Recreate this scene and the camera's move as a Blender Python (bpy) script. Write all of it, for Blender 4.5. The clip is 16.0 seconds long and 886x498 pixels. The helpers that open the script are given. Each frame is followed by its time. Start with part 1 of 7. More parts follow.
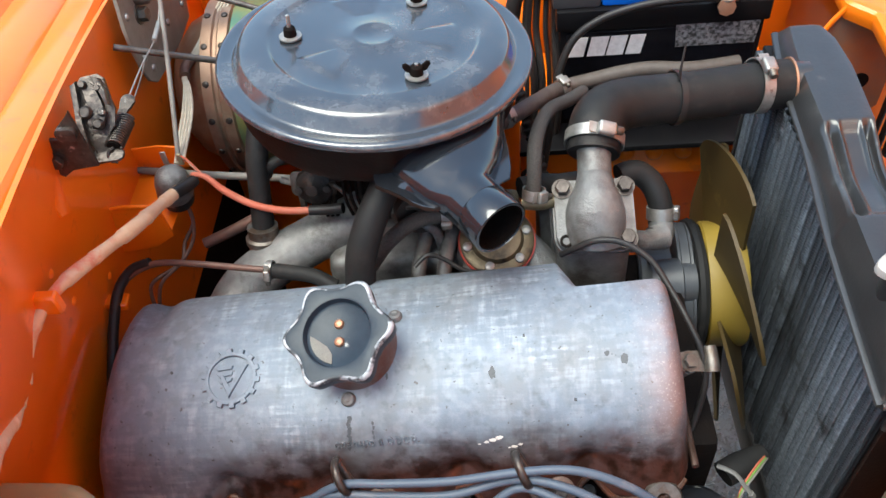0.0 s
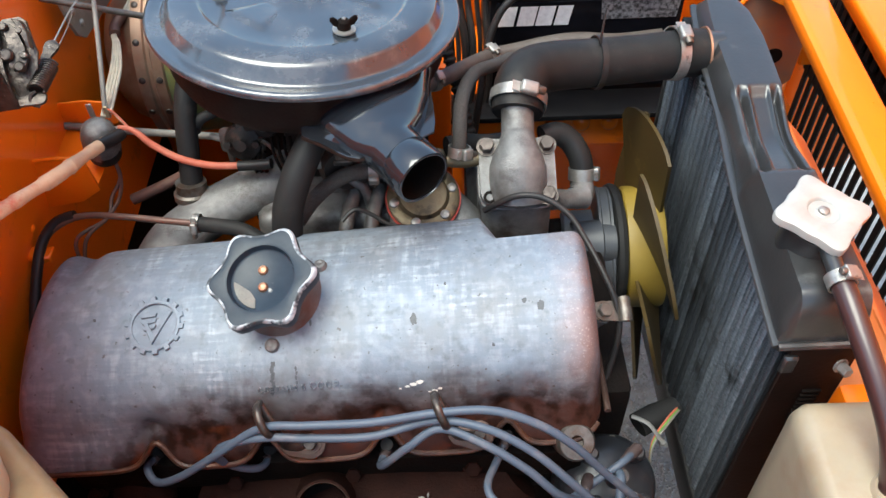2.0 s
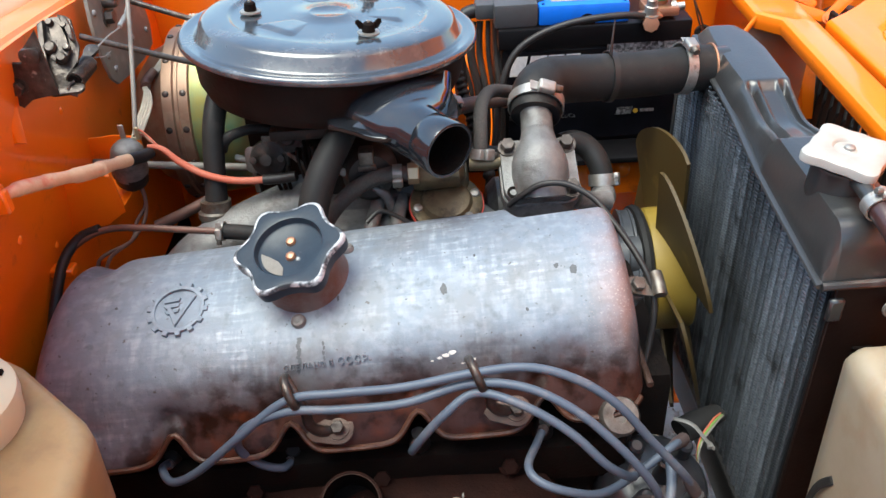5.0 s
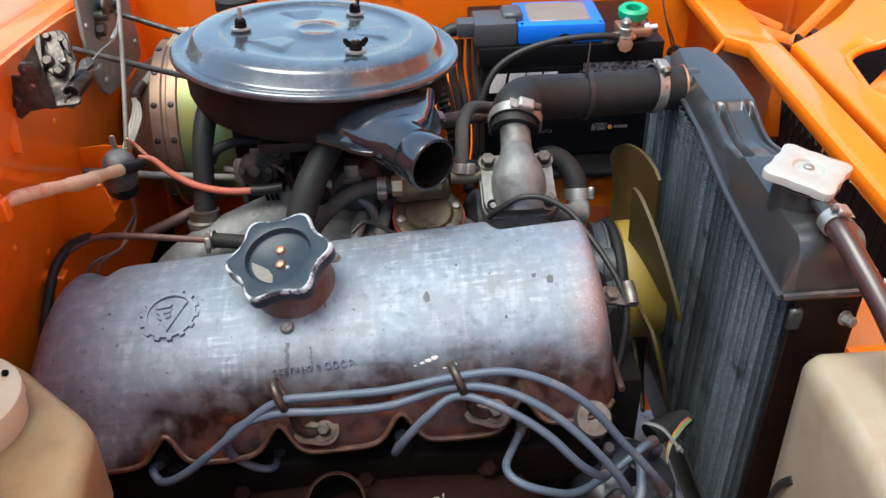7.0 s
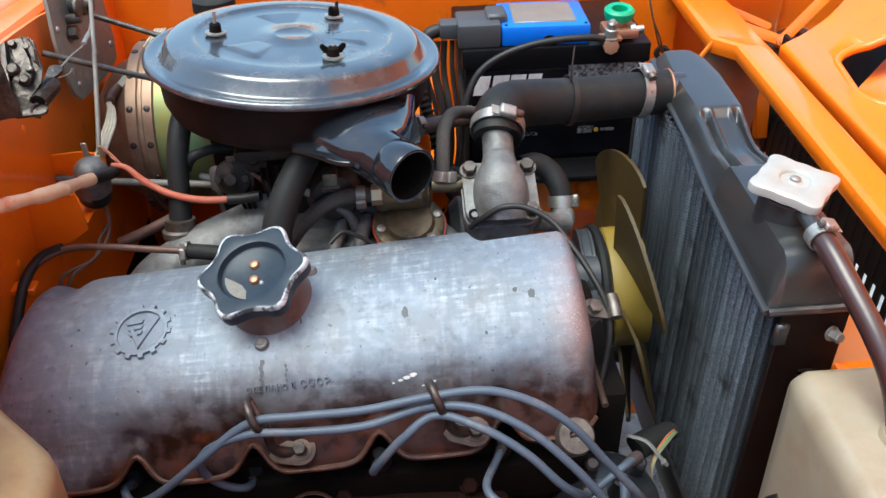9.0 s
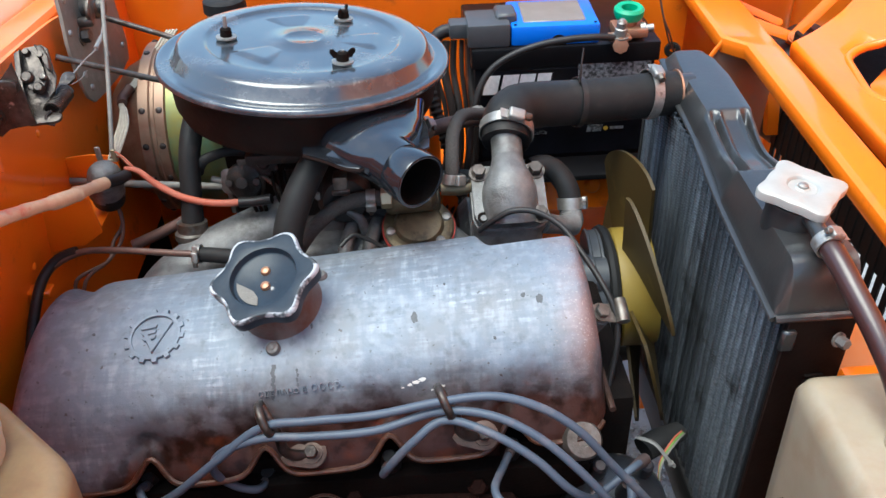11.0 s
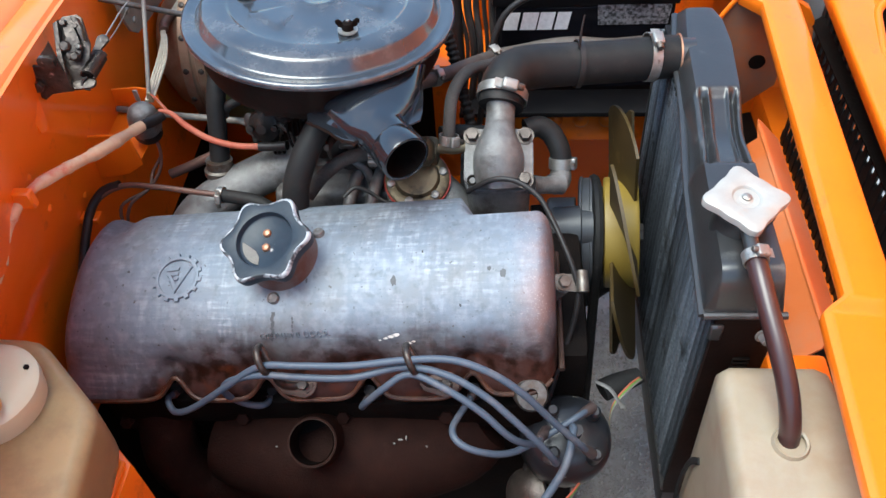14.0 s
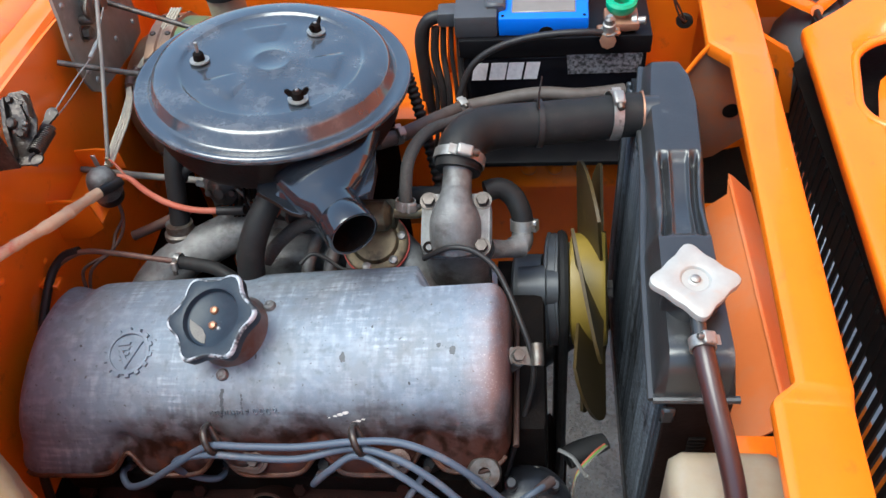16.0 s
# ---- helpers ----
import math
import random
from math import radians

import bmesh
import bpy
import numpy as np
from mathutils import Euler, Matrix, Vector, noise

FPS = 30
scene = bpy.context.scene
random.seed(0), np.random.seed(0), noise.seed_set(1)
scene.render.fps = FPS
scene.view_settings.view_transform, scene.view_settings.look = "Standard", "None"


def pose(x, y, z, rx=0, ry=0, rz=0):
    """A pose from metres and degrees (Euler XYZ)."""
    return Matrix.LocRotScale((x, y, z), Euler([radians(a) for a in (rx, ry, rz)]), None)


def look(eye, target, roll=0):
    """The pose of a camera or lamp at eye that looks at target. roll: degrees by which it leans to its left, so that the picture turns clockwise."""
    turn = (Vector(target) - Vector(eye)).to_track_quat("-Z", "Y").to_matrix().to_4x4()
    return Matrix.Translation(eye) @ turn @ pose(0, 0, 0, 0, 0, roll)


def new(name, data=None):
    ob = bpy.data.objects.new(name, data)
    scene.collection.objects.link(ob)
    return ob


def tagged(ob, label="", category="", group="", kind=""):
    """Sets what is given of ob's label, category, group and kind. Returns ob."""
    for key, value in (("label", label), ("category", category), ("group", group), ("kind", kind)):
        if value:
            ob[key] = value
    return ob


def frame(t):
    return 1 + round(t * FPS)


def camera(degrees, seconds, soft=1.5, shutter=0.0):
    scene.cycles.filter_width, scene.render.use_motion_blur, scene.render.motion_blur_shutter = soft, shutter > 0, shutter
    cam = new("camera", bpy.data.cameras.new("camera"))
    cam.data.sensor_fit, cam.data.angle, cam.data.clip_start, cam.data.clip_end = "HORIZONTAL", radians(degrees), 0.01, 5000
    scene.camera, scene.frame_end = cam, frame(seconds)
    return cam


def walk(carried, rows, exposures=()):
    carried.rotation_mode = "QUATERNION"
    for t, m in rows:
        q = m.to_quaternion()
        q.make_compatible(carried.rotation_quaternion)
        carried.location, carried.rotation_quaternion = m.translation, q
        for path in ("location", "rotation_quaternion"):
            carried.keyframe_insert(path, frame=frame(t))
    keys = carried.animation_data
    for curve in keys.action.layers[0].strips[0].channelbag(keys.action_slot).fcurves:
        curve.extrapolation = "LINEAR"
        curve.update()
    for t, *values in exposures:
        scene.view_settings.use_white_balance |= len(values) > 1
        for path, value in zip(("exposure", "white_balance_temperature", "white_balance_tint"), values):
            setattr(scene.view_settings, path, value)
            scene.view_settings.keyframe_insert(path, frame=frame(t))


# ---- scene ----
cam = camera(56.8, 16.0)
PATH = [
    (0, (0.008, -0.002, 1.393), (-0.119, 1.337, -0.087), -6.7),
    (0.5, (0.004, -0.005, 1.384), (-0.012, 1.33, -0.105), -3.2),
    (1, (0.009, -0.019, 1.393), (-0.006, 1.351, -0.064), -2.8),
    (1.5, (0.014, -0.027, 1.395), (0.012, 1.357, -0.05), -2.5),
    (2, (0.026, -0.042, 1.379), (0.03, 1.288, -0.115), -1.9),
    (2.5, (0.037, -0.041, 1.309), (0.074, 1.227, -0.237), 0.7),
    (3, (0.039, -0.042, 1.251), (-0.005, 1.313, -0.219), -2.4),
    (3.5, (0.019, -0.046, 1.22), (-0.055, 1.346, -0.214), -4.3),
    (4, (0.01, -0.06, 1.218), (-0.064, 1.521, -0.003), -5.4),
    (4.5, (0.008, -0.107, 1.22), (-0.06, 1.522, 0.061), -3.3),
    (5, (-0.003, -0.156, 1.243), (0.013, 1.477, 0.087), -3.4),
    (7.5, (-0.01, -0.182, 1.262), (0.076, 1.461, 0.125), -1.5),
    (8, (-0.005, -0.172, 1.262), (0.091, 1.462, 0.112), -1.3),
    (8.5, (0.0, -0.165, 1.263), (0.097, 1.465, 0.108), -1.4),
    (9, (0.003, -0.157, 1.267), (0.098, 1.472, 0.11), -1.5),
    (11.5, (0.008, -0.153, 1.294), (0.067, 1.454, 0.104), -2.1),
    (12, (0.016, -0.156, 1.308), (0.078, 1.443, 0.108), -1.6),
    (12.5, (0.028, -0.157, 1.321), (0.074, 1.41, 0.079), -1.5),
    (13, (0.052, -0.148, 1.34), (0.029, 1.335, -0.002), -2.9),
    (13.5, (0.091, -0.141, 1.385), (0.021, 1.26, -0.041), -3.4),
    (14, (0.108, -0.132, 1.437), (-0.043, 1.198, -0.049), -4.6),
    (14.5, (0.125, -0.134, 1.471), (-0.071, 1.178, -0.026), -5.4),
    (15, (0.141, -0.116, 1.493), (-0.059, 1.212, 0.01), -6.1),
    (15.5, (0.16, -0.094, 1.496), (-0.058, 1.243, 0.024), -7.1),
    (16, (0.177, -0.064, 1.468), (-0.031, 1.262, -0.014), -7.0),
]
EXPOSURES = [(t, s, 6250 if t < 6 else (5980 if t < 10 else 5850), -2 if t < 6 else (-4 if t < 10 else -2)) for t, s in ((0.0, 1.45), (2.0, 1.45), (3.0, 1.76), (3.5, 2.02), (4.0, 2.14), (4.5, 2.0), (5.0, 1.53), (9.0, 1.31), (12.5, 1.32), (14.5, 1.32), (16.0, 1.20))]
walk(cam, [(t, look(eye, target, roll)) for t, eye, target, roll in PATH], EXPOSURES)

# ---- world and light: soft daylight under a bright hazy sky ----
SUN_ELEV, SUN_AZ = 73.0, 208.0   # degrees above the horizon, degrees from +x towards +y
world = bpy.data.worlds.new("sky")
world.use_nodes = True
scene.world = world
wn = world.node_tree
sky = wn.nodes.new("ShaderNodeTexSky")
sky.sky_type, sky.sun_disc = "NISHITA", False
sky.sun_elevation, sky.sun_rotation = radians(SUN_ELEV), radians(90 - SUN_AZ)
sky.air_density, sky.dust_density = 1.0, 2.4
wn.links.new(sky.outputs[0], wn.nodes["Background"].inputs[0])
wn.nodes["Background"].inputs[1].default_value = 0.15
sun = bpy.data.lights.new("sun", "SUN")
sun.energy, sun.angle, sun.color = 1.75, radians(42), (1.0, 0.955, 0.89)
sun_ob = new("sun", sun)
az, el = radians(SUN_AZ), radians(SUN_ELEV)
sun_ob.matrix_world = look((3 * math.cos(el) * math.cos(az), 3 * math.cos(el) * math.sin(az), 3 * math.sin(el)), (0, 0, 0))

# ---- materials ----
def material(name, col, rough=0.5, metal=0.0, col2=None, scale=60.0, mix=0.5, bump=0.0, bump_scale=400.0, coat=0.0,
             stain=None, stain_scale=14.0, stain_range=(0.52, 0.66), rough2=None, stain_rough=None, sss=0.0, detail=5.0, aniso=None, spec=0.5):
    """Principled surface with fine grain, larger stains of their own shape and relief."""
    m = bpy.data.materials.new(name)
    m.use_nodes = True
    nt = m.node_tree
    b = nt.nodes["Principled BSDF"]
    geo = nt.nodes.new("ShaderNodeNewGeometry")
    link = nt.links.new

    def noise_tex(s, d=detail, rgh=0.6):
        n = nt.nodes.new("ShaderNodeTexNoise")
        n.inputs["Scale"].default_value, n.inputs["Detail"].default_value, n.inputs["Roughness"].default_value = s, d, rgh
        if aniso:
            mp = nt.nodes.new("ShaderNodeMapping")
            mp.inputs["Scale"].default_value = aniso
            link(geo.outputs["Position"], mp.inputs["Vector"])
            link(mp.outputs[0], n.inputs["Vector"])
        else:
            link(geo.outputs["Position"], n.inputs["Vector"])
        return n.outputs["Fac"]

    def ramp(fac, a, z):
        r = nt.nodes.new("ShaderNodeMapRange")
        r.inputs["From Min"].default_value, r.inputs["From Max"].default_value = a, z
        link(fac, r.inputs["Value"])
        return r.outputs[0]

    def mixer(fac, a, z):
        x = nt.nodes.new("ShaderNodeMix")
        x.data_type = "RGBA"
        link(fac, x.inputs[0])
        for sock, v in ((x.inputs[6], a), (x.inputs[7], z)):
            if isinstance(v, tuple):
                sock.default_value = (*v, 1.0)
            else:
                link(v, sock)
        return x.outputs[2]

    def mixf(fac, a, z):
        x = nt.nodes.new("ShaderNodeMix")
        link(fac, x.inputs[0])
        x.inputs[2].default_value, x.inputs[3].default_value = a, z
        return x.outputs[0]

    col2 = col2 or tuple(min(1.0, c * 0.78) for c in col)
    grain = ramp(noise_tex(scale), 0.5 - mix * 0.5, 0.5 + mix * 0.5)
    c = mixer(grain, col, col2)
    b.inputs["Roughness"].default_value = rough
    if rough2 is not None:
        link(mixf(ramp(noise_tex(scale * 0.37), 0.35, 0.65), rough, rough2), b.inputs["Roughness"])
    if stain:
        s = ramp(noise_tex(stain_scale, 8.0, 0.65), *stain_range)
        c = mixer(s, c, stain)
        if stain_rough is not None:
            link(mixf(s, rough, stain_rough), b.inputs["Roughness"])
    link(c, b.inputs["Base Color"])
    b.inputs["Metallic"].default_value = metal
    b.inputs["Specular IOR Level"].default_value = spec
    b.inputs["Coat Weight"].default_value = coat
    b.inputs["Coat Roughness"].default_value = 0.12
    if sss:
        b.inputs["Subsurface Weight"].default_value = sss
        b.inputs["Subsurface Radius"].default_value = (0.02, 0.015, 0.008)
    if bump:
        bp = nt.nodes.new("ShaderNodeBump")
        bp.inputs["Strength"].default_value, bp.inputs["Distance"].default_value = bump, 0.0015
        link(noise_tex(bump_scale, 4.0), bp.inputs["Height"])
        link(bp.outputs[0], b.inputs["Normal"])
    return m


def vary_by_piece(m, lo, hi):
    """Each piece of a repeated kind gets its own depth of colour."""
    nt = m.node_tree
    base = nt.nodes["Principled BSDF"].inputs["Base Color"]
    info, r, x = nt.nodes.new("ShaderNodeObjectInfo"), nt.nodes.new("ShaderNodeMapRange"), nt.nodes.new("ShaderNodeVectorMath")
    r.inputs["To Min"].default_value, r.inputs["To Max"].default_value = lo, hi
    x.operation = "SCALE"
    nt.links.new(info.outputs["Random"], r.inputs["Value"])
    nt.links.new(base.links[0].from_socket, x.inputs[0])
    nt.links.new(r.outputs[0], x.inputs["Scale"])
    nt.links.new(x.outputs[0], base)


def cover_metal():
    """Bare cast aluminium: brushed and scratched, pitted, its oily edge browned further by painted reflections."""
    m = material("worn_cast_aluminium", (0.190, 0.224, 0.270), 0.52, 0.35, col2=(0.150, 0.177, 0.214), scale=22, mix=0.6, detail=10.0,
                 stain=(0.165, 0.175, 0.190), stain_scale=14, stain_range=(0.46, 0.68), stain_rough=0.56)
    nt = m.node_tree
    b = nt.nodes["Principled BSDF"]
    link = nt.links.new
    geo = nt.nodes.new("ShaderNodeNewGeometry")

    def tex(scale, stretch=(1, 1, 1), d=6.0):
        mp, n = nt.nodes.new("ShaderNodeMapping"), nt.nodes.new("ShaderNodeTexNoise")
        mp.inputs["Scale"].default_value = stretch
        link(geo.outputs["Position"], mp.inputs["Vector"])
        link(mp.outputs[0], n.inputs["Vector"])
        n.inputs["Scale"].default_value, n.inputs["Detail"].default_value = scale, d
        return n.outputs["Fac"]

    def span(v, a, z, lo=0.0, hi=1.0):
        r = nt.nodes.new("ShaderNodeMapRange")
        for k, x in (("From Min", a), ("From Max", z), ("To Min", lo), ("To Max", hi)):
            r.inputs[k].default_value = x
        link(v, r.inputs["Value"])
        return r.outputs[0]

    def calc(op, a, z):
        q = nt.nodes.new("ShaderNodeMath")
        q.operation = op
        for s, v in zip(q.inputs, (a, z)):
            if isinstance(v, (int, float)):
                s.default_value = v
            else:
                link(v, s)
        return q.outputs[0]

    def over(fac, base, top):
        x = nt.nodes.new("ShaderNodeMix")
        x.data_type = "RGBA"
        link(fac, x.inputs[0])
        link(base, x.inputs[6])
        x.inputs[7].default_value = (*top, 1.0)
        return x.outputs[2]

    col = b.inputs["Base Color"].links[0].from_socket
    along, across = tex(230, (0.10, 1, 1), 9.0), tex(170, (1, 0.16, 0.16), 9.0)
    rubbed = span(tex(15, d=4.0), 0.42, 0.62)
    col = over(span(tex(95, d=10.0), 0.48, 0.74, 0, 0.26), col, (0.40, 0.44, 0.48))
    col = over(span(tex(110, d=9.0), 0.42, 0.26, 0, 0.5), col, (0.085, 0.09, 0.10))
    lines = calc("ADD", along, across)
    col = over(calc("MULTIPLY", rubbed, span(lines, 1.02, 1.28, 0, 0.50)), col, (0.46, 0.50, 0.54))
    col = over(calc("MULTIPLY", rubbed, span(lines, 0.97, 0.68, 0, 0.46)), col, (0.12, 0.125, 0.14))
    col = over(span(tex(210, d=2.0), 0.70, 0.74), col, (0.10, 0.10, 0.105))
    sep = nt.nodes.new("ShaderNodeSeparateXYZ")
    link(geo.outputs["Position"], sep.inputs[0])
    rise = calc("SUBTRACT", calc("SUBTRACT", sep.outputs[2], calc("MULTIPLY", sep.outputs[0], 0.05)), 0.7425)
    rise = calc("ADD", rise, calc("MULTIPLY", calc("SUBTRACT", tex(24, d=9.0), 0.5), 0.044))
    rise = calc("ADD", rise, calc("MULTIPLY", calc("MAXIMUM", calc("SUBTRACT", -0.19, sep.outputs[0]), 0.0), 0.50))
    # reddish tint at the timing end: the bonnet's reflection painted in
    end_reflection = calc("MULTIPLY", span(sep.outputs[0], 0.112, 0.150), span(tex(30, d=8.0), 0.36, 0.56, 0.2, 0.75))
    col = over(end_reflection, col, (0.26, 0.135, 0.105))
    col = over(calc("MULTIPLY", span(tex(620, d=3.0), 0.60, 0.68), span(sep.outputs[0], 0.10, 0.145, 0, 0.5)), col, (0.46, 0.40, 0.38))
    # brown of the skirt: oil plus the orange wing's dark reflection as colour
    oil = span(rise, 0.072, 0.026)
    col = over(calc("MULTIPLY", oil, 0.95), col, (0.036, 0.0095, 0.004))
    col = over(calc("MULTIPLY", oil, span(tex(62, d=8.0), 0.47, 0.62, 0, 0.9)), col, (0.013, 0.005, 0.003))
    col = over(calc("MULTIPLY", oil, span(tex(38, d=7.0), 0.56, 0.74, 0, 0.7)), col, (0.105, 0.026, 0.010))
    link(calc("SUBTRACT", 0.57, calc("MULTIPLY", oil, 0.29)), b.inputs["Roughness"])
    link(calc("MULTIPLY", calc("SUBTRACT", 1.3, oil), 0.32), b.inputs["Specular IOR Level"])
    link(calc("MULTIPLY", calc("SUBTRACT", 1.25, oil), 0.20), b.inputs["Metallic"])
    link(col, b.inputs["Base Color"])
    bp = nt.nodes.new("ShaderNodeBump")
    bp.inputs["Strength"].default_value, bp.inputs["Distance"].default_value = 0.32, 0.0012
    link(calc("ADD", calc("MULTIPLY", lines, 0.3), calc("ADD", tex(34, d=3.0), calc("MULTIPLY", tex(700, d=2.0), 0.35))), bp.inputs["Height"])
    link(bp.outputs[0], b.inputs["Normal"])
    return m


ORANGE = material("orange_paint", (0.90, 0.190, 0.004), 0.36, coat=0.60, spec=0.24, col2=(0.84, 0.162, 0.004), scale=9, bump=0.04, bump_scale=90,
                  stain=(0.50, 0.115, 0.02), stain_scale=30, stain_range=(0.60, 0.78), rough2=0.5)
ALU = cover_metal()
OILY_ALU = material("oil_varnished_aluminium", (0.075, 0.040, 0.027), 0.38, 0.4, col2=(0.05, 0.03, 0.022), scale=40, bump=0.3, bump_scale=600,
                    stain=(0.10, 0.06, 0.05), stain_scale=26, stain_range=(0.5, 0.68), rough2=0.5)
ALU_DULL = material("grimy_cast_aluminium", (0.20, 0.195, 0.19), 0.42, 0.22, col2=(0.095, 0.092, 0.088), scale=70, bump=0.5, bump_scale=500,
                    stain=(0.055, 0.046, 0.038), stain_scale=30, stain_range=(0.5, 0.68))
BLACK_ENAMEL = material("black_enamel", (0.026, 0.030, 0.036), 0.20, coat=0.66, col2=(0.036, 0.042, 0.051), scale=25, rough2=0.34,
                        stain=(0.125, 0.122, 0.118), stain_scale=22, stain_range=(0.50, 0.85), stain_rough=0.42, bump=0.03, bump_scale=160)
BLACK_ENAMEL.node_tree.nodes["Principled BSDF"].inputs["Coat IOR"].default_value = 1.75
BLACK_TIN = material("black_pressed_tin", (0.010, 0.0055, 0.0045), 0.40, 0.0, col2=(0.016, 0.009, 0.007), scale=40, rough2=0.5, spec=0.07, bump=0.2, bump_scale=220)
TANK_BLACK = material("black_radiator_paint", (0.022, 0.0215, 0.0215), 0.32, coat=0.25, spec=0.6, col2=(0.030, 0.029, 0.029), scale=40, rough2=0.40, stain=(0.10, 0.10, 0.095), stain_scale=34, stain_range=(0.60, 0.80), stain_rough=0.6, bump=0.12, bump_scale=260)
RUBBER = material("black_rubber", (0.012, 0.0115, 0.012), 0.46, stain=(0.040, 0.034, 0.030), stain_scale=26, stain_range=(0.55, 0.78), spec=0.20, col2=(0.019, 0.018, 0.017), scale=50, bump=0.15, bump_scale=600, rough2=0.7)
RUBBER_BROWN = material("brown_grey_rubber", (0.06, 0.048, 0.042), 0.6, col2=(0.10, 0.085, 0.075), scale=60, bump=0.3, bump_scale=500)
BRAID = material("braided_hose", (0.07, 0.062, 0.056), 0.8, col2=(0.025, 0.022, 0.02), scale=700, bump=0.8, bump_scale=900)
STEEL = material("zinc_plated_steel", (0.42, 0.40, 0.37), 0.44, 0.8, col2=(0.27, 0.25, 0.225), scale=120, rough2=0.55, bump=0.15, bump_scale=500, stain=(0.12, 0.10, 0.085), stain_scale=90, stain_range=(0.58, 0.70))
DULL_STEEL = material("dull_steel", (0.20, 0.18, 0.16), 0.40, 0.7, col2=(0.07, 0.058, 0.048), scale=90, bump=0.3, bump_scale=600,
                      stain=(0.10, 0.055, 0.03), stain_scale=50, stain_range=(0.52, 0.7))
OLIVE_PLATE = material("dull_olive_plate", (0.27, 0.255, 0.215), 0.5, 0.25, col2=(0.19, 0.175, 0.145), scale=45, bump=0.12, stain=(0.36, 0.33, 0.28), stain_scale=30, stain_range=(0.58, 0.76), spec=0.4)
RUST = material("rusty_manifold_iron", (0.022, 0.0085, 0.006), 0.8, 0.0, spec=0.10, col2=(0.012, 0.005, 0.004), scale=45, bump=0.7, bump_scale=420,
                stain=(0.036, 0.020, 0.016), stain_scale=24, stain_range=(0.6, 0.8))
# near black for oily iron, also painted shade in hollows and openings
GRIME_SHADE = material("oily_iron_and_shade_black", (0.004, 0.0035, 0.0034), 0.7, 0.0, col2=(0.010, 0.0065, 0.005), spec=0.07, scale=35, bump=0.6, bump_scale=300)
CREAM = material("aged_translucent_plastic", (0.345, 0.285, 0.205), 0.42, col2=(0.285, 0.225, 0.150), scale=24, sss=0.2,
                 stain=(0.25, 0.155, 0.085), stain_scale=14, stain_range=(0.50, 0.82), bump=0.06, bump_scale=120)
CREAM_YELLOW = material("yellowed_translucent_plastic", (0.33, 0.235, 0.115), 0.4, col2=(0.27, 0.185, 0.083), scale=16, sss=0.2,
                        stain=(0.17, 0.11, 0.055), stain_scale=14, stain_range=(0.5, 0.8), bump=0.06, bump_scale=120)
LATCH_STEEL = material("greasy_worn_steel", (0.11, 0.090, 0.076), 0.34, 0.6, col2=(0.020, 0.016, 0.014), scale=95, mix=0.5, bump=0.8, bump_scale=160,
                       stain=(0.38, 0.35, 0.31), stain_scale=70, stain_range=(0.62, 0.70))
WHITE_METAL = material("bleached_cap_metal", (0.40, 0.385, 0.355), 0.42, 0.1, col2=(0.33, 0.31, 0.28), scale=60, bump=0.15, bump_scale=300, stain=(0.40, 0.31, 0.25), stain_scale=45, stain_range=(0.58, 0.75))
CAP_PAINT = material("chipped_black_cap", (0.017, 0.025, 0.036), 0.30, 0.0, col2=(0.030, 0.041, 0.055), scale=60, bump=0.1, bump_scale=300, spec=0.19,
                     stain=(0.36, 0.36, 0.34), stain_scale=55, stain_range=(0.66, 0.71))
ENAMEL_WORN = material("worn_black_enamel", (0.008, 0.010, 0.014), 0.10, coat=0.35, col2=(0.015, 0.016, 0.019), scale=30, rough2=0.22, spec=0.6,
                       stain=(0.060, 0.052, 0.045), stain_scale=34, stain_range=(0.58, 0.85), stain_rough=0.45, bump=0.05, bump_scale=90)
ENAMEL_WORN.node_tree.nodes["Principled BSDF"].inputs["Coat IOR"].default_value = 1.6
BARE_ALU = material("bare_aluminium_edge", (0.42, 0.45, 0.48), 0.7, 0.0, col2=(0.34, 0.36, 0.39), scale=220, bump=0.2,
                    stain=(0.035, 0.042, 0.050), stain_scale=60, stain_range=(0.44, 0.55))
WIRE_BLUE = material("blue_grey_silicone", (0.062, 0.080, 0.112), 0.48, spec=0.35, col2=(0.074, 0.092, 0.122), scale=35, stain=(0.15, 0.14, 0.145), stain_scale=25, stain_range=(0.56, 0.75))
WIRE_RED = material("red_cable", (0.40, 0.068, 0.036), 0.5, col2=(0.44, 0.15, 0.095), scale=40, spec=0.25)
TAPE = material("cream_tape_wrap", (0.72, 0.52, 0.33), 0.55, col2=(0.62, 0.38, 0.22), scale=70, stain=(0.66, 0.20, 0.11), stain_scale=24, stain_range=(0.55, 0.66), bump=0.35, bump_scale=260)
CARB = material("grimy_brown_casting", (0.030, 0.023, 0.019), 0.55, 0.3, col2=(0.010, 0.008, 0.007), scale=50, bump=0.5, stain=(0.12, 0.05, 0.028), stain_scale=40, stain_range=(0.58, 0.7))
DULL_BRASS = material("greasy_yellow_plating", (0.20, 0.155, 0.085), 0.42, 0.6, col2=(0.075, 0.055, 0.035), scale=60, mix=0.6, bump=0.3, stain=(0.035, 0.026, 0.02), stain_scale=45, stain_range=(0.52, 0.66))
# body orange darkened to carry the gusset's shade, with greyish dust over it
SHADED_DUSTY_ORANGE = material("shaded_dusty_orange", (0.34, 0.125, 0.050), 0.7, col2=(0.26, 0.105, 0.055), scale=22, stain=(0.20, 0.125, 0.09), stain_scale=16, stain_range=(0.45, 0.7), bump=0.2, spec=0.2)
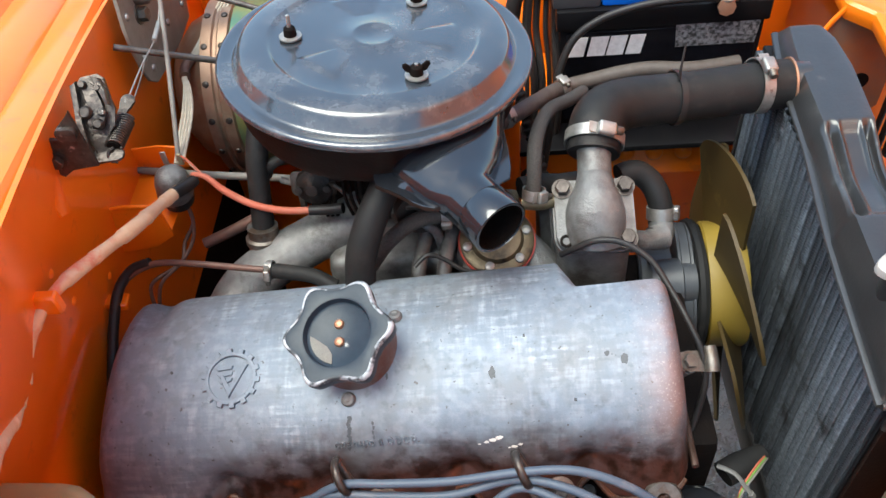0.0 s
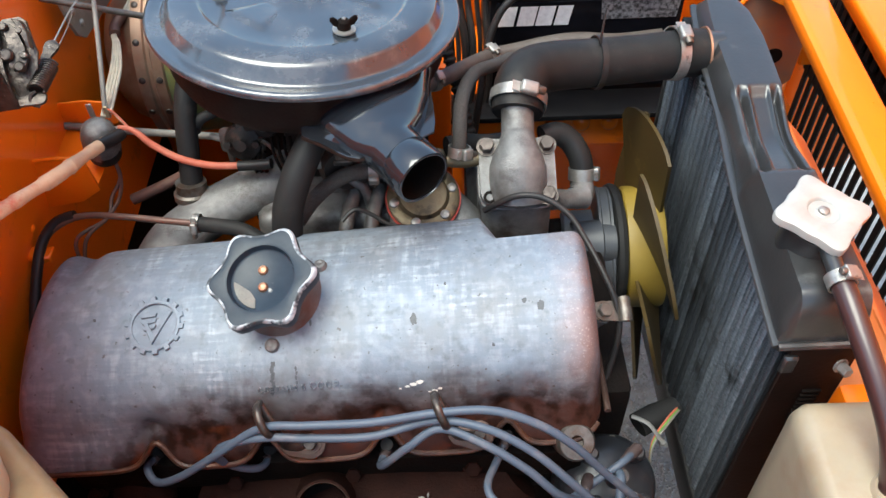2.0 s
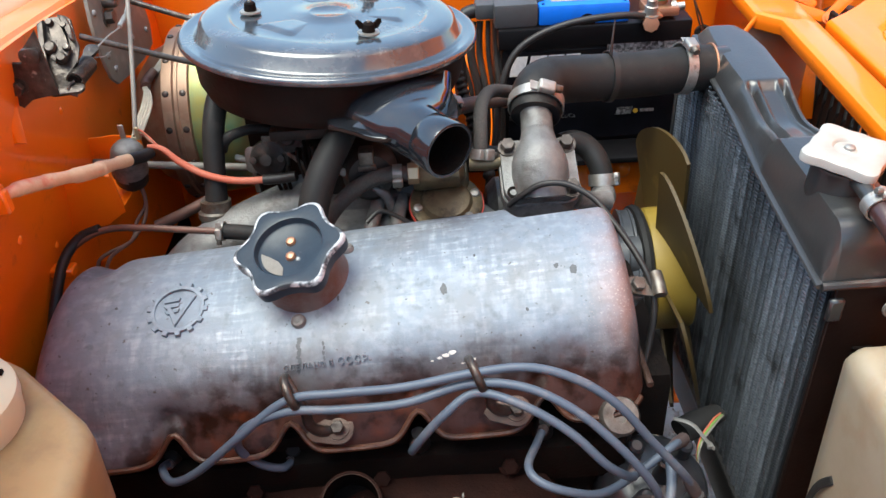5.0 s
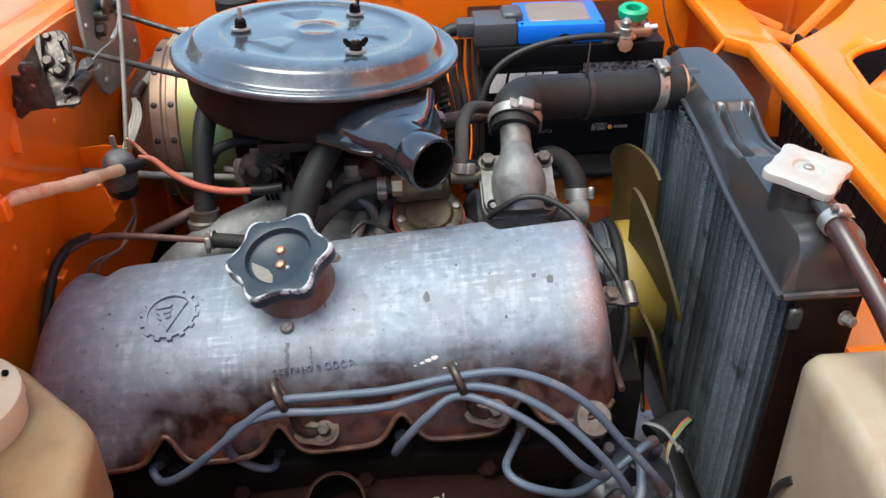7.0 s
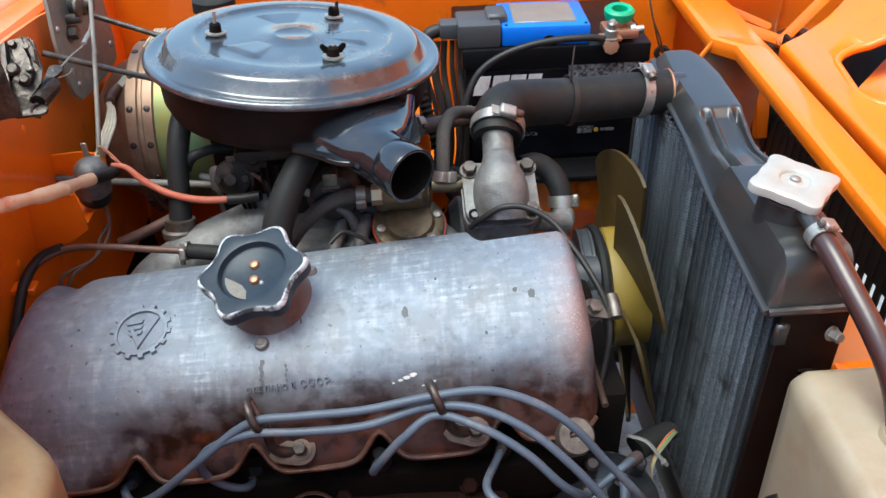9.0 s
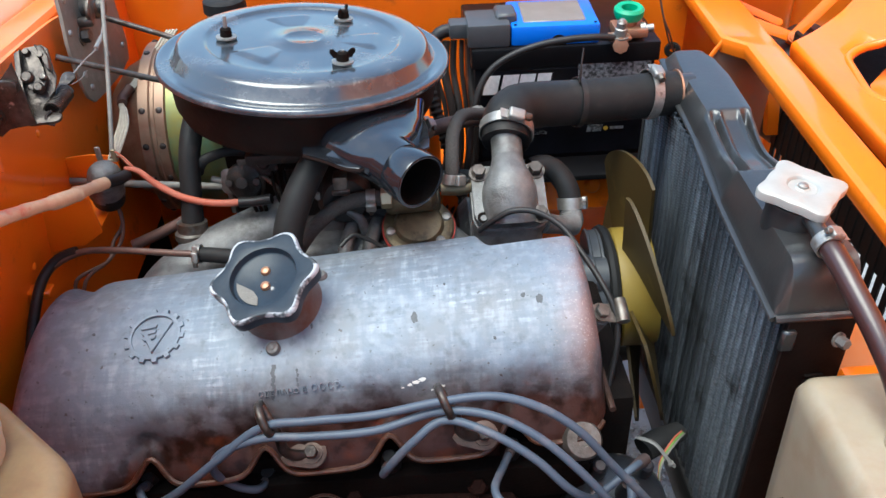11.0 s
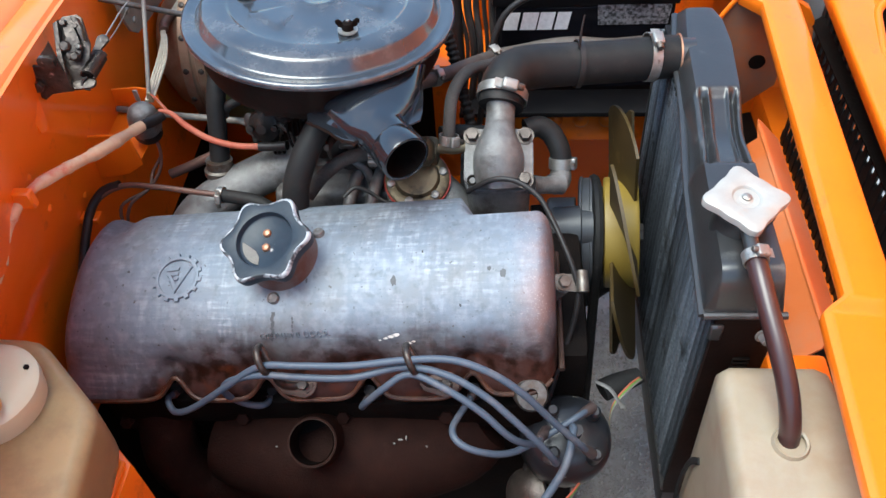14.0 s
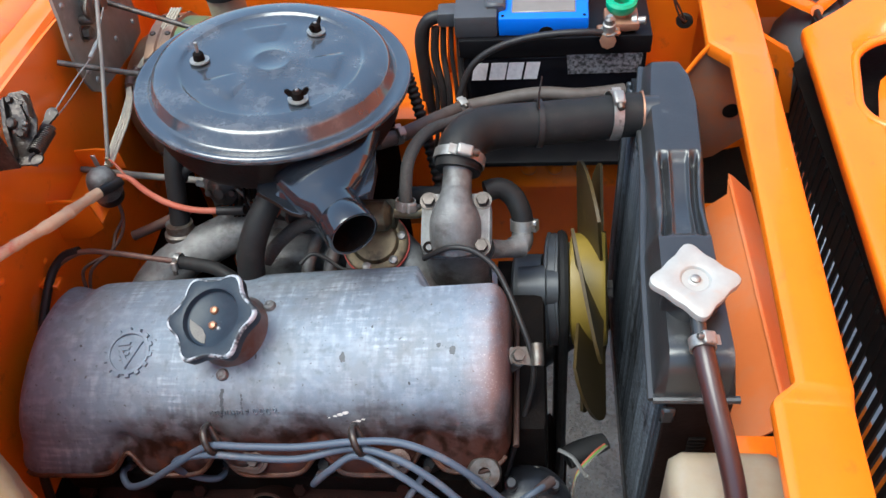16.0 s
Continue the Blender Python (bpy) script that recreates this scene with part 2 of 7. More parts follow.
DUSTY_ORANGE = material("dusty_orange_paint", (0.78, 0.21, 0.055), 0.55, col2=(0.70, 0.17, 0.035), scale=14, stain=(0.60, 0.27, 0.15), stain_scale=9, stain_range=(0.45, 0.8), bump=0.05)
WIRE_CREAM = material("cream_sleeve", (0.52, 0.46, 0.36), 0.6, col2=(0.40, 0.34, 0.26), scale=80)
# the red-brown stain paints a warm reflection on the neck
NECK_ALU = material("reflection_browned_neck", (0.17, 0.145, 0.135), 0.45, 0.2, col2=(0.11, 0.085, 0.075), scale=40, stain=(0.11, 0.048, 0.030), stain_scale=22, stain_range=(0.46, 0.62), bump=0.2)
DIRT = material("tan_dirt", (0.19, 0.18, 0.155), 0.8, col2=(0.14, 0.13, 0.12), scale=160, mix=0.5, bump=0.6)
# brown that paints the orange light caught by the cover's lip
LIP_BROWN = material("orange_lit_edge", (0.10, 0.038, 0.018), 0.4, 0.2, col2=(0.022, 0.011, 0.008), scale=45, mix=0.3, bump=0.5)
CAP_WHITE = material("white_cap_plastic", (0.74, 0.72, 0.68), 0.4, col2=(0.66, 0.64, 0.60), scale=30)
AMBER = material("amber_plastic", (0.50, 0.27, 0.06), 0.4, col2=(0.42, 0.22, 0.05), scale=40)
CREAM_COLLAR = material("pale_collar_plastic", (0.52, 0.485, 0.34), 0.4, col2=(0.45, 0.41, 0.275), scale=16, bump=0.05, bump_scale=120)
ALU_RUST = material("rusty_grey_rim", (0.034, 0.020, 0.015), 0.7, spec=0.1, col2=(0.022, 0.012, 0.009), scale=90)
SPOT = material("dark_blot", (0.070, 0.074, 0.082), 0.5, 0.2, col2=(0.045, 0.047, 0.053), scale=300)
GREY_WIRE = material("grey_sleeve", (0.21, 0.19, 0.165), 0.6, col2=(0.14, 0.125, 0.11), scale=80)
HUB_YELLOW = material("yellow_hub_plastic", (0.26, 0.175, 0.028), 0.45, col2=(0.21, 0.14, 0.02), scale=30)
# blades: the hub's yellow darkened to stand for their dim spinning blur
DIMMED_YELLOW = material("dimmed_yellow_fan_plastic", (0.056, 0.033, 0.004), 0.6, col2=(0.048, 0.028, 0.003), scale=30, stain=(0.12, 0.075, 0.014), stain_scale=30, stain_range=(0.6, 0.8))
BRASS = material("yellow_chromate", (0.36, 0.30, 0.18), 0.4, 0.75, col2=(0.42, 0.36, 0.25), scale=40, rough2=0.5)
CHROMATE = material("iridescent_chromate", (0.33, 0.27, 0.055), 0.42, 0.45, col2=(0.10, 0.26, 0.19), scale=13, mix=0.4)
COPPERY = material("coppery_chromate", (0.34, 0.22, 0.15), 0.42, 0.55, col2=(0.26, 0.16, 0.105), scale=30, stain=(0.40, 0.31, 0.22), stain_scale=18, stain_range=(0.5, 0.7))
BATTERY = material("battery_case_plastic", (0.005, 0.005, 0.0065), 0.32, spec=0.16, col2=(0.009, 0.0085, 0.009), scale=40, rough2=0.45)
BATTERY_GLOSS = material("battery_front_label", (0.004, 0.004, 0.005), 0.18, spec=0.15, col2=(0.01, 0.01, 0.014), scale=30)
PRINT_WHITE = material("white_print", (0.86, 0.86, 0.86), 0.4, col2=(0.62, 0.62, 0.62), scale=200)
PRINT_GREY = material("grey_print", (0.24, 0.24, 0.25), 0.4, col2=(0.02, 0.02, 0.02), scale=260, mix=0.2)
PRINT_YELLOW = material("amber_print", (0.7, 0.42, 0.04), 0.4)
BLUE = material("blue_plastic", (0.012, 0.16, 0.72), 0.35, col2=(0.012, 0.13, 0.62), scale=40)
WINDOW_CREAM = material("dull_cream_window", (0.21, 0.185, 0.16), 0.35, col2=(0.16, 0.14, 0.12), scale=40)
GREEN = material("green_plastic", (0.02, 0.36, 0.17), 0.4)
COPPER = material("tarnished_copper", (0.5, 0.26, 0.15), 0.45, 0.7, col2=(0.38, 0.2, 0.13), scale=70)
DARK_GREY = material("dark_grey_plastic", (0.06, 0.062, 0.066), 0.45, col2=(0.05, 0.05, 0.052), scale=60)
BAKELITE = material("dusty_bakelite", (0.016, 0.018, 0.023), 0.28, col2=(0.020, 0.020, 0.023), scale=60, bump=0.1, stain=(0.07, 0.055, 0.045), stain_scale=30, stain_range=(0.60, 0.80))
BOOT_BROWN = material("heat_browned_sleeve", (0.060, 0.038, 0.034), 0.5, col2=(0.090, 0.070, 0.068), scale=40, bump=0.15)
GREASY_STEEL = material("greasy_dark_steel", (0.095, 0.078, 0.068), 0.34, 0.6, col2=(0.030, 0.023, 0.020), scale=80, bump=0.3, stain=(0.22, 0.20, 0.185), stain_scale=60, stain_range=(0.62, 0.74))
HOSE_MAROON = material("maroon_rubber", (0.034, 0.014, 0.013), 0.3, coat=0.2, col2=(0.048, 0.020, 0.018), scale=30, rough2=0.4)
FIN_PACK = material("dusty_fin_pack", (0.13, 0.147, 0.172), 0.40, 0.3, col2=(0.045, 0.050, 0.057), scale=300, mix=0.30, aniso=(1, 0.7, 1.5), bump=0.3, bump_scale=520,
                    stain=(0.022, 0.023, 0.025), stain_scale=22, stain_range=(0.55, 0.66))
vary_by_piece(FIN_PACK, 0.20, 1.15)
FIN = material("radiator_fin_metal", (0.006, 0.0065, 0.0075), 0.6, 0.0, col2=(0.014, 0.015, 0.017), scale=260, mix=0.3, spec=0.15,
               stain=(0.10, 0.10, 0.10), stain_scale=45, stain_range=(0.70, 0.78))
GASKET = material("red_gasket", (0.5, 0.05, 0.03), 0.6)
WIRE_GREEN = material("green_wire", (0.16, 0.30, 0.06), 0.5)
WIRE_BLACK = material("black_wire", (0.012, 0.012, 0.013), 0.45, spec=0.3, col2=(0.026, 0.021, 0.019), scale=60)
WIRE_BROWN = material("brown_pipe", (0.16, 0.085, 0.06), 0.5, 0.3, col2=(0.10, 0.055, 0.045), scale=60)
GRILLE_BLACK = material("black_grille_plastic", (0.010, 0.009, 0.009), 0.5, spec=0.25, col2=(0.018, 0.015, 0.014), scale=60)
TIE_GREY = material("dusty_nylon", (0.17, 0.16, 0.15), 0.5, col2=(0.12, 0.115, 0.105), scale=90)
TIE_WHITE = material("white_nylon", (0.66, 0.64, 0.6), 0.45)
GROUND = material("gritty_concrete", (0.44, 0.42, 0.39), 0.9, col2=(0.33, 0.31, 0.285), scale=55, bump=1.0, bump_scale=140,
                  stain=(0.30, 0.285, 0.26), stain_scale=22, stain_range=(0.55, 0.7))
STONE = material("grey_gravel", (0.42, 0.39, 0.35), 0.9, col2=(0.25, 0.23, 0.21), scale=30, bump=0.4, bump_scale=200)
GLASS_GREY = material("tinted_windscreen_edge", (0.12, 0.13, 0.15), 0.2, col2=(0.16, 0.17, 0.19), scale=6)

# ---- mesh tools ----
WORLD = {}


def V(*a):
    return Vector(a[0] if len(a) == 1 else a)


def mesh_object(name, bm, mat, parent=None, label="", sharp=38):
    """One mesh object from a bmesh given in world metres; its origin lies in the middle of its base."""
    vs = [v.co for v in bm.verts]
    c = Vector(((min(v.x for v in vs) + max(v.x for v in vs)) / 2, (min(v.y for v in vs) + max(v.y for v in vs)) / 2, min(v.z for v in vs)))
    bmesh.ops.translate(bm, verts=bm.verts, vec=-c)
    bmesh.ops.recalc_face_normals(bm, faces=bm.faces)
    for f in bm.faces:
        f.smooth = True
    me = bpy.data.meshes.new(name)
    bm.to_mesh(me)
    bm.free()
    me.set_sharp_from_angle(angle=radians(sharp))
    me.materials.append(mat)
    ob = new(name, me)
    m = Matrix.Translation(c)
    if parent is not None:
        ob.parent = parent
        ob.matrix_parent_inverse = WORLD[parent].inverted()
    ob.matrix_basis = m
    WORLD[ob] = m
    if label:
        ob["label"] = label
    return ob


def part(name, bm, mat, parent, label="", sharp=38):
    return mesh_object(name, bm, mat, parent, label, sharp)


def root(name, at, label, category, group=""):
    ob = new(name)
    ob.empty_display_size = 0.02
    m = Matrix.Translation(Vector(at))
    ob.matrix_basis = m
    WORLD[ob] = m
    return tagged(ob, label, category, group)


def whole(name, bm, mat, label, category, group="", sharp=38):
    return tagged(mesh_object(name, bm, mat, None, "", sharp), label, category, group)


def structure(name, bm, mat, label, sharp=38):
    return tagged(mesh_object(name, bm, mat, None, "", sharp), label, "car body", "", "structure")


def smooth_path(pts, steps=7):
    p = [Vector(q) for q in pts]
    if len(p) < 3:
        return p
    out = []
    for i in range(len(p) - 1):
        a, b, c, d = p[max(i - 1, 0)], p[i], p[i + 1], p[min(i + 2, len(p) - 1)]
        for k in range(steps):
            t = k / steps
            out.append(0.5 * ((2 * b) + (c - a) * t + (2 * a - 5 * b + 4 * c - d) * t * t + (3 * b - a - 3 * c + d) * t ** 3))
    out.append(p[-1])
    return out


def sweep(pts, r, n=12, steps=7, closed=False, bm=None, flat=1.0):
    """A tube along smoothed points; r is one radius or one for each given point."""
    bm = bm or bmesh.new()
    path = smooth_path(pts, steps)
    m = len(path)
    if isinstance(r, (int, float)):
        rr = [r] * m
    else:
        rr = [float(x) for x in np.interp(np.linspace(0, len(r) - 1, m), range(len(r)), r)]
    tang = [(path[min(i + 1, m - 1)] - path[max(i - 1, 0)]).normalized() for i in range(m)]
    up = Vector((0, 0, 1)) if abs(tang[0].z) < 0.9 else Vector((1, 0, 0))
    side = tang[0].cross(up).normalized()
    rings = []
    for i in range(m):
        side = (side - tang[i] * side.dot(tang[i])).normalized()
        other = tang[i].cross(side)
        rings.append([bm.verts.new(path[i] + rr[i] * (math.cos(2 * math.pi * k / n) * side + flat * math.sin(2 * math.pi * k / n) * other)) for k in range(n)])
    for a, b in zip(rings, rings[1:]):
        for k in range(n):
            bm.faces.new((a[k], a[(k + 1) % n], b[(k + 1) % n], b[k]))
    if closed:
        for k in range(n):
            bm.faces.new((rings[-1][k], rings[-1][(k + 1) % n], rings[0][(k + 1) % n], rings[0][k]))
    else:
        bm.faces.new(rings[0][::-1])
        bm.faces.new(rings[-1])
    return bm


def turn_to(axis, xdir=None):
    """A rotation whose z lies along axis."""
    z = Vector(axis).normalized()
    x = Vector(xdir) if xdir is not None else (Vector((1, 0, 0)) if abs(z.x) < 0.9 else Vector((0, 1, 0)))
    x = (x - z * x.dot(z)).normalized()
    y = z.cross(x)
    return Matrix((x, y, z)).transposed().to_4x4()


def at_frame(origin, axis=(0, 0, 1), xdir=None):
    return Matrix.Translation(Vector(origin)) @ turn_to(axis, xdir)


def lathe(profile, origin=(0, 0, 0), axis=(0, 0, 1), n=40, bm=None, close=False):
    """Turns (radius, height) pairs round an axis."""
    bm = bm or bmesh.new()
    M = at_frame(origin, axis)
    rings = []
    for r, h in profile:
        if r < 1e-6:
            rings.append([bm.verts.new(M @ Vector((0, 0, h)))])
        else:
            rings.append([bm.verts.new(M @ Vector((r * math.cos(2 * math.pi * k / n), r * math.sin(2 * math.pi * k / n), h))) for k in range(n)])
    pairs = list(zip(rings, rings[1:])) + ([(rings[-1], rings[0])] if close else [])
    for a, b in pairs:
        for k in range(n):
            q = [a[k % len(a)], a[(k + 1) % len(a)], b[(k + 1) % len(b)], b[k % len(b)]]
            q = [v for i, v in enumerate(q) if v not in q[:i]]
            if len(q) > 2:
                bm.faces.new(q)
    return bm


def box(lo, hi, bevel=0.003, segs=2, M=None, bm=None):
    bm = bm or bmesh.new()
    made = bmesh.ops.create_cube(bm, size=1.0)["verts"]
    lo, hi = Vector(lo), Vector(hi)
    for v in made:
        v.co = Vector([(lo[i] + hi[i]) / 2 + v.co[i] * (hi[i] - lo[i]) for i in range(3)])
    if bevel:
        edges = list({e for v in made for e in v.link_edges})
        made = list({v for f in bmesh.ops.bevel(bm, geom=edges, offset=bevel, segments=segs, profile=0.6, affect="EDGES")["faces"] for v in f.verts} | {v for v in made if v.is_valid})
    if M is not None:
        bmesh.ops.transform(bm, matrix=M, verts=[v for v in made if v.is_valid])
    return bm


def prism(poly, h0, h1, M=None, bevel=0.0, segs=2, bm=None):
    """A flat outline (x, y) carried from h0 to h1 along z, then moved by M."""
    bm = bm or bmesh.new()
    a = [bm.verts.new((x, y, h0)) for x, y in poly]
    b = [bm.verts.new((x, y, h1)) for x, y in poly]
    n = len(poly)
    fs = [bm.faces.new(a[::-1]), bm.faces.new(b)]
    for k in range(n):
        fs.append(bm.faces.new((a[k], a[(k + 1) % n], b[(k + 1) % n], b[k])))
    made = a + b
    if bevel:
        edges = [e for f in fs[:2] for e in f.edges]
        r = bmesh.ops.bevel(bm, geom=edges, offset=bevel, segments=segs, profile=0.6, affect="EDGES")
        made = list({v for f in r["faces"] for v in f.verts} | {v for v in made if v.is_valid})
    if M is not None:
        bmesh.ops.transform(bm, matrix=M, verts=[v for v in made if v.is_valid])
    return bm


def arc(cx, cy, r, a0, a1, n=8):
    return [(cx + r * math.cos(radians(a0 + (a1 - a0) * k / n)), cy + r * math.sin(radians(a0 + (a1 - a0) * k / n))) for k in range(n + 1)]


def round_rect(w, h, r, n=5):
    return arc(w / 2 - r, h / 2 - r, r, 0, 90, n) + arc(-w / 2 + r, h / 2 - r, r, 90, 180, n) + arc(-w / 2 + r, -h / 2 + r, r, 180, 270, n) + arc(w / 2 - r, -h / 2 + r, r, 270, 360, n)


def grid_sheet(f, nu, nv, thick=0.0, bm=None):
    """A sheet of points f(u, v) with u, v from 0 to 1, thickened away from its normal."""
    bm = bm or bmesh.new()
    vs = [[bm.verts.new(f(i / nu, j / nv)) for j in range(nv + 1)] for i in range(nu + 1)]
    faces = [bm.faces.new((vs[i][j], vs[i + 1][j], vs[i + 1][j + 1], vs[i][j + 1])) for i in range(nu) for j in range(nv)]
    if thick:
        bm.normal_update()
        bmesh.ops.solidify(bm, geom=faces, thickness=thick)
    return bm


def extrude_profile(profile, p0, p1, thick=0.004, steps=1):
    """A bent sheet: an open (x, z) profile carried from p0 to p1."""
    p0, p1 = Vector(p0), Vector(p1)
    m = len(profile) - 1
    return grid_sheet(lambda u, v: p0.lerp(p1, u) + Vector((profile[round(v * m)][0], 0, profile[round(v * m)][1])), steps, m, thick)


def hex_bolt(pos, normal, r=0.006, h=0.005, washer=True, bm=None):
    bm = bm or bmesh.new()
    M = at_frame(pos, normal)
    if washer:
        lathe([(0, 0), (r * 1.55, 0), (r * 1.55, 0.0012), (0, 0.0012)], pos, normal, 18, bm)
    prism([(r * 1.12 * math.cos(k * math.pi / 3), r * 1.12 * math.sin(k * math.pi / 3)) for k in range(6)], 0.0012, h, M, 0.0006, 1, bm)
    return bm


def hose_clamp(centre, axis, r, parent, screw_dir=(0, -0.4, 1), width=0.011, name="hose_clamp"):
    """A worm-drive band round a hose, with its screw housing."""
    c, a = Vector(centre), Vector(axis).normalized()
    band = part(name, lathe([(r + 0.0002, -width / 2), (r + 0.0016, -width / 2), (r + 0.0016, width / 2), (r + 0.0002, width / 2)], c, a, 36, None, True), STEEL, parent, "worm-drive steel clamp band")
    s = Vector(screw_dir)
    s = (s - a * s.dot(a)).normalized()
    t = a.cross(s)
    M = Matrix((t, a, s)).transposed().to_4x4()
    M.translation = c + s * (r + 0.004)
    q = 1.0 if r > 0.015 else 0.66
    M.translation = c + s * (r + 0.004 * q)
    part("screw_housing", box((-0.0085 * q, -width * 0.56, -0.004 * q), (0.0085 * q, width * 0.56, 0.0042 * q), 0.003 * q, 3, M), STEEL, band)
    part("screw", lathe([(0, 0), (0.0040 * q, 0), (0.0040 * q, 0.006 * q), (0.0033 * q, 0.007 * q), (0, 0.007 * q)], M @ Vector((0.0082 * q, 0, 0.0006)), t, 12), DULL_STEEL, band)
    # the band's loose tail beyond the housing
    part("tail", box((-0.0165 * q, -width * 0.46, -0.0030 * q), (-0.0085 * q, width * 0.46, -0.0020 * q), 0.0003, 1, M), STEEL, band)
    return band


def text_bm(words, size, M, depth=0.0004):
    cu = bpy.data.curves.new("writing", "FONT")
    cu.body, cu.size, cu.extrude, cu.align_x = words, size, depth, "LEFT"
    cu.resolution_u = 3
    ob = new("writing", cu)
    me = bpy.data.meshes.new_from_object(ob.evaluated_get(bpy.context.evaluated_depsgraph_get()))
    bpy.data.objects.remove(ob)
    bpy.data.curves.remove(cu)
    bm = bmesh.new()
    bm.from_mesh(me)
    bpy.data.meshes.remove(me)
    bmesh.ops.transform(bm, matrix=M, verts=bm.verts)
    return bm

# ---- ground ----
gnd = grid_sheet(lambda u, v: Vector(((u - 0.5) * 400, (v - 0.5) * 400, 0)), 40, 40)
tagged(mesh_object("ground", gnd, GROUND), "pale gritty concrete ground under the car", "ground", "", "structure")


def gravel_bed(x0, x1, y0, y1, count, seed):
    rng = np.random.default_rng(seed)
    base = np.array([(0, 0, 1), (0.9, 0, 0.2), (0, 0.9, 0.25), (-0.9, 0, 0.2), (0, -0.9, 0.25), (0, 0, -0.6)])
    tri = [(0, 1, 2), (0, 2, 3), (0, 3, 4), (0, 4, 1), (5, 2, 1), (5, 3, 2), (5, 4, 3), (5, 1, 4)]
    verts, faces = [], []
    for i in range(count):
        s = rng.uniform(0.0012, 0.0055)
        a = rng.uniform(0, 6.28)
        p = base * (1 + rng.uniform(-0.3, 0.3, base.shape)) * s
        q = np.c_[p[:, 0] * math.cos(a) - p[:, 1] * math.sin(a), p[:, 0] * math.sin(a) + p[:, 1] * math.cos(a), p[:, 2] * 0.7]
        q += (rng.uniform(x0, x1), rng.uniform(y0, y1), s * 0.2)
        verts += q.tolist()
        faces += [(6 * i + a_, 6 * i + b_, 6 * i + c_) for a_, b_, c_ in tri]
    me = bpy.data.meshes.new("gravel")
    me.from_pydata(verts, [], faces)
    me.materials.append(STONE)
    return tagged(new("gravel", me), "loose grey grit lying on the concrete", "gravel", "", "stuff")


gravel_bed(-0.35, 0.75, -0.1, 1.3, 5000, 5)
gravel_bed(0.05, 0.50, 0.25, 0.95, 9000, 6)

# ---- car body: orange sheet metal round the engine bay ----


def ledge(y):
    """The upper edge of the bulkhead."""
    return Vector((-0.327 - 0.183 * (y - 0.408), y, 1.028 - 0.179 * (y - 0.408)))


def bulkhead_point(u, v):
    y = -0.30 + 1.5 * u
    top = ledge(y)
    z = 0.60 + (top.z - 0.60) * v
    lean = max(0.0, z - 0.78) * 0.27 * min(max((0.75 - y) / 0.38, 0), 1.25)
    return Vector((-0.378 + lean, y, z))


structure("bulkhead", grid_sheet(bulkhead_point, 30, 30, 0.004), ORANGE, "glossy orange painted bulkhead at the back of the engine bay")
# added near-black panel covers the lit ground, so this gap stays dark
structure("toe_board", grid_sheet(lambda u, v: Vector((-0.380 + 0.06 * (1 - v), -0.30 + 1.5 * u, 0.14 + 0.47 * v)), 6, 6, 0.004), GRIME_SHADE, "black panel added to hide the ground below the bulkhead")
cowl_profile = [(0.0, -0.012), (0.004, -0.002), (0.0, 0.004), (-0.022, 0.008), (-0.028, 0.006), (-0.032, 0.012), (-0.062, 0.022), (-0.070, 0.020), (-0.075, 0.028), (-0.15, 0.045), (-0.30, 0.06)]
structure("cowl", extrude_profile(cowl_profile, ledge(-0.4), ledge(1.3), 0.004, 6), ORANGE, "glossy orange cowl edge with stepped flanges")
SUPPORT = at_frame((-0.352, 0, 0), (1, 0, 0), (0, 1, 0))
structure("latch_support", prism([(0.452, 1.012), (0.487, 0.986), (0.476, 0.932), (0.462, 0.940)], -0.006, 0.010, SUPPORT, 0.002), ORANGE, "folded orange support below the latch")
for y_, z_ in ((0.415, 0.925), (0.44, 0.86), (0.60, 0.905), (0.52, 0.80)):
    structure("bulkhead_spot_weld", lathe([(0.0045, 0), (0.0035, 0.0012), (0.0012, 0.0018), (0, 0.0018)], (-0.378 + max(0.0, z_ - 0.78) * 0.27 * min(max((0.75 - y_) / 0.38, 0), 1.25), y_, z_), (1, 0, 0.2), 14), ORANGE, "small spot weld in the bulkhead")

FENDER_Y = 0.985
structure("inner_fender_far", grid_sheet(lambda u, v: Vector((-0.60 + 1.02 * u, FENDER_Y + 0.02 * math.sin(3.1 * u), 0.22 + 0.73 * v)), 20, 10, 0.004), ORANGE, "orange inner wing panel behind the battery")
structure("wing_rail_far", box((-0.62, 0.985, 0.945), (0.60, 1.06, 0.957), 0.004), ORANGE, "orange upper rail of the inner wing")
structure("wing_far", box((-0.62, 1.055, 0.26), (0.62, 1.30, 0.975), 0.03, 3), ORANGE, "orange outer wing of the car")
structure("wing_nose", box((0.615, 1.075, 0.30), (0.80, 1.25, 0.900), 0.03, 3), ORANGE, "orange nose of the outer wing beside the bonnet hinge")
hump = grid_sheet(lambda u, v: Vector((-0.38 + 0.44 * u, 0.985 - 0.19 * math.sin(math.pi * min(u * 1.1, 1) * 0.5 + 0.5) * (1 - v ** 3), 0.30 + 0.50 * v + 0.03 * math.sin(3.14 * u))), 16, 14)
structure("wheel_arch", hump, ORANGE, "orange wheel arch panel bulging into the bay")
tray = bmesh.new()
box((0.035, 0.79, 0.700), (0.385, 0.985, 0.708), 0.002, 1, None, tray)
structure("battery_tray", tray, ORANGE, "orange tray under the battery")
panel = box((0.02, 0.784, 0.650), (0.40, 0.790, 0.712), 0.002, 1)
for x in (0.178, 0.214, 0.250):
    lathe([(0.0115, 0), (0.010, 0.005), (0.006, 0.008), (0, 0.009)], (x, 0.785, 0.688), (0, -1, 0), 20, panel)
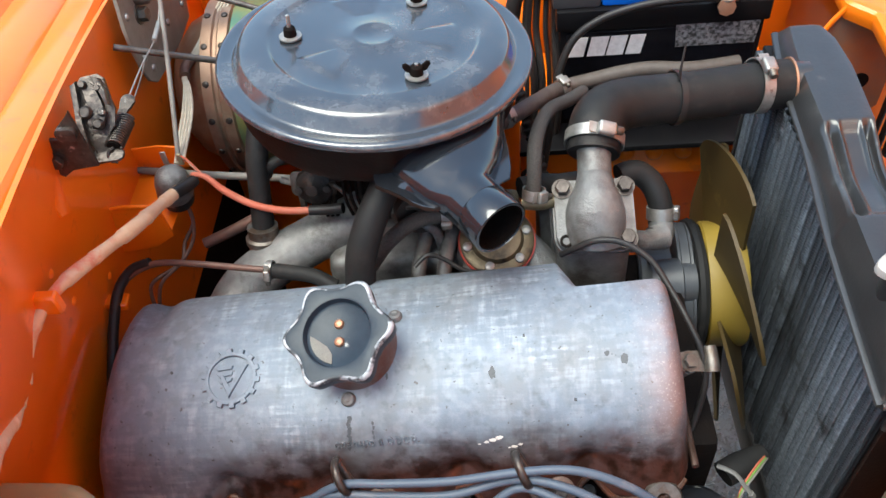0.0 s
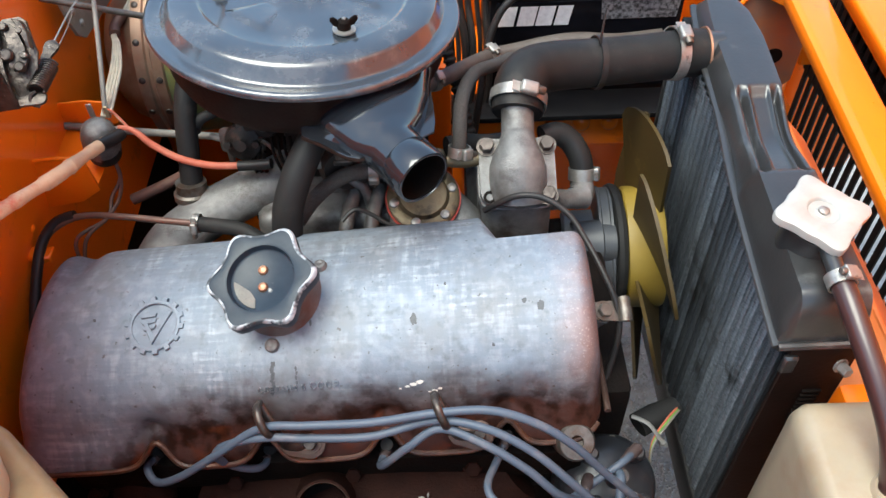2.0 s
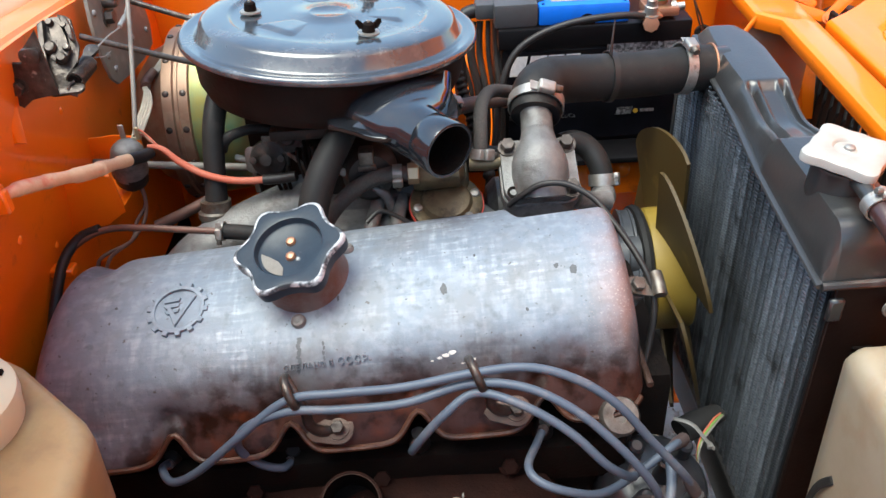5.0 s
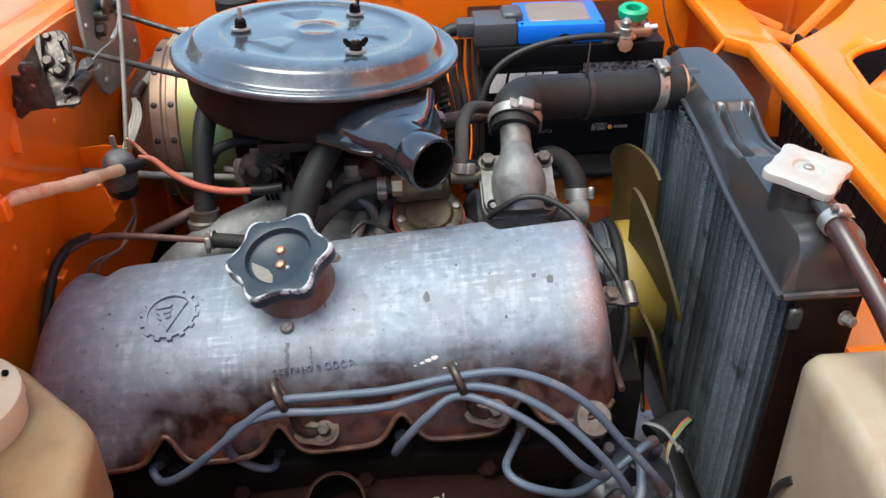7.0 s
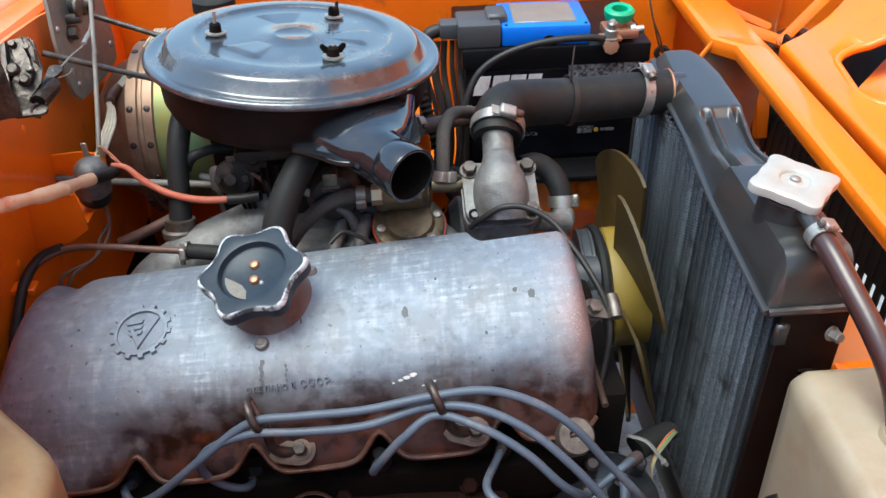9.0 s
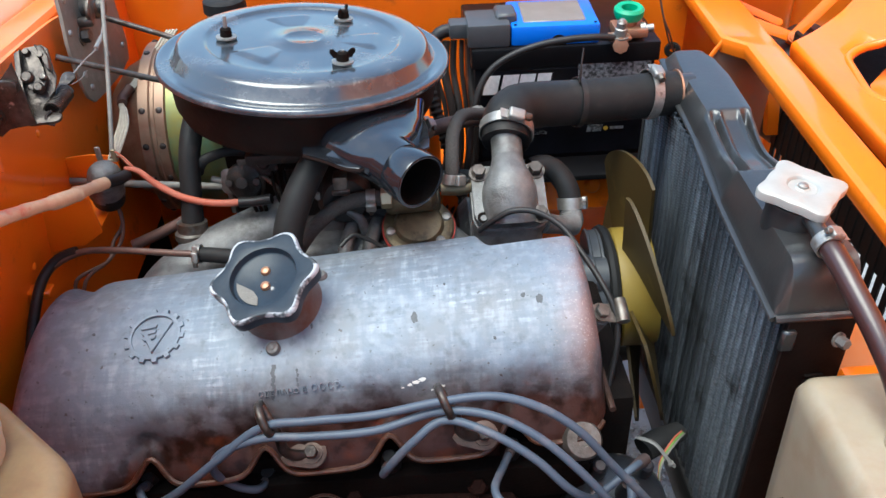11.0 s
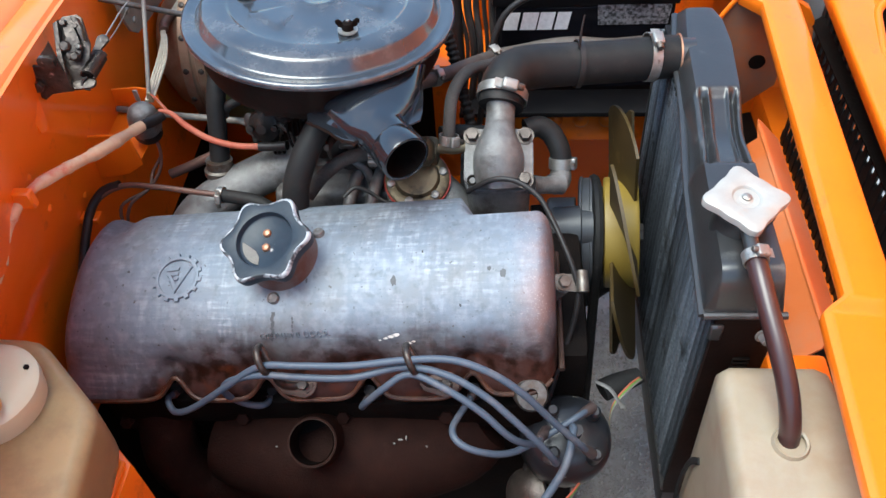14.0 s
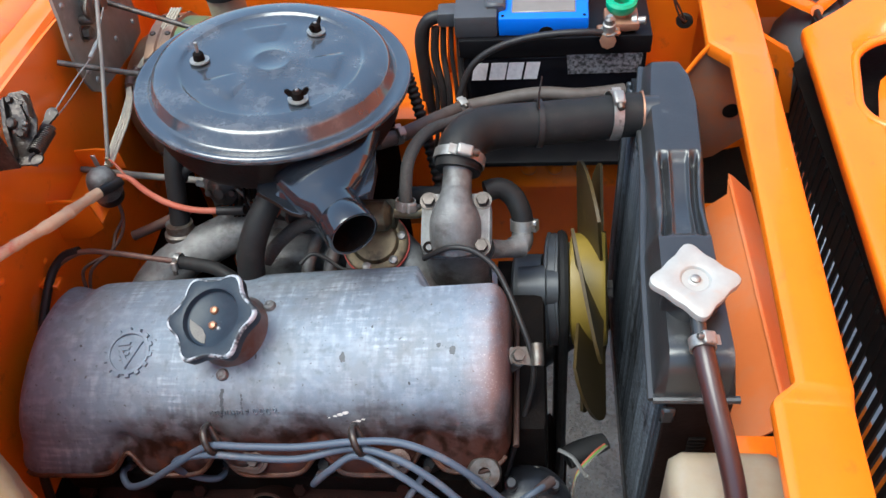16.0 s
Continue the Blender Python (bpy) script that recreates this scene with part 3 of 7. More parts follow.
structure("tray_front_panel", panel, ORANGE, "orange panel under the battery with three pressed studs")
structure("tray_lip", box((0.03, 0.764, 0.7085), (0.40, 0.817, 0.717), 0.003, 2), BATTERY, "black rubber-edged lip of the battery tray")
structure("side_bracket", box((-0.02, 0.76, 0.60), (0.045, 0.80, 0.80), 0.008), ORANGE, "orange bracket on the inner wing")

# slam panel across the front, with its step, gusset and lower panels
BX = 0.388


def slam_pt(u, v):
    """The slam panel: a folded sheet whose inner edge steps in at the near end."""
    ys = (-0.30, 0.284, 0.292, 0.300, 0.310, 0.735, 0.755, 0.775, 1.10)
    k = u * 8
    i_ = min(int(k), 7)
    y = ys[i_] + (ys[i_ + 1] - ys[i_]) * (k - i_)
    near = 1 - min(1.0, max(0.0, (y - 0.290) / 0.018))
    near = near * near * (3 - 2 * near)
    far = min(1.0, max(0.0, (y - 0.742) / 0.026))
    prof = [(0.003, -0.016), (0.0004, -0.009), (0.0, -0.0035), (0.0008, -0.0008), (0.0028, 0.0002), (0.0060, -0.0002), (0.0125, -0.0012), (0.030, -0.0034), (0.054, -0.0066), (0.0585, -0.0090), (0.061, -0.015), (0.061, -0.04)]
    k = v * (len(prof) - 1)
    a = prof[min(int(k), len(prof) - 2)]
    b = prof[min(int(k) + 1, len(prof) - 1)]
    f = k - min(int(k), len(prof) - 2)
    px_, pz_ = a[0] + (b[0] - a[0]) * f, a[1] + (b[1] - a[1]) * f
    inner = 0.391 + 0.048 * (y - 0.35) - 0.018 * near - 0.023 * far
    outer = 0.4185 + 0.046 * min(y, 0.9)
    if px_ > 0.0125:
        px_ = 0.0125 + (px_ - 0.0125) * (outer - inner - 0.0125) / 0.0485
    return Vector((inner + px_, y, 0.893 + 0.010 * (y - 0.5) - 0.006 * near + pz_))


structure("slam_panel", grid_sheet(slam_pt, 64, 11, 0.003), ORANGE, "glossy orange slam panel with a stepped inner edge")
for dx_, dy_, r_ in ((0.022, 0.735, 0.010), (0.030, 0.80, 0.008), (0.040, 0.555, 0.0025), (0.025, 0.70, 0.0018), (0.030, 0.855, 0.009)):
    structure("panel_dimple", lathe([(r_, 0.0), (r_ * 0.8, 0.0016), (r_ * 0.4, 0.0030), (0, 0.0033)], (BX + 0.012 + dx_ * 0.8, dy_, 0.8885 + 0.010 * (dy_ - 0.5)), (0.2, 0, 1), 20), ORANGE, "small weld dimple in the slam panel")
gus = prism([(-0.020, -0.20), (-0.018, -0.041), (0.003, -0.006), (0.060, -0.016), (0.075, -0.03), (0.073, -0.143), (0.032, -0.182)], -0.002, 0.002, at_frame((BX, 0.772, 0.899), (0, -1, 0), (1, 0, 0)), 0.0008)
structure("gusset", gus, SHADED_DUSTY_ORANGE, "dusty orange gusset, darkened for shade, between slam panel and inner wing")
structure("gusset_edge", sweep([(BX - 0.020, 0.768, 0.855), (BX - 0.008, 0.768, 0.877), (BX + 0.001, 0.766, 0.893)], 0.0030, 8), ORANGE, "folded edge of the orange gusset")
# flat black disc paints the hole's shade; the gusset is not pierced
structure("gusset_hole", lathe([(0, 0), (0.0105, 0), (0.0105, 0.001), (0, 0.001)], (0.430, 0.7695, 0.793), (0, -1, 0), 20), GRIME_SHADE, "black disc standing for the shaded round hole in the gusset")
low = grid_sheet(lambda u, v: Vector((0.350 + 0.20 * v, 0.36 + 0.70 * u, 0.43 + 0.05 * v + (0.016 if 0.3 < v < 0.5 else 0.0))), 8, 24, 0.003)
structure("duct_panel", low, GRIME_SHADE, "black lower splash panel in front of the radiator")
fold = [(-0.058, -0.052), (-0.030, -0.027), (-0.004, -0.003), (0.0, 0.001), (0.004, -0.002), (0.030, -0.030)]
structure("air_guide", grid_sheet(lambda u, v: Vector((0.409 + fold[round(v * 5)][0], 0.334 + 0.30 * u + (0.022 * u if v > 0.5 else -0.012 * (1 - v)), 0.789 + fold[round(v * 5)][1])), 10, 5, 0.002), DUSTY_ORANGE, "folded dusty orange air guide beside the radiator")
structure("air_guide_bead", sweep([(0.409, 0.335, 0.7905), (0.409, 0.48, 0.7905), (0.409, 0.645, 0.7905)], 0.0030, 8, 3), DUSTY_ORANGE, "rolled bead along the air guide")
structure("radiator_mount", box((0.345, 0.20, 0.45), (0.40, 0.312, 0.80), 0.006), ORANGE, "orange upright beside the radiator")
structure("front_upright", box((0.36, 0.77, 0.25), (0.46, 0.80, 0.60), 0.004), ORANGE, "orange lower upright of the front panel")

# bonnet, hinged at the nose and standing open: an inner frame with openings over the outer skin
hood_prof = [(0.0035, -0.016), (0.0005, -0.006), (0.0000, 0.0020), (0.0022, 0.0042), (0.0075, 0.0046), (0.020, 0.0044), (0.034, 0.0042), (0.060, 0.006), (0.10, 0.014), (0.14, 0.036), (0.18, 0.078), (0.23, 0.17), (0.29, 0.33), (0.36, 0.56), (0.42, 0.80)]


def hood_at(q, u, dx=0.0, dz=0.0):
    """A point of the bonnet; its far end follows the slanting hinge arm."""
    y = -0.45 + (min(1.30, 0.872 + 0.80 * max(0.0, q.x)) + 0.45) * u
    return Vector((0.5145 + 0.044 * (y - 0.5) + q.x + dx, y, 0.834 + q.y + dz))


def hood_pt(u, v, dx=0.0, dz=0.0):
    k = v * (len(hood_prof) - 1)
    i = min(int(k), len(hood_prof) - 2)
    t = k - i
    g = [Vector(hood_prof[max(0, min(len(hood_prof) - 1, j))]) for j in (i - 1, i, i + 1, i + 2)]
    return hood_at(0.5 * ((2 * g[1]) + (g[2] - g[0]) * t + (2 * g[0] - 5 * g[1] + 4 * g[2] - g[3]) * t * t + (3 * g[1] - g[0] - 3 * g[2] + g[3]) * t ** 3), u, dx, dz)


BONNET = structure("bonnet", grid_sheet(hood_pt, 24, 78, 0.003), ORANGE, "open orange bonnet standing up at the nose")
hole_ring = [(x, y) for x, y in round_rect(0.108, 0.172, 0.050, 9)]
holes = []
for hy in (0.752, 0.40, 0.05):
    M = at_frame((0.618 + 0.044 * (hy - 0.75), hy, 0.852), (-0.16, 0, 1), (1, -0.20, 0.16))
    cutter = mesh_object("cutter", prism(hole_ring, -0.06, 0.06, M), ORANGE)
    holes.append(M)
    md = BONNET.modifiers.new("cut", "BOOLEAN")
    md.operation, md.object, md.solver = "DIFFERENCE", cutter, "EXACT"
    cut = bpy.data.meshes.new_from_object(BONNET.evaluated_get(bpy.context.evaluated_depsgraph_get()))
    BONNET.modifiers.clear()
    BONNET.data = cut
    bpy.data.objects.remove(cutter)
for M in holes:
    loop = []
    for x, y in hole_ring:
        q = M @ Vector((x, y, 0))
        k = np.interp(q.x - 0.5145 - 0.044 * (q.y - 0.5), [g[0] for g in hood_prof[3:]], [g[1] for g in hood_prof[3:]])
        loop.append(Vector((q.x, q.y, 0.834 + float(k) - 0.001)))
    structure("bonnet_opening_rim", sweep(loop + [loop[0]], 0.0062, 10, 1), ORANGE, "rolled orange rim round the bonnet opening")
# added black sheet stands for the shade inside the bonnet
structure("bonnet_cavity", grid_sheet(lambda u, v: Vector((0.535 + 0.40 * v, -0.45 + (1.345 + 0.32 * v) * u, 0.766 + 0.01 * v)), 12, 8, 0.003), GRIME_SHADE, "black sheet standing for the shade between the bonnet's frame and skin")
SKIN_EDGE = ((0.545, 0.40), (0.575, 0.66), (0.612, 0.806), (0.690, 0.888), (0.75, 0.95))
structure("bonnet_skin", grid_sheet(lambda u, v: Vector((float(np.interp(-0.45 + 1.40 * u, [q[1] for q in SKIN_EDGE], [q[0] for q in SKIN_EDGE])) + 0.002 + 0.36 * v, -0.45 + 1.40 * u, 0.799 + 0.008 * math.sin(min(1.0, v * 7) * 1.57) + 2.6 * max(0.0, v - 0.22) ** 1.6)), 60, 40, 0.003), ORANGE, "orange outer skin seen through the bonnet's openings")
# added wall, out of sight, stops light reaching the hollow from the edge
structure("bonnet_return", grid_sheet(lambda u, v: Vector((0.519 + 0.044 * (-0.95 + 1.32 * u) + 0.050 * v, -0.45 + 1.32 * u, 0.817 - 0.060 * v)), 8, 4, 0.002), ORANGE, "hidden orange wall added under the bonnet edge to keep light out")

# headlamp bucket and folded brackets in the corner beyond the slam panel
lamp = root("headlamp_bucket", (0.60, 1.0, 0.62), "dark grey back of a headlamp beside the grille", "headlamp")
part("shell", lathe([(0.0, -0.075), (0.030, -0.075), (0.060, -0.060), (0.085, -0.030), (0.092, 0.0), (0.098, 0.004), (0.098, 0.020), (0, 0.020)], (0.607, 0.985, 0.715), (1, 0.05, 0.0), 40), DARK_GREY, lamp)
part("socket", lathe([(0.0, 0.0), (0.022, 0.0), (0.024, 0.020), (0, 0.020)], (0.515, 0.985, 0.715), (1, 0.05, 0), 20), BATTERY, lamp, "black bulb socket")
BKM = at_frame((0, 0.900, 0), (0, -1, 0), (1, 0, 0))
structure("hinge_bracket", prism([(0.455, 0.845), (0.493, 0.812), (0.525, 0.795), (0.536, 0.776), (0.548, 0.690), (0.530, 0.690), (0.520, 0.765), (0.490, 0.783), (0.455, 0.818)], -0.002, 0.012, BKM, 0.002), ORANGE, "folded orange bracket behind the slam panel")
structure("grille_tab", prism([(0.520, 0.728), (0.570, 0.745), (0.566, 0.772), (0.530, 0.764), (0.515, 0.742)], -0.002, 0.002, at_frame((0, 0.872, 0), (0, -1, 0.25), (1, 0, 0)), 0.0008), DUSTY_ORANGE, "bent dusty orange tab above the grille")

# grille of upright slats seen behind the slam panel
grille = tagged(root("grille", (0.55, 0.40, 0.40), "black plastic front grille with upright slits", "grille"))
for z, hz in ((0.515, 0.037), (0.6885, 0.030), (0.810, 0.026)):
    part("rail", box((0.5555, -0.30, z - hz), (0.562, 0.925, z + hz), 0.002, 1), GRILLE_BLACK, grille)

structure("front_valance", box((0.545, -0.36, 0.24), (0.60, 1.30, 0.533), 0.012, 2), ORANGE, "orange front valance under the grille")
# inner wing on the near side, below the eye
structure("inner_fender_near", grid_sheet(lambda u, v: Vector((-0.45 + 0.85 * u, 0.010, 0.22 + 0.58 * v)), 8, 8, 0.004), ORANGE, "orange inner wing on the near side")
structure("wing_near", box((-0.62, -0.36, 0.26), (0.62, 0.005, 0.81), 0.03, 3), ORANGE, "orange outer wing on the near side")
structure("reservoir_bracket", prism([(-0.402, 0.012), (-0.215, 0.012), (-0.212, 0.185), (-0.285, 0.250), (-0.402, 0.250)], 0.70, 0.804, None, 0.004, 2), ORANGE, "orange bracket box under the washer reservoir")
structure("reservoir_shelf", box((-0.40, 0.012, 0.806), (-0.215, 0.185, 0.812), 0.002, 1), ORANGE, "orange shelf carrying the washer reservoir")
structure("tank_shelf", box((0.31, 0.012, 0.565), (0.42, 0.26, 0.572), 0.002, 1), ORANGE, "orange shelf carrying the expansion tank")
structure("windscreen_base", box((-0.95, -0.4, 1.05), (-0.55, 1.3, 1.07), 0.005, 1), GLASS_GREY, "dark glass at the foot of the windscreen")
structure("cross_member", box((-0.30, 0.10, 0.20), (-0.16, 1.0, 0.27), 0.015), GRIME_SHADE, "oily black cross member under the engine")

# ---- engine: head, block, rocker cover ----
COVER_X0, COVER_X1 = -0.352, 0.160
PROFILE = [(0.2965, -0.006), (0.2995, 0.001), (0.3060, 0.012), (0.3135, 0.027), (0.3205, 0.047), (0.330, 0.0655), (0.347, 0.0825), (0.369, 0.0955),
           (0.392, 0.1045), (0.418, 0.1085), (0.446, 0.1050), (0.470, 0.0960), (0.488, 0.082), (0.498, 0.056), (0.501, 0.010)]


def flange_z(x):
    return 0.7270 + 0.050 * (x + 0.31) + 0.010 * min(1.0, max(0.0, (x - 0.05) / 0.1))


def crest_h(x):
    return (0.845 + 0.088 * x - flange_z(x)) / 0.1085


def cover_point(x, v, out=0.0):
    """The cover's skin at length x and profile place v (0 near edge to 1 far edge)."""
    k = v * (len(PROFILE) - 1)
    i = min(int(k), len(PROFILE) - 2)
    t = k - i
    P = [Vector(PROFILE[max(0, min(len(PROFILE) - 1, j))]) for j in (i - 1, i, i + 1, i + 2)]
    q = 0.5 * ((2 * P[1]) + (P[2] - P[0]) * t + (2 * P[0] - 5 * P[1] + 4 * P[2] - P[3]) * t * t + (3 * P[1] - P[0] - 3 * P[2] + P[3]) * t ** 3)
    dl, dr = max(0.0, x - COVER_X0), max(0.0, COVER_X1 - x)
    fl = (1 - max(0.0, 1 - dl / 0.034) ** 2.6) ** (1 / 2.2)
    fr = (1 - max(0.0, 1 - dr / 0.024) ** 2.6) ** (1 / 2.2)
    fn = (1 - max(0.0, 1 - dr / 0.032) ** 2.2) ** (1 / 2.2)
    f = fl * fr
    y = 0.395 + (q.x - 0.395) * (0.72 + 0.28 * fl) * ((0.62 + 0.38 * fn) if q.x < 0.395 else (0.86 + 0.14 * fr))
    # pockets for the plugs along the near edge
    near_side = 1 if q.x < 0.35 else 0
    notch = sum(math.exp(-((x - c) / 0.0125) ** 2) for c in (-0.226, -0.130, -0.026, 0.077))
    bowl = sum(math.exp(-((x - c) / 0.021) ** 2) for c in (-0.230, -0.133, -0.028, 0.075))
    low = max(0.0, 1 - q.y / 0.036)
    z = flange_z(x) + q.y * crest_h(x) * f + 0.017 * notch * low * near_side
    y += (0.008 * notch * low + 0.011 * bowl * max(0.0, 1 - abs(q.y - 0.016) / 0.045)) * near_side
    # shallow step at the far corner by the bulkhead and at the timing end
    if q.x > 0.43:
        z -= 0.009 * math.exp(-((x + 0.308) / 0.013) ** 2) * min(1, (q.x - 0.43) / 0.03)
    if x > 0.062 and q.x > 0.44:
        y -= 0.030 * min(1, (x - 0.062) / 0.015) * min(1, (q.x - 0.44) / 0.03)
    return Vector((x, y, z + out))


def skin(x, y):
    """The cover's place and outward normal above the plan point (x, y)."""
    lo, hi = 0.12, 0.7
    for _ in range(40):
        m = (lo + hi) / 2
        lo, hi = (m, hi) if cover_point(x, m).y < y else (lo, m)
    p = cover_point(x, lo)
    n = (cover_point(x + 0.002, lo) - p).cross(cover_point(x, lo + 0.004) - p).normalized()
    return p, n if n.z > 0 else -n


def xs(n):
    """Lengths along the cover, closer together at its rounded ends."""
    return [COVER_X0 + (COVER_X1 - COVER_X0) * (0.5 - 0.5 * math.cos(math.pi * k / n)) * 0.55 + (COVER_X1 - COVER_X0) * 0.45 * k / n for k in range(n + 1)]


cover = root("valve_cover", (-0.09, 0.39, 0.70), "worn grey cast-aluminium valve cover, grime and painted reflection along its edge", "engine cover")
XS = xs(260)


part("cover_shell", grid_sheet(lambda u, v: cover_point(XS[round(u * 260)], v), 260, 70), ALU, cover, "bare aluminium shell with oil and painted orange reflection along its edge", sharp=60)
lip = []
for k in range(121):
    x = COVER_X0 + 0.012 + (COVER_X1 - COVER_X0 - 0.018) * k / 120
    p = cover_point(x, 0.0)
    lip.append(Vector((x, p.y - 0.001, p.z - 0.001)))
front = [Vector((COVER_X1 + 0.004, y, flange_z(COVER_X1) - 0.002)) for y in (0.318, 0.36, 0.42, 0.47)]
part("flange", sweep(lip, 0.0026, 8, 1), LIP_BROWN, cover, "rolled edge of the cover in orange-lit brown")
part("end_flange", sweep(front, 0.0030, 8, 1), OILY_ALU, cover, "grimy flange at the timing end")

# raised badge: a toothed ring with a winged wedge
bp, bn = skin(-0.221, 0.381)
BM = at_frame(bp + bn * 0.0002, bn, (1, 0, 0.1)) @ Matrix.Diagonal((0.89, 0.89, 0.8, 1.0))


badge = part("badge", lathe([(0.0194, -0.004), (0.0194, 0.0012), (0.0210, 0.0017), (0.0228, 0.0012), (0.0228, -0.004)], BM.translation, bn, 48), ALU, cover, "raised round badge with a toothed rim")
for k in range(14):
    a = 2 * math.pi * k / 14 + 0.1
    part("tooth", prism([(-0.0028, 0.0245), (0.0028, 0.0245), (0.0024, 0.0292), (-0.0024, 0.0292)], -0.004, 0.0018, BM @ Matrix.Rotation(a, 4, "Z"), 0.0004, 1), ALU, badge)
part("wedge", prism([(-0.001, -0.019), (0.017, 0.012), (0.013, 0.014), (0.0, -0.010), (-0.007, 0.004), (-0.010, 0.001)], -0.003, 0.002, BM, 0.0005, 1), ALU, badge)
for k in range(3):
    part("feather", prism([(-0.016 + 0.002 * k, 0.011 - 0.0065 * k), (0.002, 0.012 - 0.006 * k), (0.001, 0.0085 - 0.006 * k), (-0.013 + 0.002 * k, 0.0075 - 0.0065 * k)], -0.003, 0.0018, BM, 0.0004, 1), ALU, badge)

# cast lettering along the near slope
x = -0.131
for word, size, gap in (("СДЕЛАНО", 0.0062, 0.0049), ("В", 0.0062, 0.0049), ("СССР", 0.0082, 0.0066)):
    for ch in word:
        p, n = skin(x, 0.3275)
        part("cast_letter", text_bm(ch, size, at_frame(p - n * 0.0003, n, (1, 0, 0.1)), 0.0021), ALU, cover)
        x += gap
    x += 0.0022

# old runs of dirt, dark blots and flecks of white paint on the skin


def blot(name, x, y, w, h, mat, seed, label):
    """A thin irregular splash lying on the skin."""
    p, n = skin(x, y)
    M = at_frame(p - n * 0.0001, n, (1, 0, 0.1))
    ring = []
    for k in range(22):
        a = 2 * math.pi * k / 22
        g = 1 + 0.45 * noise.noise(Vector((math.cos(a) * 1.7, math.sin(a) * 1.7, seed)))
        ring.append((w * g * math.cos(a), h * g * math.sin(a)))
    part(name, prism(ring, -0.0004, 0.00025, M), mat, cover, label)


for k, (bx_, by_, bw_, bh_) in enumerate(((0.001, 0.368, 0.0030, 0.0046), (0.106, 0.370, 0.0032, 0.0042), (0.093, 0.375, 0.0020, 0.0022), (-0.086, 0.372, 0.0011, 0.0026), (0.028, 0.395, 0.0010, 0.0014), (-0.275, 0.39, 0.0016, 0.0014), (0.066, 0.345, 0.0012, 0.0016))):
    blot("dark_spot", bx_, by_, bw_, bh_, SPOT, 3.3 * k, "dark grey blot")
for k in range(9):
    blot("drip_mark", -0.1175 - 0.0007 * k % 0.002, 0.344 - 0.0021 * k, 0.0018 - 0.0001 * (k % 3), 0.0026 - 0.0011 * (k % 2), SPOT, 7.1 + k, "dark drip below the filler")
for k in range(5):
    blot("drip_mark", -0.0985 + 0.0006 * (k % 2), 0.340 - 0.0028 * k, 0.0010, 0.0018, SPOT, 9.7 + k, "dark drip below the filler")
for k, (bx_, by_, bw_) in enumerate(((-0.006, 0.3255, 0.0022), (-0.001, 0.3262, 0.0030), (0.0045, 0.3270, 0.0034), (0.012, 0.3225, 0.0012), (0.016, 0.3228, 0.0026), (0.021, 0.3235, 0.0018), (-0.012, 0.325, 0.0012))):
    blot("paint_fleck", bx_, by_, bw_, bw_ * 0.45, TIE_WHITE, 2.9 * k, "fleck of white paint")

# bolts on the cover's edge and wire loops that guide the plug leads
part("bolt", hex_bolt((-0.309, 0.316, 0.727), (0, -0.45, 0.9), 0.0062, 0.007), GREASY_STEEL, cover)
part("lug", lathe([(0, -0.012), (0.013, -0.012), (0.0125, 0.002), (0, 0.002)], (-0.309, 0.318, 0.726), (0, -0.45, 0.9), 20), OILY_ALU, cover)
for px, py in ((-0.118, 0.357), (-0.080, 0.424)):
    p, n = skin(px, py)
    part("cover_screw", lathe([(0, -0.002), (0.0062, -0.002), (0.0062, 0.002), (0.005, 0.0042), (0.003, 0.0048), (0, 0.0036)], p, n, 16), ALU_DULL, cover)
# round lifting boss at the timing end
part("boss", lathe([(0.006, -0.002), (0.006, 0.003), (0.0145, 0.003), (0.0165, 0.0), (0.0165, -0.02), (0.0, -0.02), (0, -0.002), (0.006, -0.002)], (0.134, 0.293, 0.752), (0.1, -0.62, 0.78), 28), DULL_STEEL, cover, "round drilled boss")


def lead_clip(name, c, foot, bolt):
    """A bent wire loop on a bolted tab."""
    c, foot = Vector(c), Vector(foot)
    cl = root(name, foot, "bent steel hook bolted down over the plug leads", "clip", "plug lead clips")
    bolt = Vector(bolt)
    ring = []
    for k in range(17):
        a = radians(-50 + 275 * k / 16)
        ring.append(c + 0.0135 * (math.cos(a) * Vector((0.35, -0.35, -0.87)) + 0.95 * math.sin(a) * Vector((0.1, -0.9, 0.42))))
    n = Vector((0, -0.5, 0.87))
    part("hook", sweep(ring + [c.lerp(foot, 0.30) + Vector((0.004, -0.004, 0.0)), c.lerp(foot, 0.75) + Vector((0.0, -0.003, 0.0)), foot.lerp(bolt, 0.3) + n * 0.003, bolt + n * 0.002], [0.0036] * 17 + [0.0040, 0.0044, 0.0050, 0.0040], 12, 3, flat=0.8), GREASY_STEEL, cl)
    part("tab", prism(arc(0.0, 0.0, 0.0125, -110, 110, 14) + [(-0.022, 0.0062), (-0.026, 0.0), (-0.022, -0.0062)], 0.0, 0.0022, at_frame(bolt + n * 0.0015, n, bolt - foot), 0.0006), OILY_ALU, cl)
    part("washer", lathe([(0.0, 0.0), (0.0088, 0.0), (0.0088, 0.0014), (0.0, 0.0016)], bolt + n * 0.0038, n, 24), OILY_ALU, cl)
    part("bolt", hex_bolt(bolt + n * 0.0050, n, 0.0050, 0.0085, False), GREASY_STEEL, cl)
    return cl


lead_clip("lead_clip", (-0.122, 0.300, 0.794), (-0.108, 0.300, 0.748), (-0.091, 0.304, 0.745))
lead_clip("lead_clip", (0.021, 0.297, 0.803), (0.036, 0.297, 0.762), (0.052, 0.300, 0.757))

# oil filler cap
CAP_N = Vector((-0.165, -0.306, 0.937)).normalized()
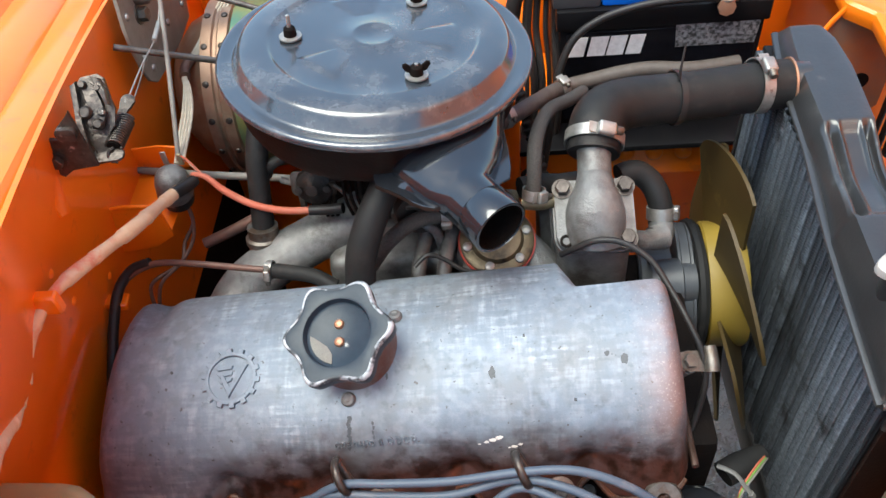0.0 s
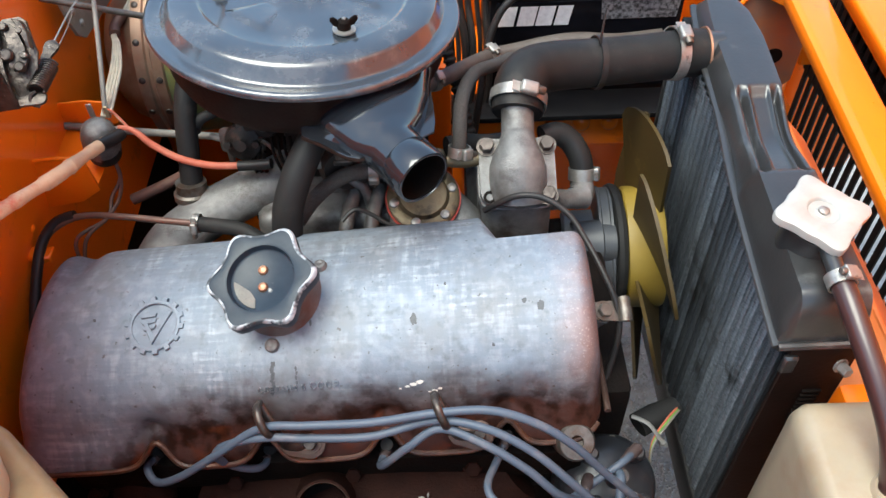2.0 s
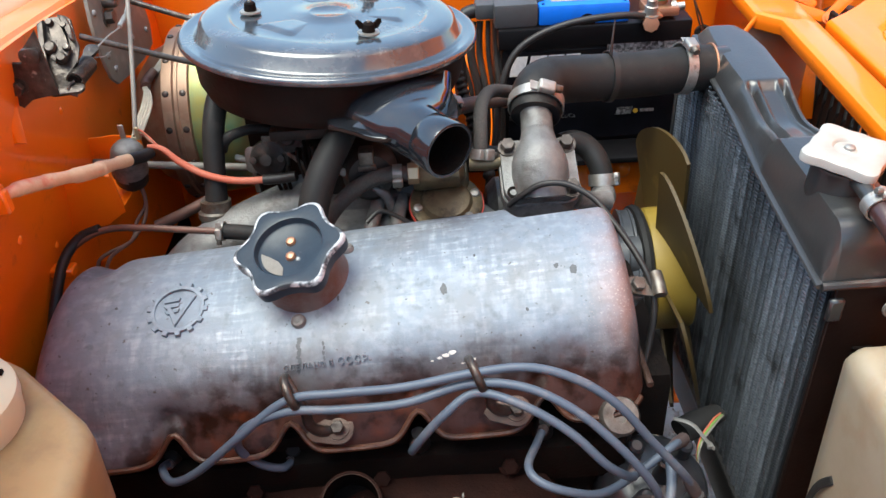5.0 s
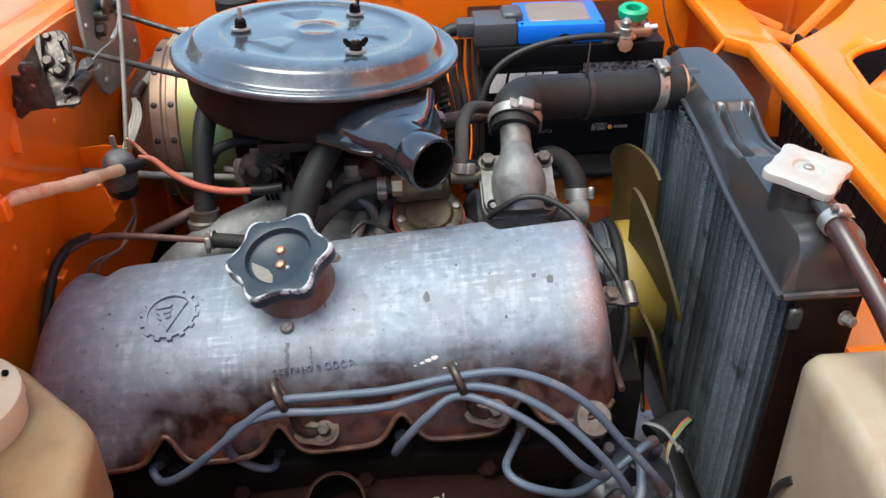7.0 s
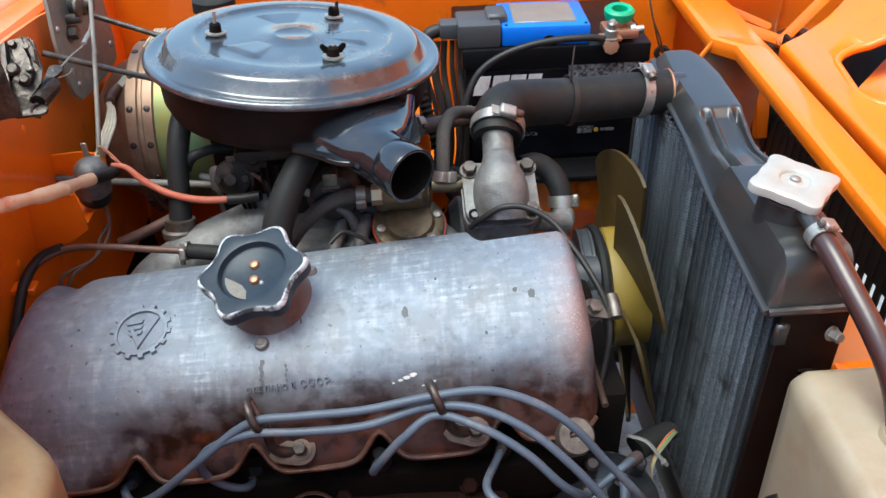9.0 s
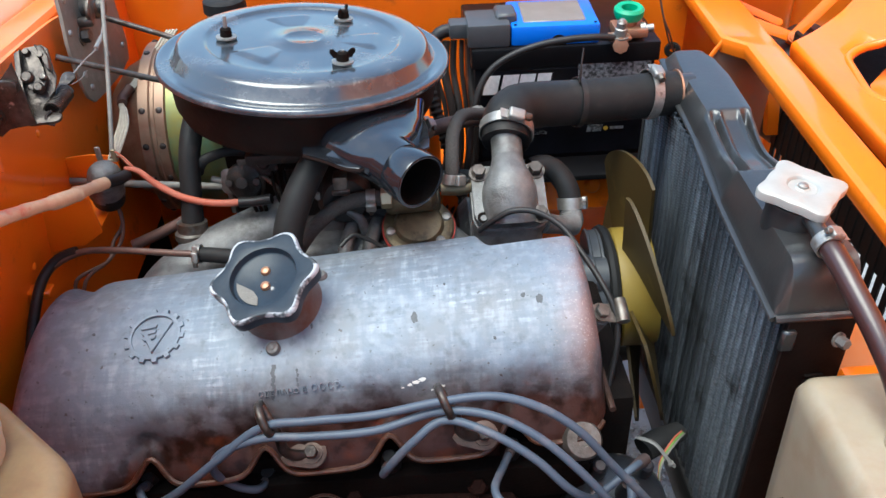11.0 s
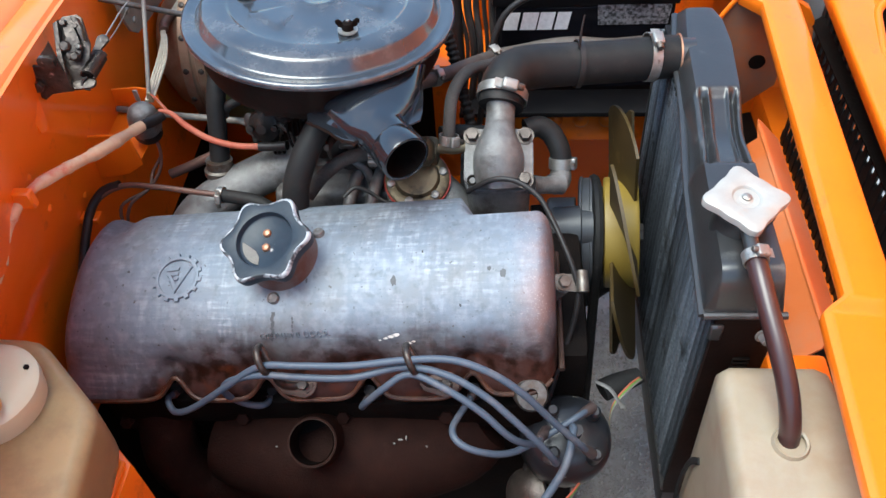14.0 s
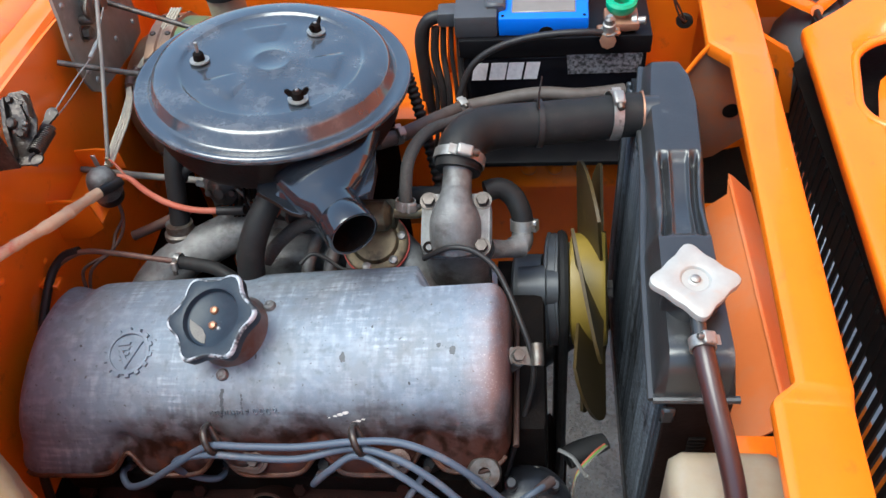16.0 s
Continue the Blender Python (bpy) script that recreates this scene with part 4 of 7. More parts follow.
CAP_C = Vector((-0.121, 0.385, 0.872))
CM = at_frame(CAP_C, CAP_N, (1, 0, 0.16))
cap = root("oil_filler_cap", (-0.12, 0.39, 0.83), "chipped black and bare-metal six-pointed oil filler cap", "oil cap")
star = []
for k in range(72):
    a = 2 * math.pi * k / 72
    star.append((math.cos(a), math.sin(a), 0.0385 + 0.0085 * (0.5 + 0.5 * math.cos(6 * a)) ** 1.4))
capb = bmesh.new()
levels = [(-0.014, 0.80), (-0.012, 0.985), (-0.004, 1.0), (-0.001, 0.985), (0.0008, 0.945)]
rings = [[capb.verts.new(CM @ Vector((cx * r * f, cy * r * f, h))) for cx, cy, r in star] for h, f in levels]
for r_in, h in ((0.0300, 0.0015), (0.0285, 0.0010), (0.0270, -0.0045), (0.0255, -0.0055), (0.0001, -0.0050)):
    rings.append([capb.verts.new(CM @ Vector((cx * r_in, cy * r_in, h))) for cx, cy, r in star])
for a, b in zip(rings, rings[1:]):
    for k in range(72):
        capb.faces.new((a[k], a[(k + 1) % 72], b[(k + 1) % 72], b[k]))
part("cap_body", capb, CAP_PAINT, cap)
edge = bmesh.new()
er = [[edge.verts.new(CM @ Vector((cx * r * f, cy * r * f, h))) for cx, cy, r in star] for h, f in ((-0.0024, 1.004), (-0.0006, 0.998), (0.0013, 0.970), (0.0016, 0.950), (0.0014, 0.925))]
for a, b in zip(er, er[1:]):
    for k in range(72):
        edge.faces.new((a[k], a[(k + 1) % 72], b[(k + 1) % 72], b[k]))
part("worn_edge", edge, BARE_ALU, cap, "edge worn to bare metal")
part("neck", lathe([(0.0330, 0.0), (0.0345, -0.02), (0.037, -0.040), (0.043, -0.052), (0.051, -0.062)], CAP_C - CAP_N * 0.008, CAP_N, 40), NECK_ALU, cap, "cast filler neck with a brownish red reflection painted on")
dirt = [(0.0245 * math.cos(radians(a)), 0.0245 * math.sin(radians(a))) for a in range(175, 262, 8)] + [(-0.006, -0.016), (-0.010, -0.009), (-0.016, -0.004)]
part("dirt_patch", prism(dirt, -0.0052, -0.0046, CM), DIRT, cap, "tan crust of dirt in the cap's recess")
for dy in (0.0065, -0.0085):
    part("rivet", lathe([(0.0042, -0.001), (0.0042, 0.0005), (0.0034, 0.0022), (0.0015, 0.0031), (0, 0.0033)], CM @ Vector((0.0005, dy + 0.002, -0.0045)), CAP_N, 16), COPPER, cap)

# cylinder head and block below the cover
head = root("cylinder_head", (-0.09, 0.42, 0.45), "oily dark engine block and head", "engine block")
part("head_casting", box((-0.325, 0.325, 0.60), (0.155, 0.50, 0.716), 0.010), GRIME_SHADE, head)
part("block_casting", box((-0.33, 0.37, 0.22), (0.165, 0.58, 0.62), 0.02), GRIME_SHADE, head)
part("timing_cover", box((0.150, 0.345, 0.28), (0.195, 0.52, 0.742), 0.012), GRIME_SHADE, head)
part("head_side", box((-0.32, 0.310, 0.655), (0.150, 0.345, 0.700), 0.008), GRIME_SHADE, head)
part("sump", box((-0.30, 0.38, 0.14), (0.12, 0.56, 0.24), 0.03), GRIME_SHADE, head)

# exhaust manifold
man = root("exhaust_manifold", (-0.09, 0.30, 0.52), "brown rusty cast-iron exhaust manifold with an open stub", "manifold")
part("log", sweep([(-0.205, 0.318, 0.610), (-0.15, 0.305, 0.612), (-0.08, 0.300, 0.612), (-0.01, 0.305, 0.615), (0.055, 0.315, 0.622), (0.088, 0.328, 0.640)], [0.046, 0.056, 0.062, 0.060, 0.050, 0.034], 28), RUST, man)
part("rear_runner", sweep([(-0.270, 0.345, 0.655), (-0.272, 0.318, 0.630), (-0.268, 0.300, 0.585), (-0.245, 0.298, 0.548), (-0.205, 0.300, 0.545), (-0.15, 0.302, 0.57)], 0.031, 20), RUST, man)
part("down_pipe", sweep([(-0.06, 0.30, 0.59), (-0.05, 0.31, 0.50), (-0.04, 0.33, 0.38), (-0.04, 0.36, 0.2)], 0.036, 18), RUST, man)
SN = Vector((0.06, -0.50, 0.86)).normalized()
part("stub", lathe([(0.0215, -0.05), (0.0225, 0.0), (0.0238, 0.001), (0.0252, 0.0), (0.0252, -0.012), (0.028, -0.045), (0.036, -0.06)], Vector((-0.084, 0.262, 0.706)), SN, 40), RUST, man, "open round stub with a thin worn rim")
part("stub_inside", lathe([(0.0213, -0.0015), (0.0213, -0.046), (0, -0.046)], Vector((-0.084, 0.262, 0.706)), SN, 32), GRIME_SHADE, man, "black inside of the stub")
part("stub_rim", lathe([(0.0226, -0.001), (0.0226, 0.0010), (0.0246, 0.0010), (0.0246, -0.001)], Vector((-0.084, 0.262, 0.7055)), SN, 40, None, True), ALU_RUST, man)
for px, pz in ((-0.306, 0.655), (-0.172, 0.668), (-0.062, 0.675), (0.048, 0.68)):
    part("stud_nut", hex_bolt((px, 0.312, pz), (0, -0.8, 0.6), 0.0065, 0.010), RUST, man)

for k, (fx, fy, fw, fh) in enumerate(((0.0, 0.285, 0.0028, 0.0009), (0.006, 0.287, 0.0009, 0.0024), (-0.006, 0.281, 0.0011, 0.0009), (0.028, 0.279, 0.0010, 0.0008), (-0.13, 0.276, 0.0010, 0.0008))):
    top = 0.614 + 0.0615 * math.sqrt(max(0.05, 1 - ((fy - 0.302) / 0.0615) ** 2))
    ring = [(fw * (1 + 0.5 * noise.noise(Vector((math.cos(a), math.sin(a), 3.7 * k)))) * math.cos(a), fh * (1 + 0.5 * noise.noise(Vector((math.cos(a), math.sin(a), 2.2 + k)))) * math.sin(a)) for a in np.linspace(0, 6.0, 16)]
    part("paint_fleck", prism(ring, -0.002, 0.0012, at_frame((fx, fy, top), (0, (fy - 0.302) / 0.0615, 0.95), (1, 0, 0))), TIE_GREY, man, "fleck of pale paint")

# spark plugs with their boots and leads
PLUGS = [(-0.240, 0.330, 0.690), (-0.137, 0.332, 0.686), (-0.028, 0.318, 0.712), (0.078, 0.322, 0.712)]
for p in PLUGS:
    b = Vector(p)
    whole("spark_plug_boot", lathe([(0.0, 0.02), (0.0055, 0.02), (0.0075, 0.012), (0.0095, -0.012), (0.010, -0.035), (0, -0.035)], b, (0, -0.45, 0.9), 16), RUBBER, "black rubber spark plug boot on the head", "plug boot", "spark plug boots")


def lead(name, pts, label, r=0.0035):
    ld = root(name, pts[0], label, "ignition lead", "spark plug leads")
    part("cable", sweep(pts, r, 12, 8), WIRE_BLUE, ld)
    a, b = Vector(pts[-1]), Vector(pts[-2])
    d = (b - a).normalized()
    part("end_boot", sweep([a - d * 0.004, a + d * 0.008, a + d * 0.015, a + d * 0.024], [r * 1.6, r * 1.55, r * 1.30, r * 1.16], 12, 4), BOOT_BROWN, ld, "heat-browned rubber end sleeve")
    a, b = Vector(pts[0]), Vector(pts[1])
    d = (b - a).normalized()
    part("collar", sweep([a + d * 0.001, a + d * 0.010], r * 1.25, 12, 2), BOOT_BROWN, ld, "browned moulded collar")
    return ld


LEAD = "blue-grey silicone spark plug lead"
lead("plug_lead", [(-0.240, 0.322, 0.700), (-0.242, 0.305, 0.712), (-0.230, 0.290, 0.712), (-0.205, 0.287, 0.727), (-0.165, 0.288, 0.763), (-0.125, 0.293, 0.793), (-0.085, 0.290, 0.800), (-0.035, 0.289, 0.803),
                   (0.018, 0.291, 0.811), (0.060, 0.289, 0.815), (0.095, 0.281, 0.807), (0.125, 0.272, 0.787), (0.152, 0.266, 0.752), (0.180, 0.262, 0.715), (0.194, 0.268, 0.686)], LEAD)
lead("plug_lead", [(-0.137, 0.324, 0.694), (-0.143, 0.306, 0.702), (-0.160, 0.300, 0.716), (-0.172, 0.296, 0.742), (-0.160, 0.292, 0.768), (-0.125, 0.289, 0.785), (-0.085, 0.286, 0.787), (-0.035, 0.283, 0.792),
                   (0.015, 0.290, 0.801), (0.055, 0.280, 0.804), (0.090, 0.266, 0.792), (0.120, 0.252, 0.768), (0.146, 0.244, 0.735), (0.158, 0.246, 0.705), (0.152, 0.264, 0.680)], LEAD)
lead("plug_lead", [(-0.028, 0.308, 0.722), (-0.033, 0.290, 0.730), (-0.026, 0.280, 0.752), (-0.006, 0.279, 0.780), (0.020, 0.286, 0.795), (0.055, 0.272, 0.792), (0.088, 0.258, 0.775), (0.115, 0.248, 0.748),
                   (0.138, 0.258, 0.720), (0.149, 0.285, 0.696)], LEAD)
lead("plug_lead", [(0.078, 0.314, 0.724), (0.068, 0.292, 0.727), (0.058, 0.268, 0.730), (0.064, 0.253, 0.729), (0.085, 0.247, 0.722), (0.115, 0.256, 0.705), (0.150, 0.280, 0.697), (0.180, 0.296, 0.706), (0.196, 0.313, 0.695)], LEAD)
lead("coil_lead", [(0.175, 0.296, 0.690), (0.176, 0.281, 0.706), (0.168, 0.250, 0.694), (0.145, 0.222, 0.668), (0.12, 0.200, 0.650), (0.095, 0.17, 0.60), (0.09, 0.15, 0.55)], "blue-grey silicone lead to the coil", 0.0042)

# distributor
DN = Vector((0.12, -0.32, 0.94)).normalized()
DC = Vector((0.176, 0.304, 0.652))
dist = root("distributor", (0.18, 0.33, 0.50), "dusty black distributor with five lead towers", "distributor")
part("distributor_cap", lathe([(0.044, -0.040), (0.048, -0.034), (0.048, -0.010), (0.0455, 0.001), (0.039, 0.010), (0.026, 0.016), (0, 0.017)], DC, DN, 36), BAKELITE, dist)
part("distributor_body", lathe([(0.0, -0.13), (0.022, -0.13), (0.026, -0.08), (0.040, -0.065), (0.044, -0.039), (0, -0.039)], DC, DN, 32), ALU_DULL, dist)
DM = at_frame(DC, DN)
for k in range(4):
    a = radians(45 + 90 * k)
    part("tower", lathe([(0.0088, 0.0), (0.0078, 0.018), (0.0068, 0.024), (0.0045, 0.026), (0, 0.026)], DM @ Vector((0.031 * math.cos(a), 0.031 * math.sin(a), 0.006)), DN, 16), BAKELITE, dist)
part("centre_tower", lathe([(0.0088, 0.0), (0.0078, 0.018), (0.0068, 0.026), (0, 0.026)], DM @ Vector((0, 0, 0.015)), DN, 16), BAKELITE, dist)
for k in range(2):
    a = radians(80 + 180 * k)
    part("clip_screw", lathe([(0.0058, 0), (0.0055, 0.003), (0.003, 0.0042), (0, 0.0038)], DM @ Vector((0.038 * math.cos(a), 0.038 * math.sin(a), 0.002)), DN, 14), STEEL, dist)
part("vacuum_unit", lathe([(0, -0.014), (0.018, -0.014), (0.025, -0.004), (0.0265, -0.001), (0.0265, 0.002), (0.024, 0.004), (0.016, 0.009), (0, 0.010)], Vector((0.132, 0.270, 0.588)), (-0.6, -0.35, 0.7), 28), GREASY_STEEL, dist, "round steel vacuum unit")

# plug and its colourful wires under a nylon tie
conn = root("wiring_plug", (0.24, 0.38, 0.63), "black sleeved wiring plug with coloured wires and a dusty nylon tie", "wiring")
part("sleeve", sweep([(0.216, 0.366, 0.645), (0.235, 0.376, 0.645), (0.260, 0.389, 0.643)], [0.0135, 0.0135, 0.0100], 14, 5, flat=0.65), RUBBER, conn)
for k, m_ in enumerate((WIRE_RED, WIRE_GREEN, GREY_WIRE)):
    part("wire", sweep([(0.262, 0.386 - 0.002 * k, 0.646), (0.245, 0.368 - 0.003 * k, 0.655), (0.226, 0.345 - 0.002 * k, 0.650), (0.222, 0.325, 0.620), (0.215, 0.31, 0.56)], 0.0010, 8, 6), m_, conn)
part("tie", sweep([(0.207, 0.366, 0.664), (0.222, 0.357, 0.664), (0.232, 0.346, 0.655), (0.240, 0.342, 0.646)], 0.0024, 8, 4, flat=0.4), TIE_GREY, conn)
part("tie_head", box((0.233, 0.341, 0.646), (0.239, 0.347, 0.651), 0.001, 1), TIE_GREY, conn)
for m_, o in ((WIRE_GREEN, 0), (WIRE_RED, 0.006)):
    whole("loom_wire", sweep([(0.205, 0.300, 0.632 + o), (0.185, 0.262, 0.622 + o), (0.155, 0.232, 0.612 + o), (0.12, 0.21, 0.590)], 0.0012, 8), m_, "thin coloured wire running under the distributor", "wire", "loom wires")

# ---- radiator ----
RX0, RX1, RY0, RY1 = 0.293, 0.348, 0.318, 0.735
rad = root("radiator", (0.32, 0.52, 0.50), "black radiator with a pressed top tank and finned core", "radiator")


def seam_z(y):
    return 0.855 + 0.075 * (y - 0.32)


part("core", box((RX0 + 0.004, RY0 + 0.004, 0.515), (RX1 - 0.004, RY1 - 0.004, 0.876), 0.001, 1), FIN, rad, "dusty fins of the core")


def tank_pt(u, v):
    """Top tank: walls up from the seam, flat ends and a grooved saddle in the middle."""
    y = RY0 - 0.004 + (RY1 - RY0 + 0.003) * u
    left = float(np.interp(y, (0.314, 0.46, 0.57, 0.66, 0.734), (0.2905, 0.296, 0.3055, 0.309, 0.318)))
    right = float(np.interp(y, (0.314, 0.46, 0.57, 0.655, 0.700, 0.734), (0.343, 0.343, 0.350, 0.356, 0.354, 0.344)))
    s_ = seam_z(y)
    low, ramp = min(1.0, max(0.0, (0.575 - y) / 0.010)), min(1.0, max(0.0, (y - 0.458) / 0.008))
    sad = low * ramp
    waist = 0.004 * sad * math.sin(math.pi * min(1, max(0, (y - 0.458) / 0.117)))
    left, right = left + waist, right - waist * 0.5
    if v < 0.22 or v > 0.78:
        k = v / 0.22 if v < 0.22 else (1 - v) / 0.22
        bot = (left - 0.010 if v < 0.22 else right + 0.006)
        x = bot + ((left if v < 0.22 else right) - bot) * k ** 1.6
        z = s_ + (0.9010 - 0.003 * (1 - min(1, 1.02 * k)) - s_) * k
        if k > 0.8:
            z -= sad * 0.004 * (k - 0.8) / 0.2
    else:
        w = (v - 0.22) / 0.56
        x = left + (right - left) * w
        z = 0.9010 + 0.0012 * (1 - (2 * w - 1) ** 4)
        groove = math.exp(-((w - 0.13) / 0.060) ** 2) + math.exp(-((w - 0.86) / 0.060) ** 2)
        ridge = math.exp(-((w - 0.27) / 0.045) ** 2) + math.exp(-((w - 0.73) / 0.045) ** 2)
        floor_ = 0.0075 if 0.08 < w < 0.92 else 0.004
        z -= sad * (floor_ + 0.006 * groove - 0.0042 * ridge)
    sag = 0.010 * math.sin(math.pi * min(1.0, max(0.0, (y - 0.458) / 0.117))) ** 2 * max(0.0, (z - s_) / (0.901 - s_))
    z -= sag
    e = max(0.0, 1 - (y - RY0 + 0.004) / 0.020)
    e2 = max(0.0, 1 - (RY1 - 0.001 - y) / 0.012)
    z = s_ + (z - s_) * max(0.0, 1 - e ** 2.4) ** 0.5 * (1 - 0.5 * e2 ** 2)
    return Vector((x, y, z))


part("top_tank", grid_sheet(tank_pt, 150, 100), TANK_BLACK, rad, "black pressed steel top tank", sharp=40)
part("seam", sweep([(0.2805, RY0 - 0.006, seam_z(RY0)), (0.2865, 0.46, seam_z(0.46)), (0.296, 0.57, seam_z(0.57)), (0.299, 0.66, seam_z(0.66)), (0.308, RY1, seam_z(RY1))], 0.0046, 10, 3, False, None, 0.6), TANK_BLACK, rad)
part("seam_end", sweep([(0.2805, RY0 - 0.006, seam_z(RY0)), (RX1 + 0.004, RY0 - 0.006, seam_z(RY0) + 0.001)], 0.0035, 8, 3), TANK_BLACK, rad)
side = box((RX0, RY0 - 0.006, 0.51), (RX1, RY0 - 0.002, 0.855), 0.001, 1)
part("side_plate", side, BLACK_TIN, rad, "black side plate with louvres")
for k in range(9):
    part("louvre", box((0.318, RY0 - 0.009, 0.742 + 0.006 * k), (0.334, RY0 - 0.006, 0.745 + 0.006 * k), 0.0008, 1), GRIME_SHADE, rad)
part("side_plate_far", box((RX0, RY1 - 0.002, 0.51), (RX1, RY1 + 0.004, 0.865), 0.001, 1), TANK_BLACK, rad)
part("bottom_tank", box((RX0 + 0.002, RY0 - 0.004, 0.455), (RX1 + 0.004, RY1 + 0.006, 0.520), 0.008, 2), TANK_BLACK, rad, "black bottom tank")
part("bottom_seam", box((RX0 - 0.002, RY0 - 0.006, 0.515), (RX0 + 0.004, RY1 + 0.006, 0.523), 0.002, 1), TANK_BLACK, rad, "dusty seam of the bottom tank")
part("mount_bolt", hex_bolt((0.334, 0.307, 0.834), (0.25, -0.95, 0.2), 0.0042, 0.010), STEEL, rad, "zinc mounting bolt")
part("lug", box((RX0 - 0.004, RY0 - 0.010, 0.822), (RX0 + 0.008, RY0 - 0.004, 0.843), 0.002, 1), TANK_BLACK, rad)
part("inlet", sweep([(0.318, 0.656, 0.882), (0.300, 0.656, 0.882), (0.284, 0.655, 0.882)], 0.0215, 24, 3), TANK_BLACK, rad)
# filler neck with overflow nipple
part("filler_neck", lathe([(0.024, -0.014), (0.024, 0.018), (0.027, 0.019), (0.027, 0.021), (0, 0.021)], (0.314, 0.382, 0.901), (0.03, -0.06, 1), 32), TANK_BLACK, rad)
part("nipple", sweep([(0.314, 0.36, 0.917), (0.314, 0.338, 0.915), (0.3145, 0.322, 0.912)], 0.0065, 12, 3), TANK_BLACK, rad)

RN = Vector((0.04, -0.08, 1)).normalized()
RCM = at_frame((0.314, 0.381, 0.9265), RN, (1, 0.05, 0))
lob = []
for k in range(64):
    a = 2 * math.pi * k / 64
    lob.append((math.cos(a), math.sin(a), 0.0280 + 0.0098 * (0.5 + 0.5 * math.cos(4 * a)) ** 2.6))
rb = bmesh.new()
lv = [(-0.003, 0.95), (-0.002, 0.99), (0.0035, 1.0), (0.0050, 0.985), (0.0056, 0.95)]
rr_ = [[rb.verts.new(RCM @ Vector((cx * r * f, cy * r * f, h))) for cx, cy, r in lob] for h, f in lv]
for r_in, h in ((0.0255, 0.0064), (0.0135, 0.0068), (0.0125, 0.0062), (0.0112, 0.0040), (0.0060, 0.0040), (0.0045, 0.0052), (0.0001, 0.0054)):
    rr_.append([rb.verts.new(RCM @ Vector((cx * r_in, cy * r_in, h))) for cx, cy, r in lob])
for a, b in zip(rr_, rr_[1:]):
    for k in range(64):
        rb.faces.new((a[k], a[(k + 1) % 64], b[(k + 1) % 64], b[k]))
rcap = part("radiator_cap", rb, WHITE_METAL, rad, "bleached white metal cap with four lobes")
part("rivet", lathe([(0.0045, 0), (0.004, 0.002), (0.002, 0.003), (0, 0.003)], RCM @ Vector((0, 0, 0.0050)), RN, 14), STEEL, rcap, "steel centre rivet")

hose = root("overflow_hose", (0.33, 0.26, 0.80), "maroon rubber overflow hose with a steel clamp", "hose")
HP = [(0.3145, 0.334, 0.914), (0.316, 0.315, 0.911), (0.320, 0.288, 0.900), (0.327, 0.255, 0.882), (0.333, 0.230, 0.862), (0.337, 0.214, 0.838), (0.338, 0.207, 0.815), (0.338, 0.205, 0.79)]
part("tube", sweep(HP, 0.0087, 18, 7), HOSE_MAROON, hose)
hose_clamp((0.3148, 0.328, 0.9135), (0.05, -1, -0.15), 0.0091, hose, (0.3, 0, 1), 0.010)

# core: upright packs of crimped fins with toothed edges, a dark slot between each two
n_t = 30
PITCH = (RY1 - RY0 - 0.012) / n_t
half, z_lo, z_hi, tooth = PITCH * 0.5 - 0.0006, 0.522, 0.874, 0.0036
n_z = int((z_hi - z_lo) / tooth)
sv, sf = [], []
for j in range(2 * n_z + 1):
    z = z_lo + 0.5 * tooth * j
    w = half - (0.0022 if j % 2 else 0.0)
    crimp = 0.0008 * (j % 2)
    sv += [(RX0 + 0.012, -w, z), (RX0 + 0.001 + crimp, -w, z), (RX0 - 0.0006 + crimp, 0.0, z), (RX0 + 0.001 + crimp, w, z), (RX0 + 0.012, w, z)]
for j in range(2 * n_z):
    for k in range(4):
        sf.append((5 * j + k, 5 * j + k + 1, 5 * j + k + 6, 5 * j + k + 5))
strip_me = bpy.data.meshes.new("fin_pack")
strip_me.from_pydata(sv, [], sf)
strip_me.materials.append(FIN_PACK)
for k in range(n_t):
    ob = new("fin_pack", strip_me)
    ob.parent = rad
    ob.matrix_parent_inverse = WORLD[rad].inverted()
    ob.matrix_basis = Matrix.Translation((0.0, RY0 + 0.006 + PITCH * (k + 0.5), 0.0))

# ---- top hose, thermostat housing and bypass ----
TH = [(0.1005, 0.548, 0.860), (0.102, 0.564, 0.873), (0.1035, 0.578, 0.884), (0.107, 0.596, 0.893), (0.119, 0.615, 0.895), (0.142, 0.629, 0.891), (0.18, 0.638, 0.887), (0.235, 0.647, 0.884), (0.285, 0.655, 0.883), (0.300, 0.656, 0.882)]
top_hose = root("radiator_hose", (0.2, 0.62, 0.86), "thick grey-black rubber top hose bent over the engine", "hose")
part("tube", sweep([(0.1028, 0.5735, 0.8800)] + TH[3:], [0.0246, 0.0252, 0.0250, 0.0245, 0.0240, 0.0240, 0.0242, 0.0242], 28, 8), RUBBER, top_hose)
part("cut_end", lathe([(0.0160, 0.0), (0.0236, 0.0), (0.0249, 0.0012), (0.0249, 0.004)], (0.1027, 0.5728, 0.8795), Vector(TH[3]) - Vector(TH[2]), 32), BATTERY, top_hose, "black cut end of the hose round the neck")
hose_clamp(Vector(TH[2]).lerp(Vector(TH[3]), 0.30), Vector(TH[3]) - Vector(TH[2]), 0.0262, top_hose, (0.15, -0.75, 0.5))
hose_clamp((0.2695, 0.653, 0.8845), (1, 0.14, -0.12), 0.0258, top_hose, (0, -0.25, 1))
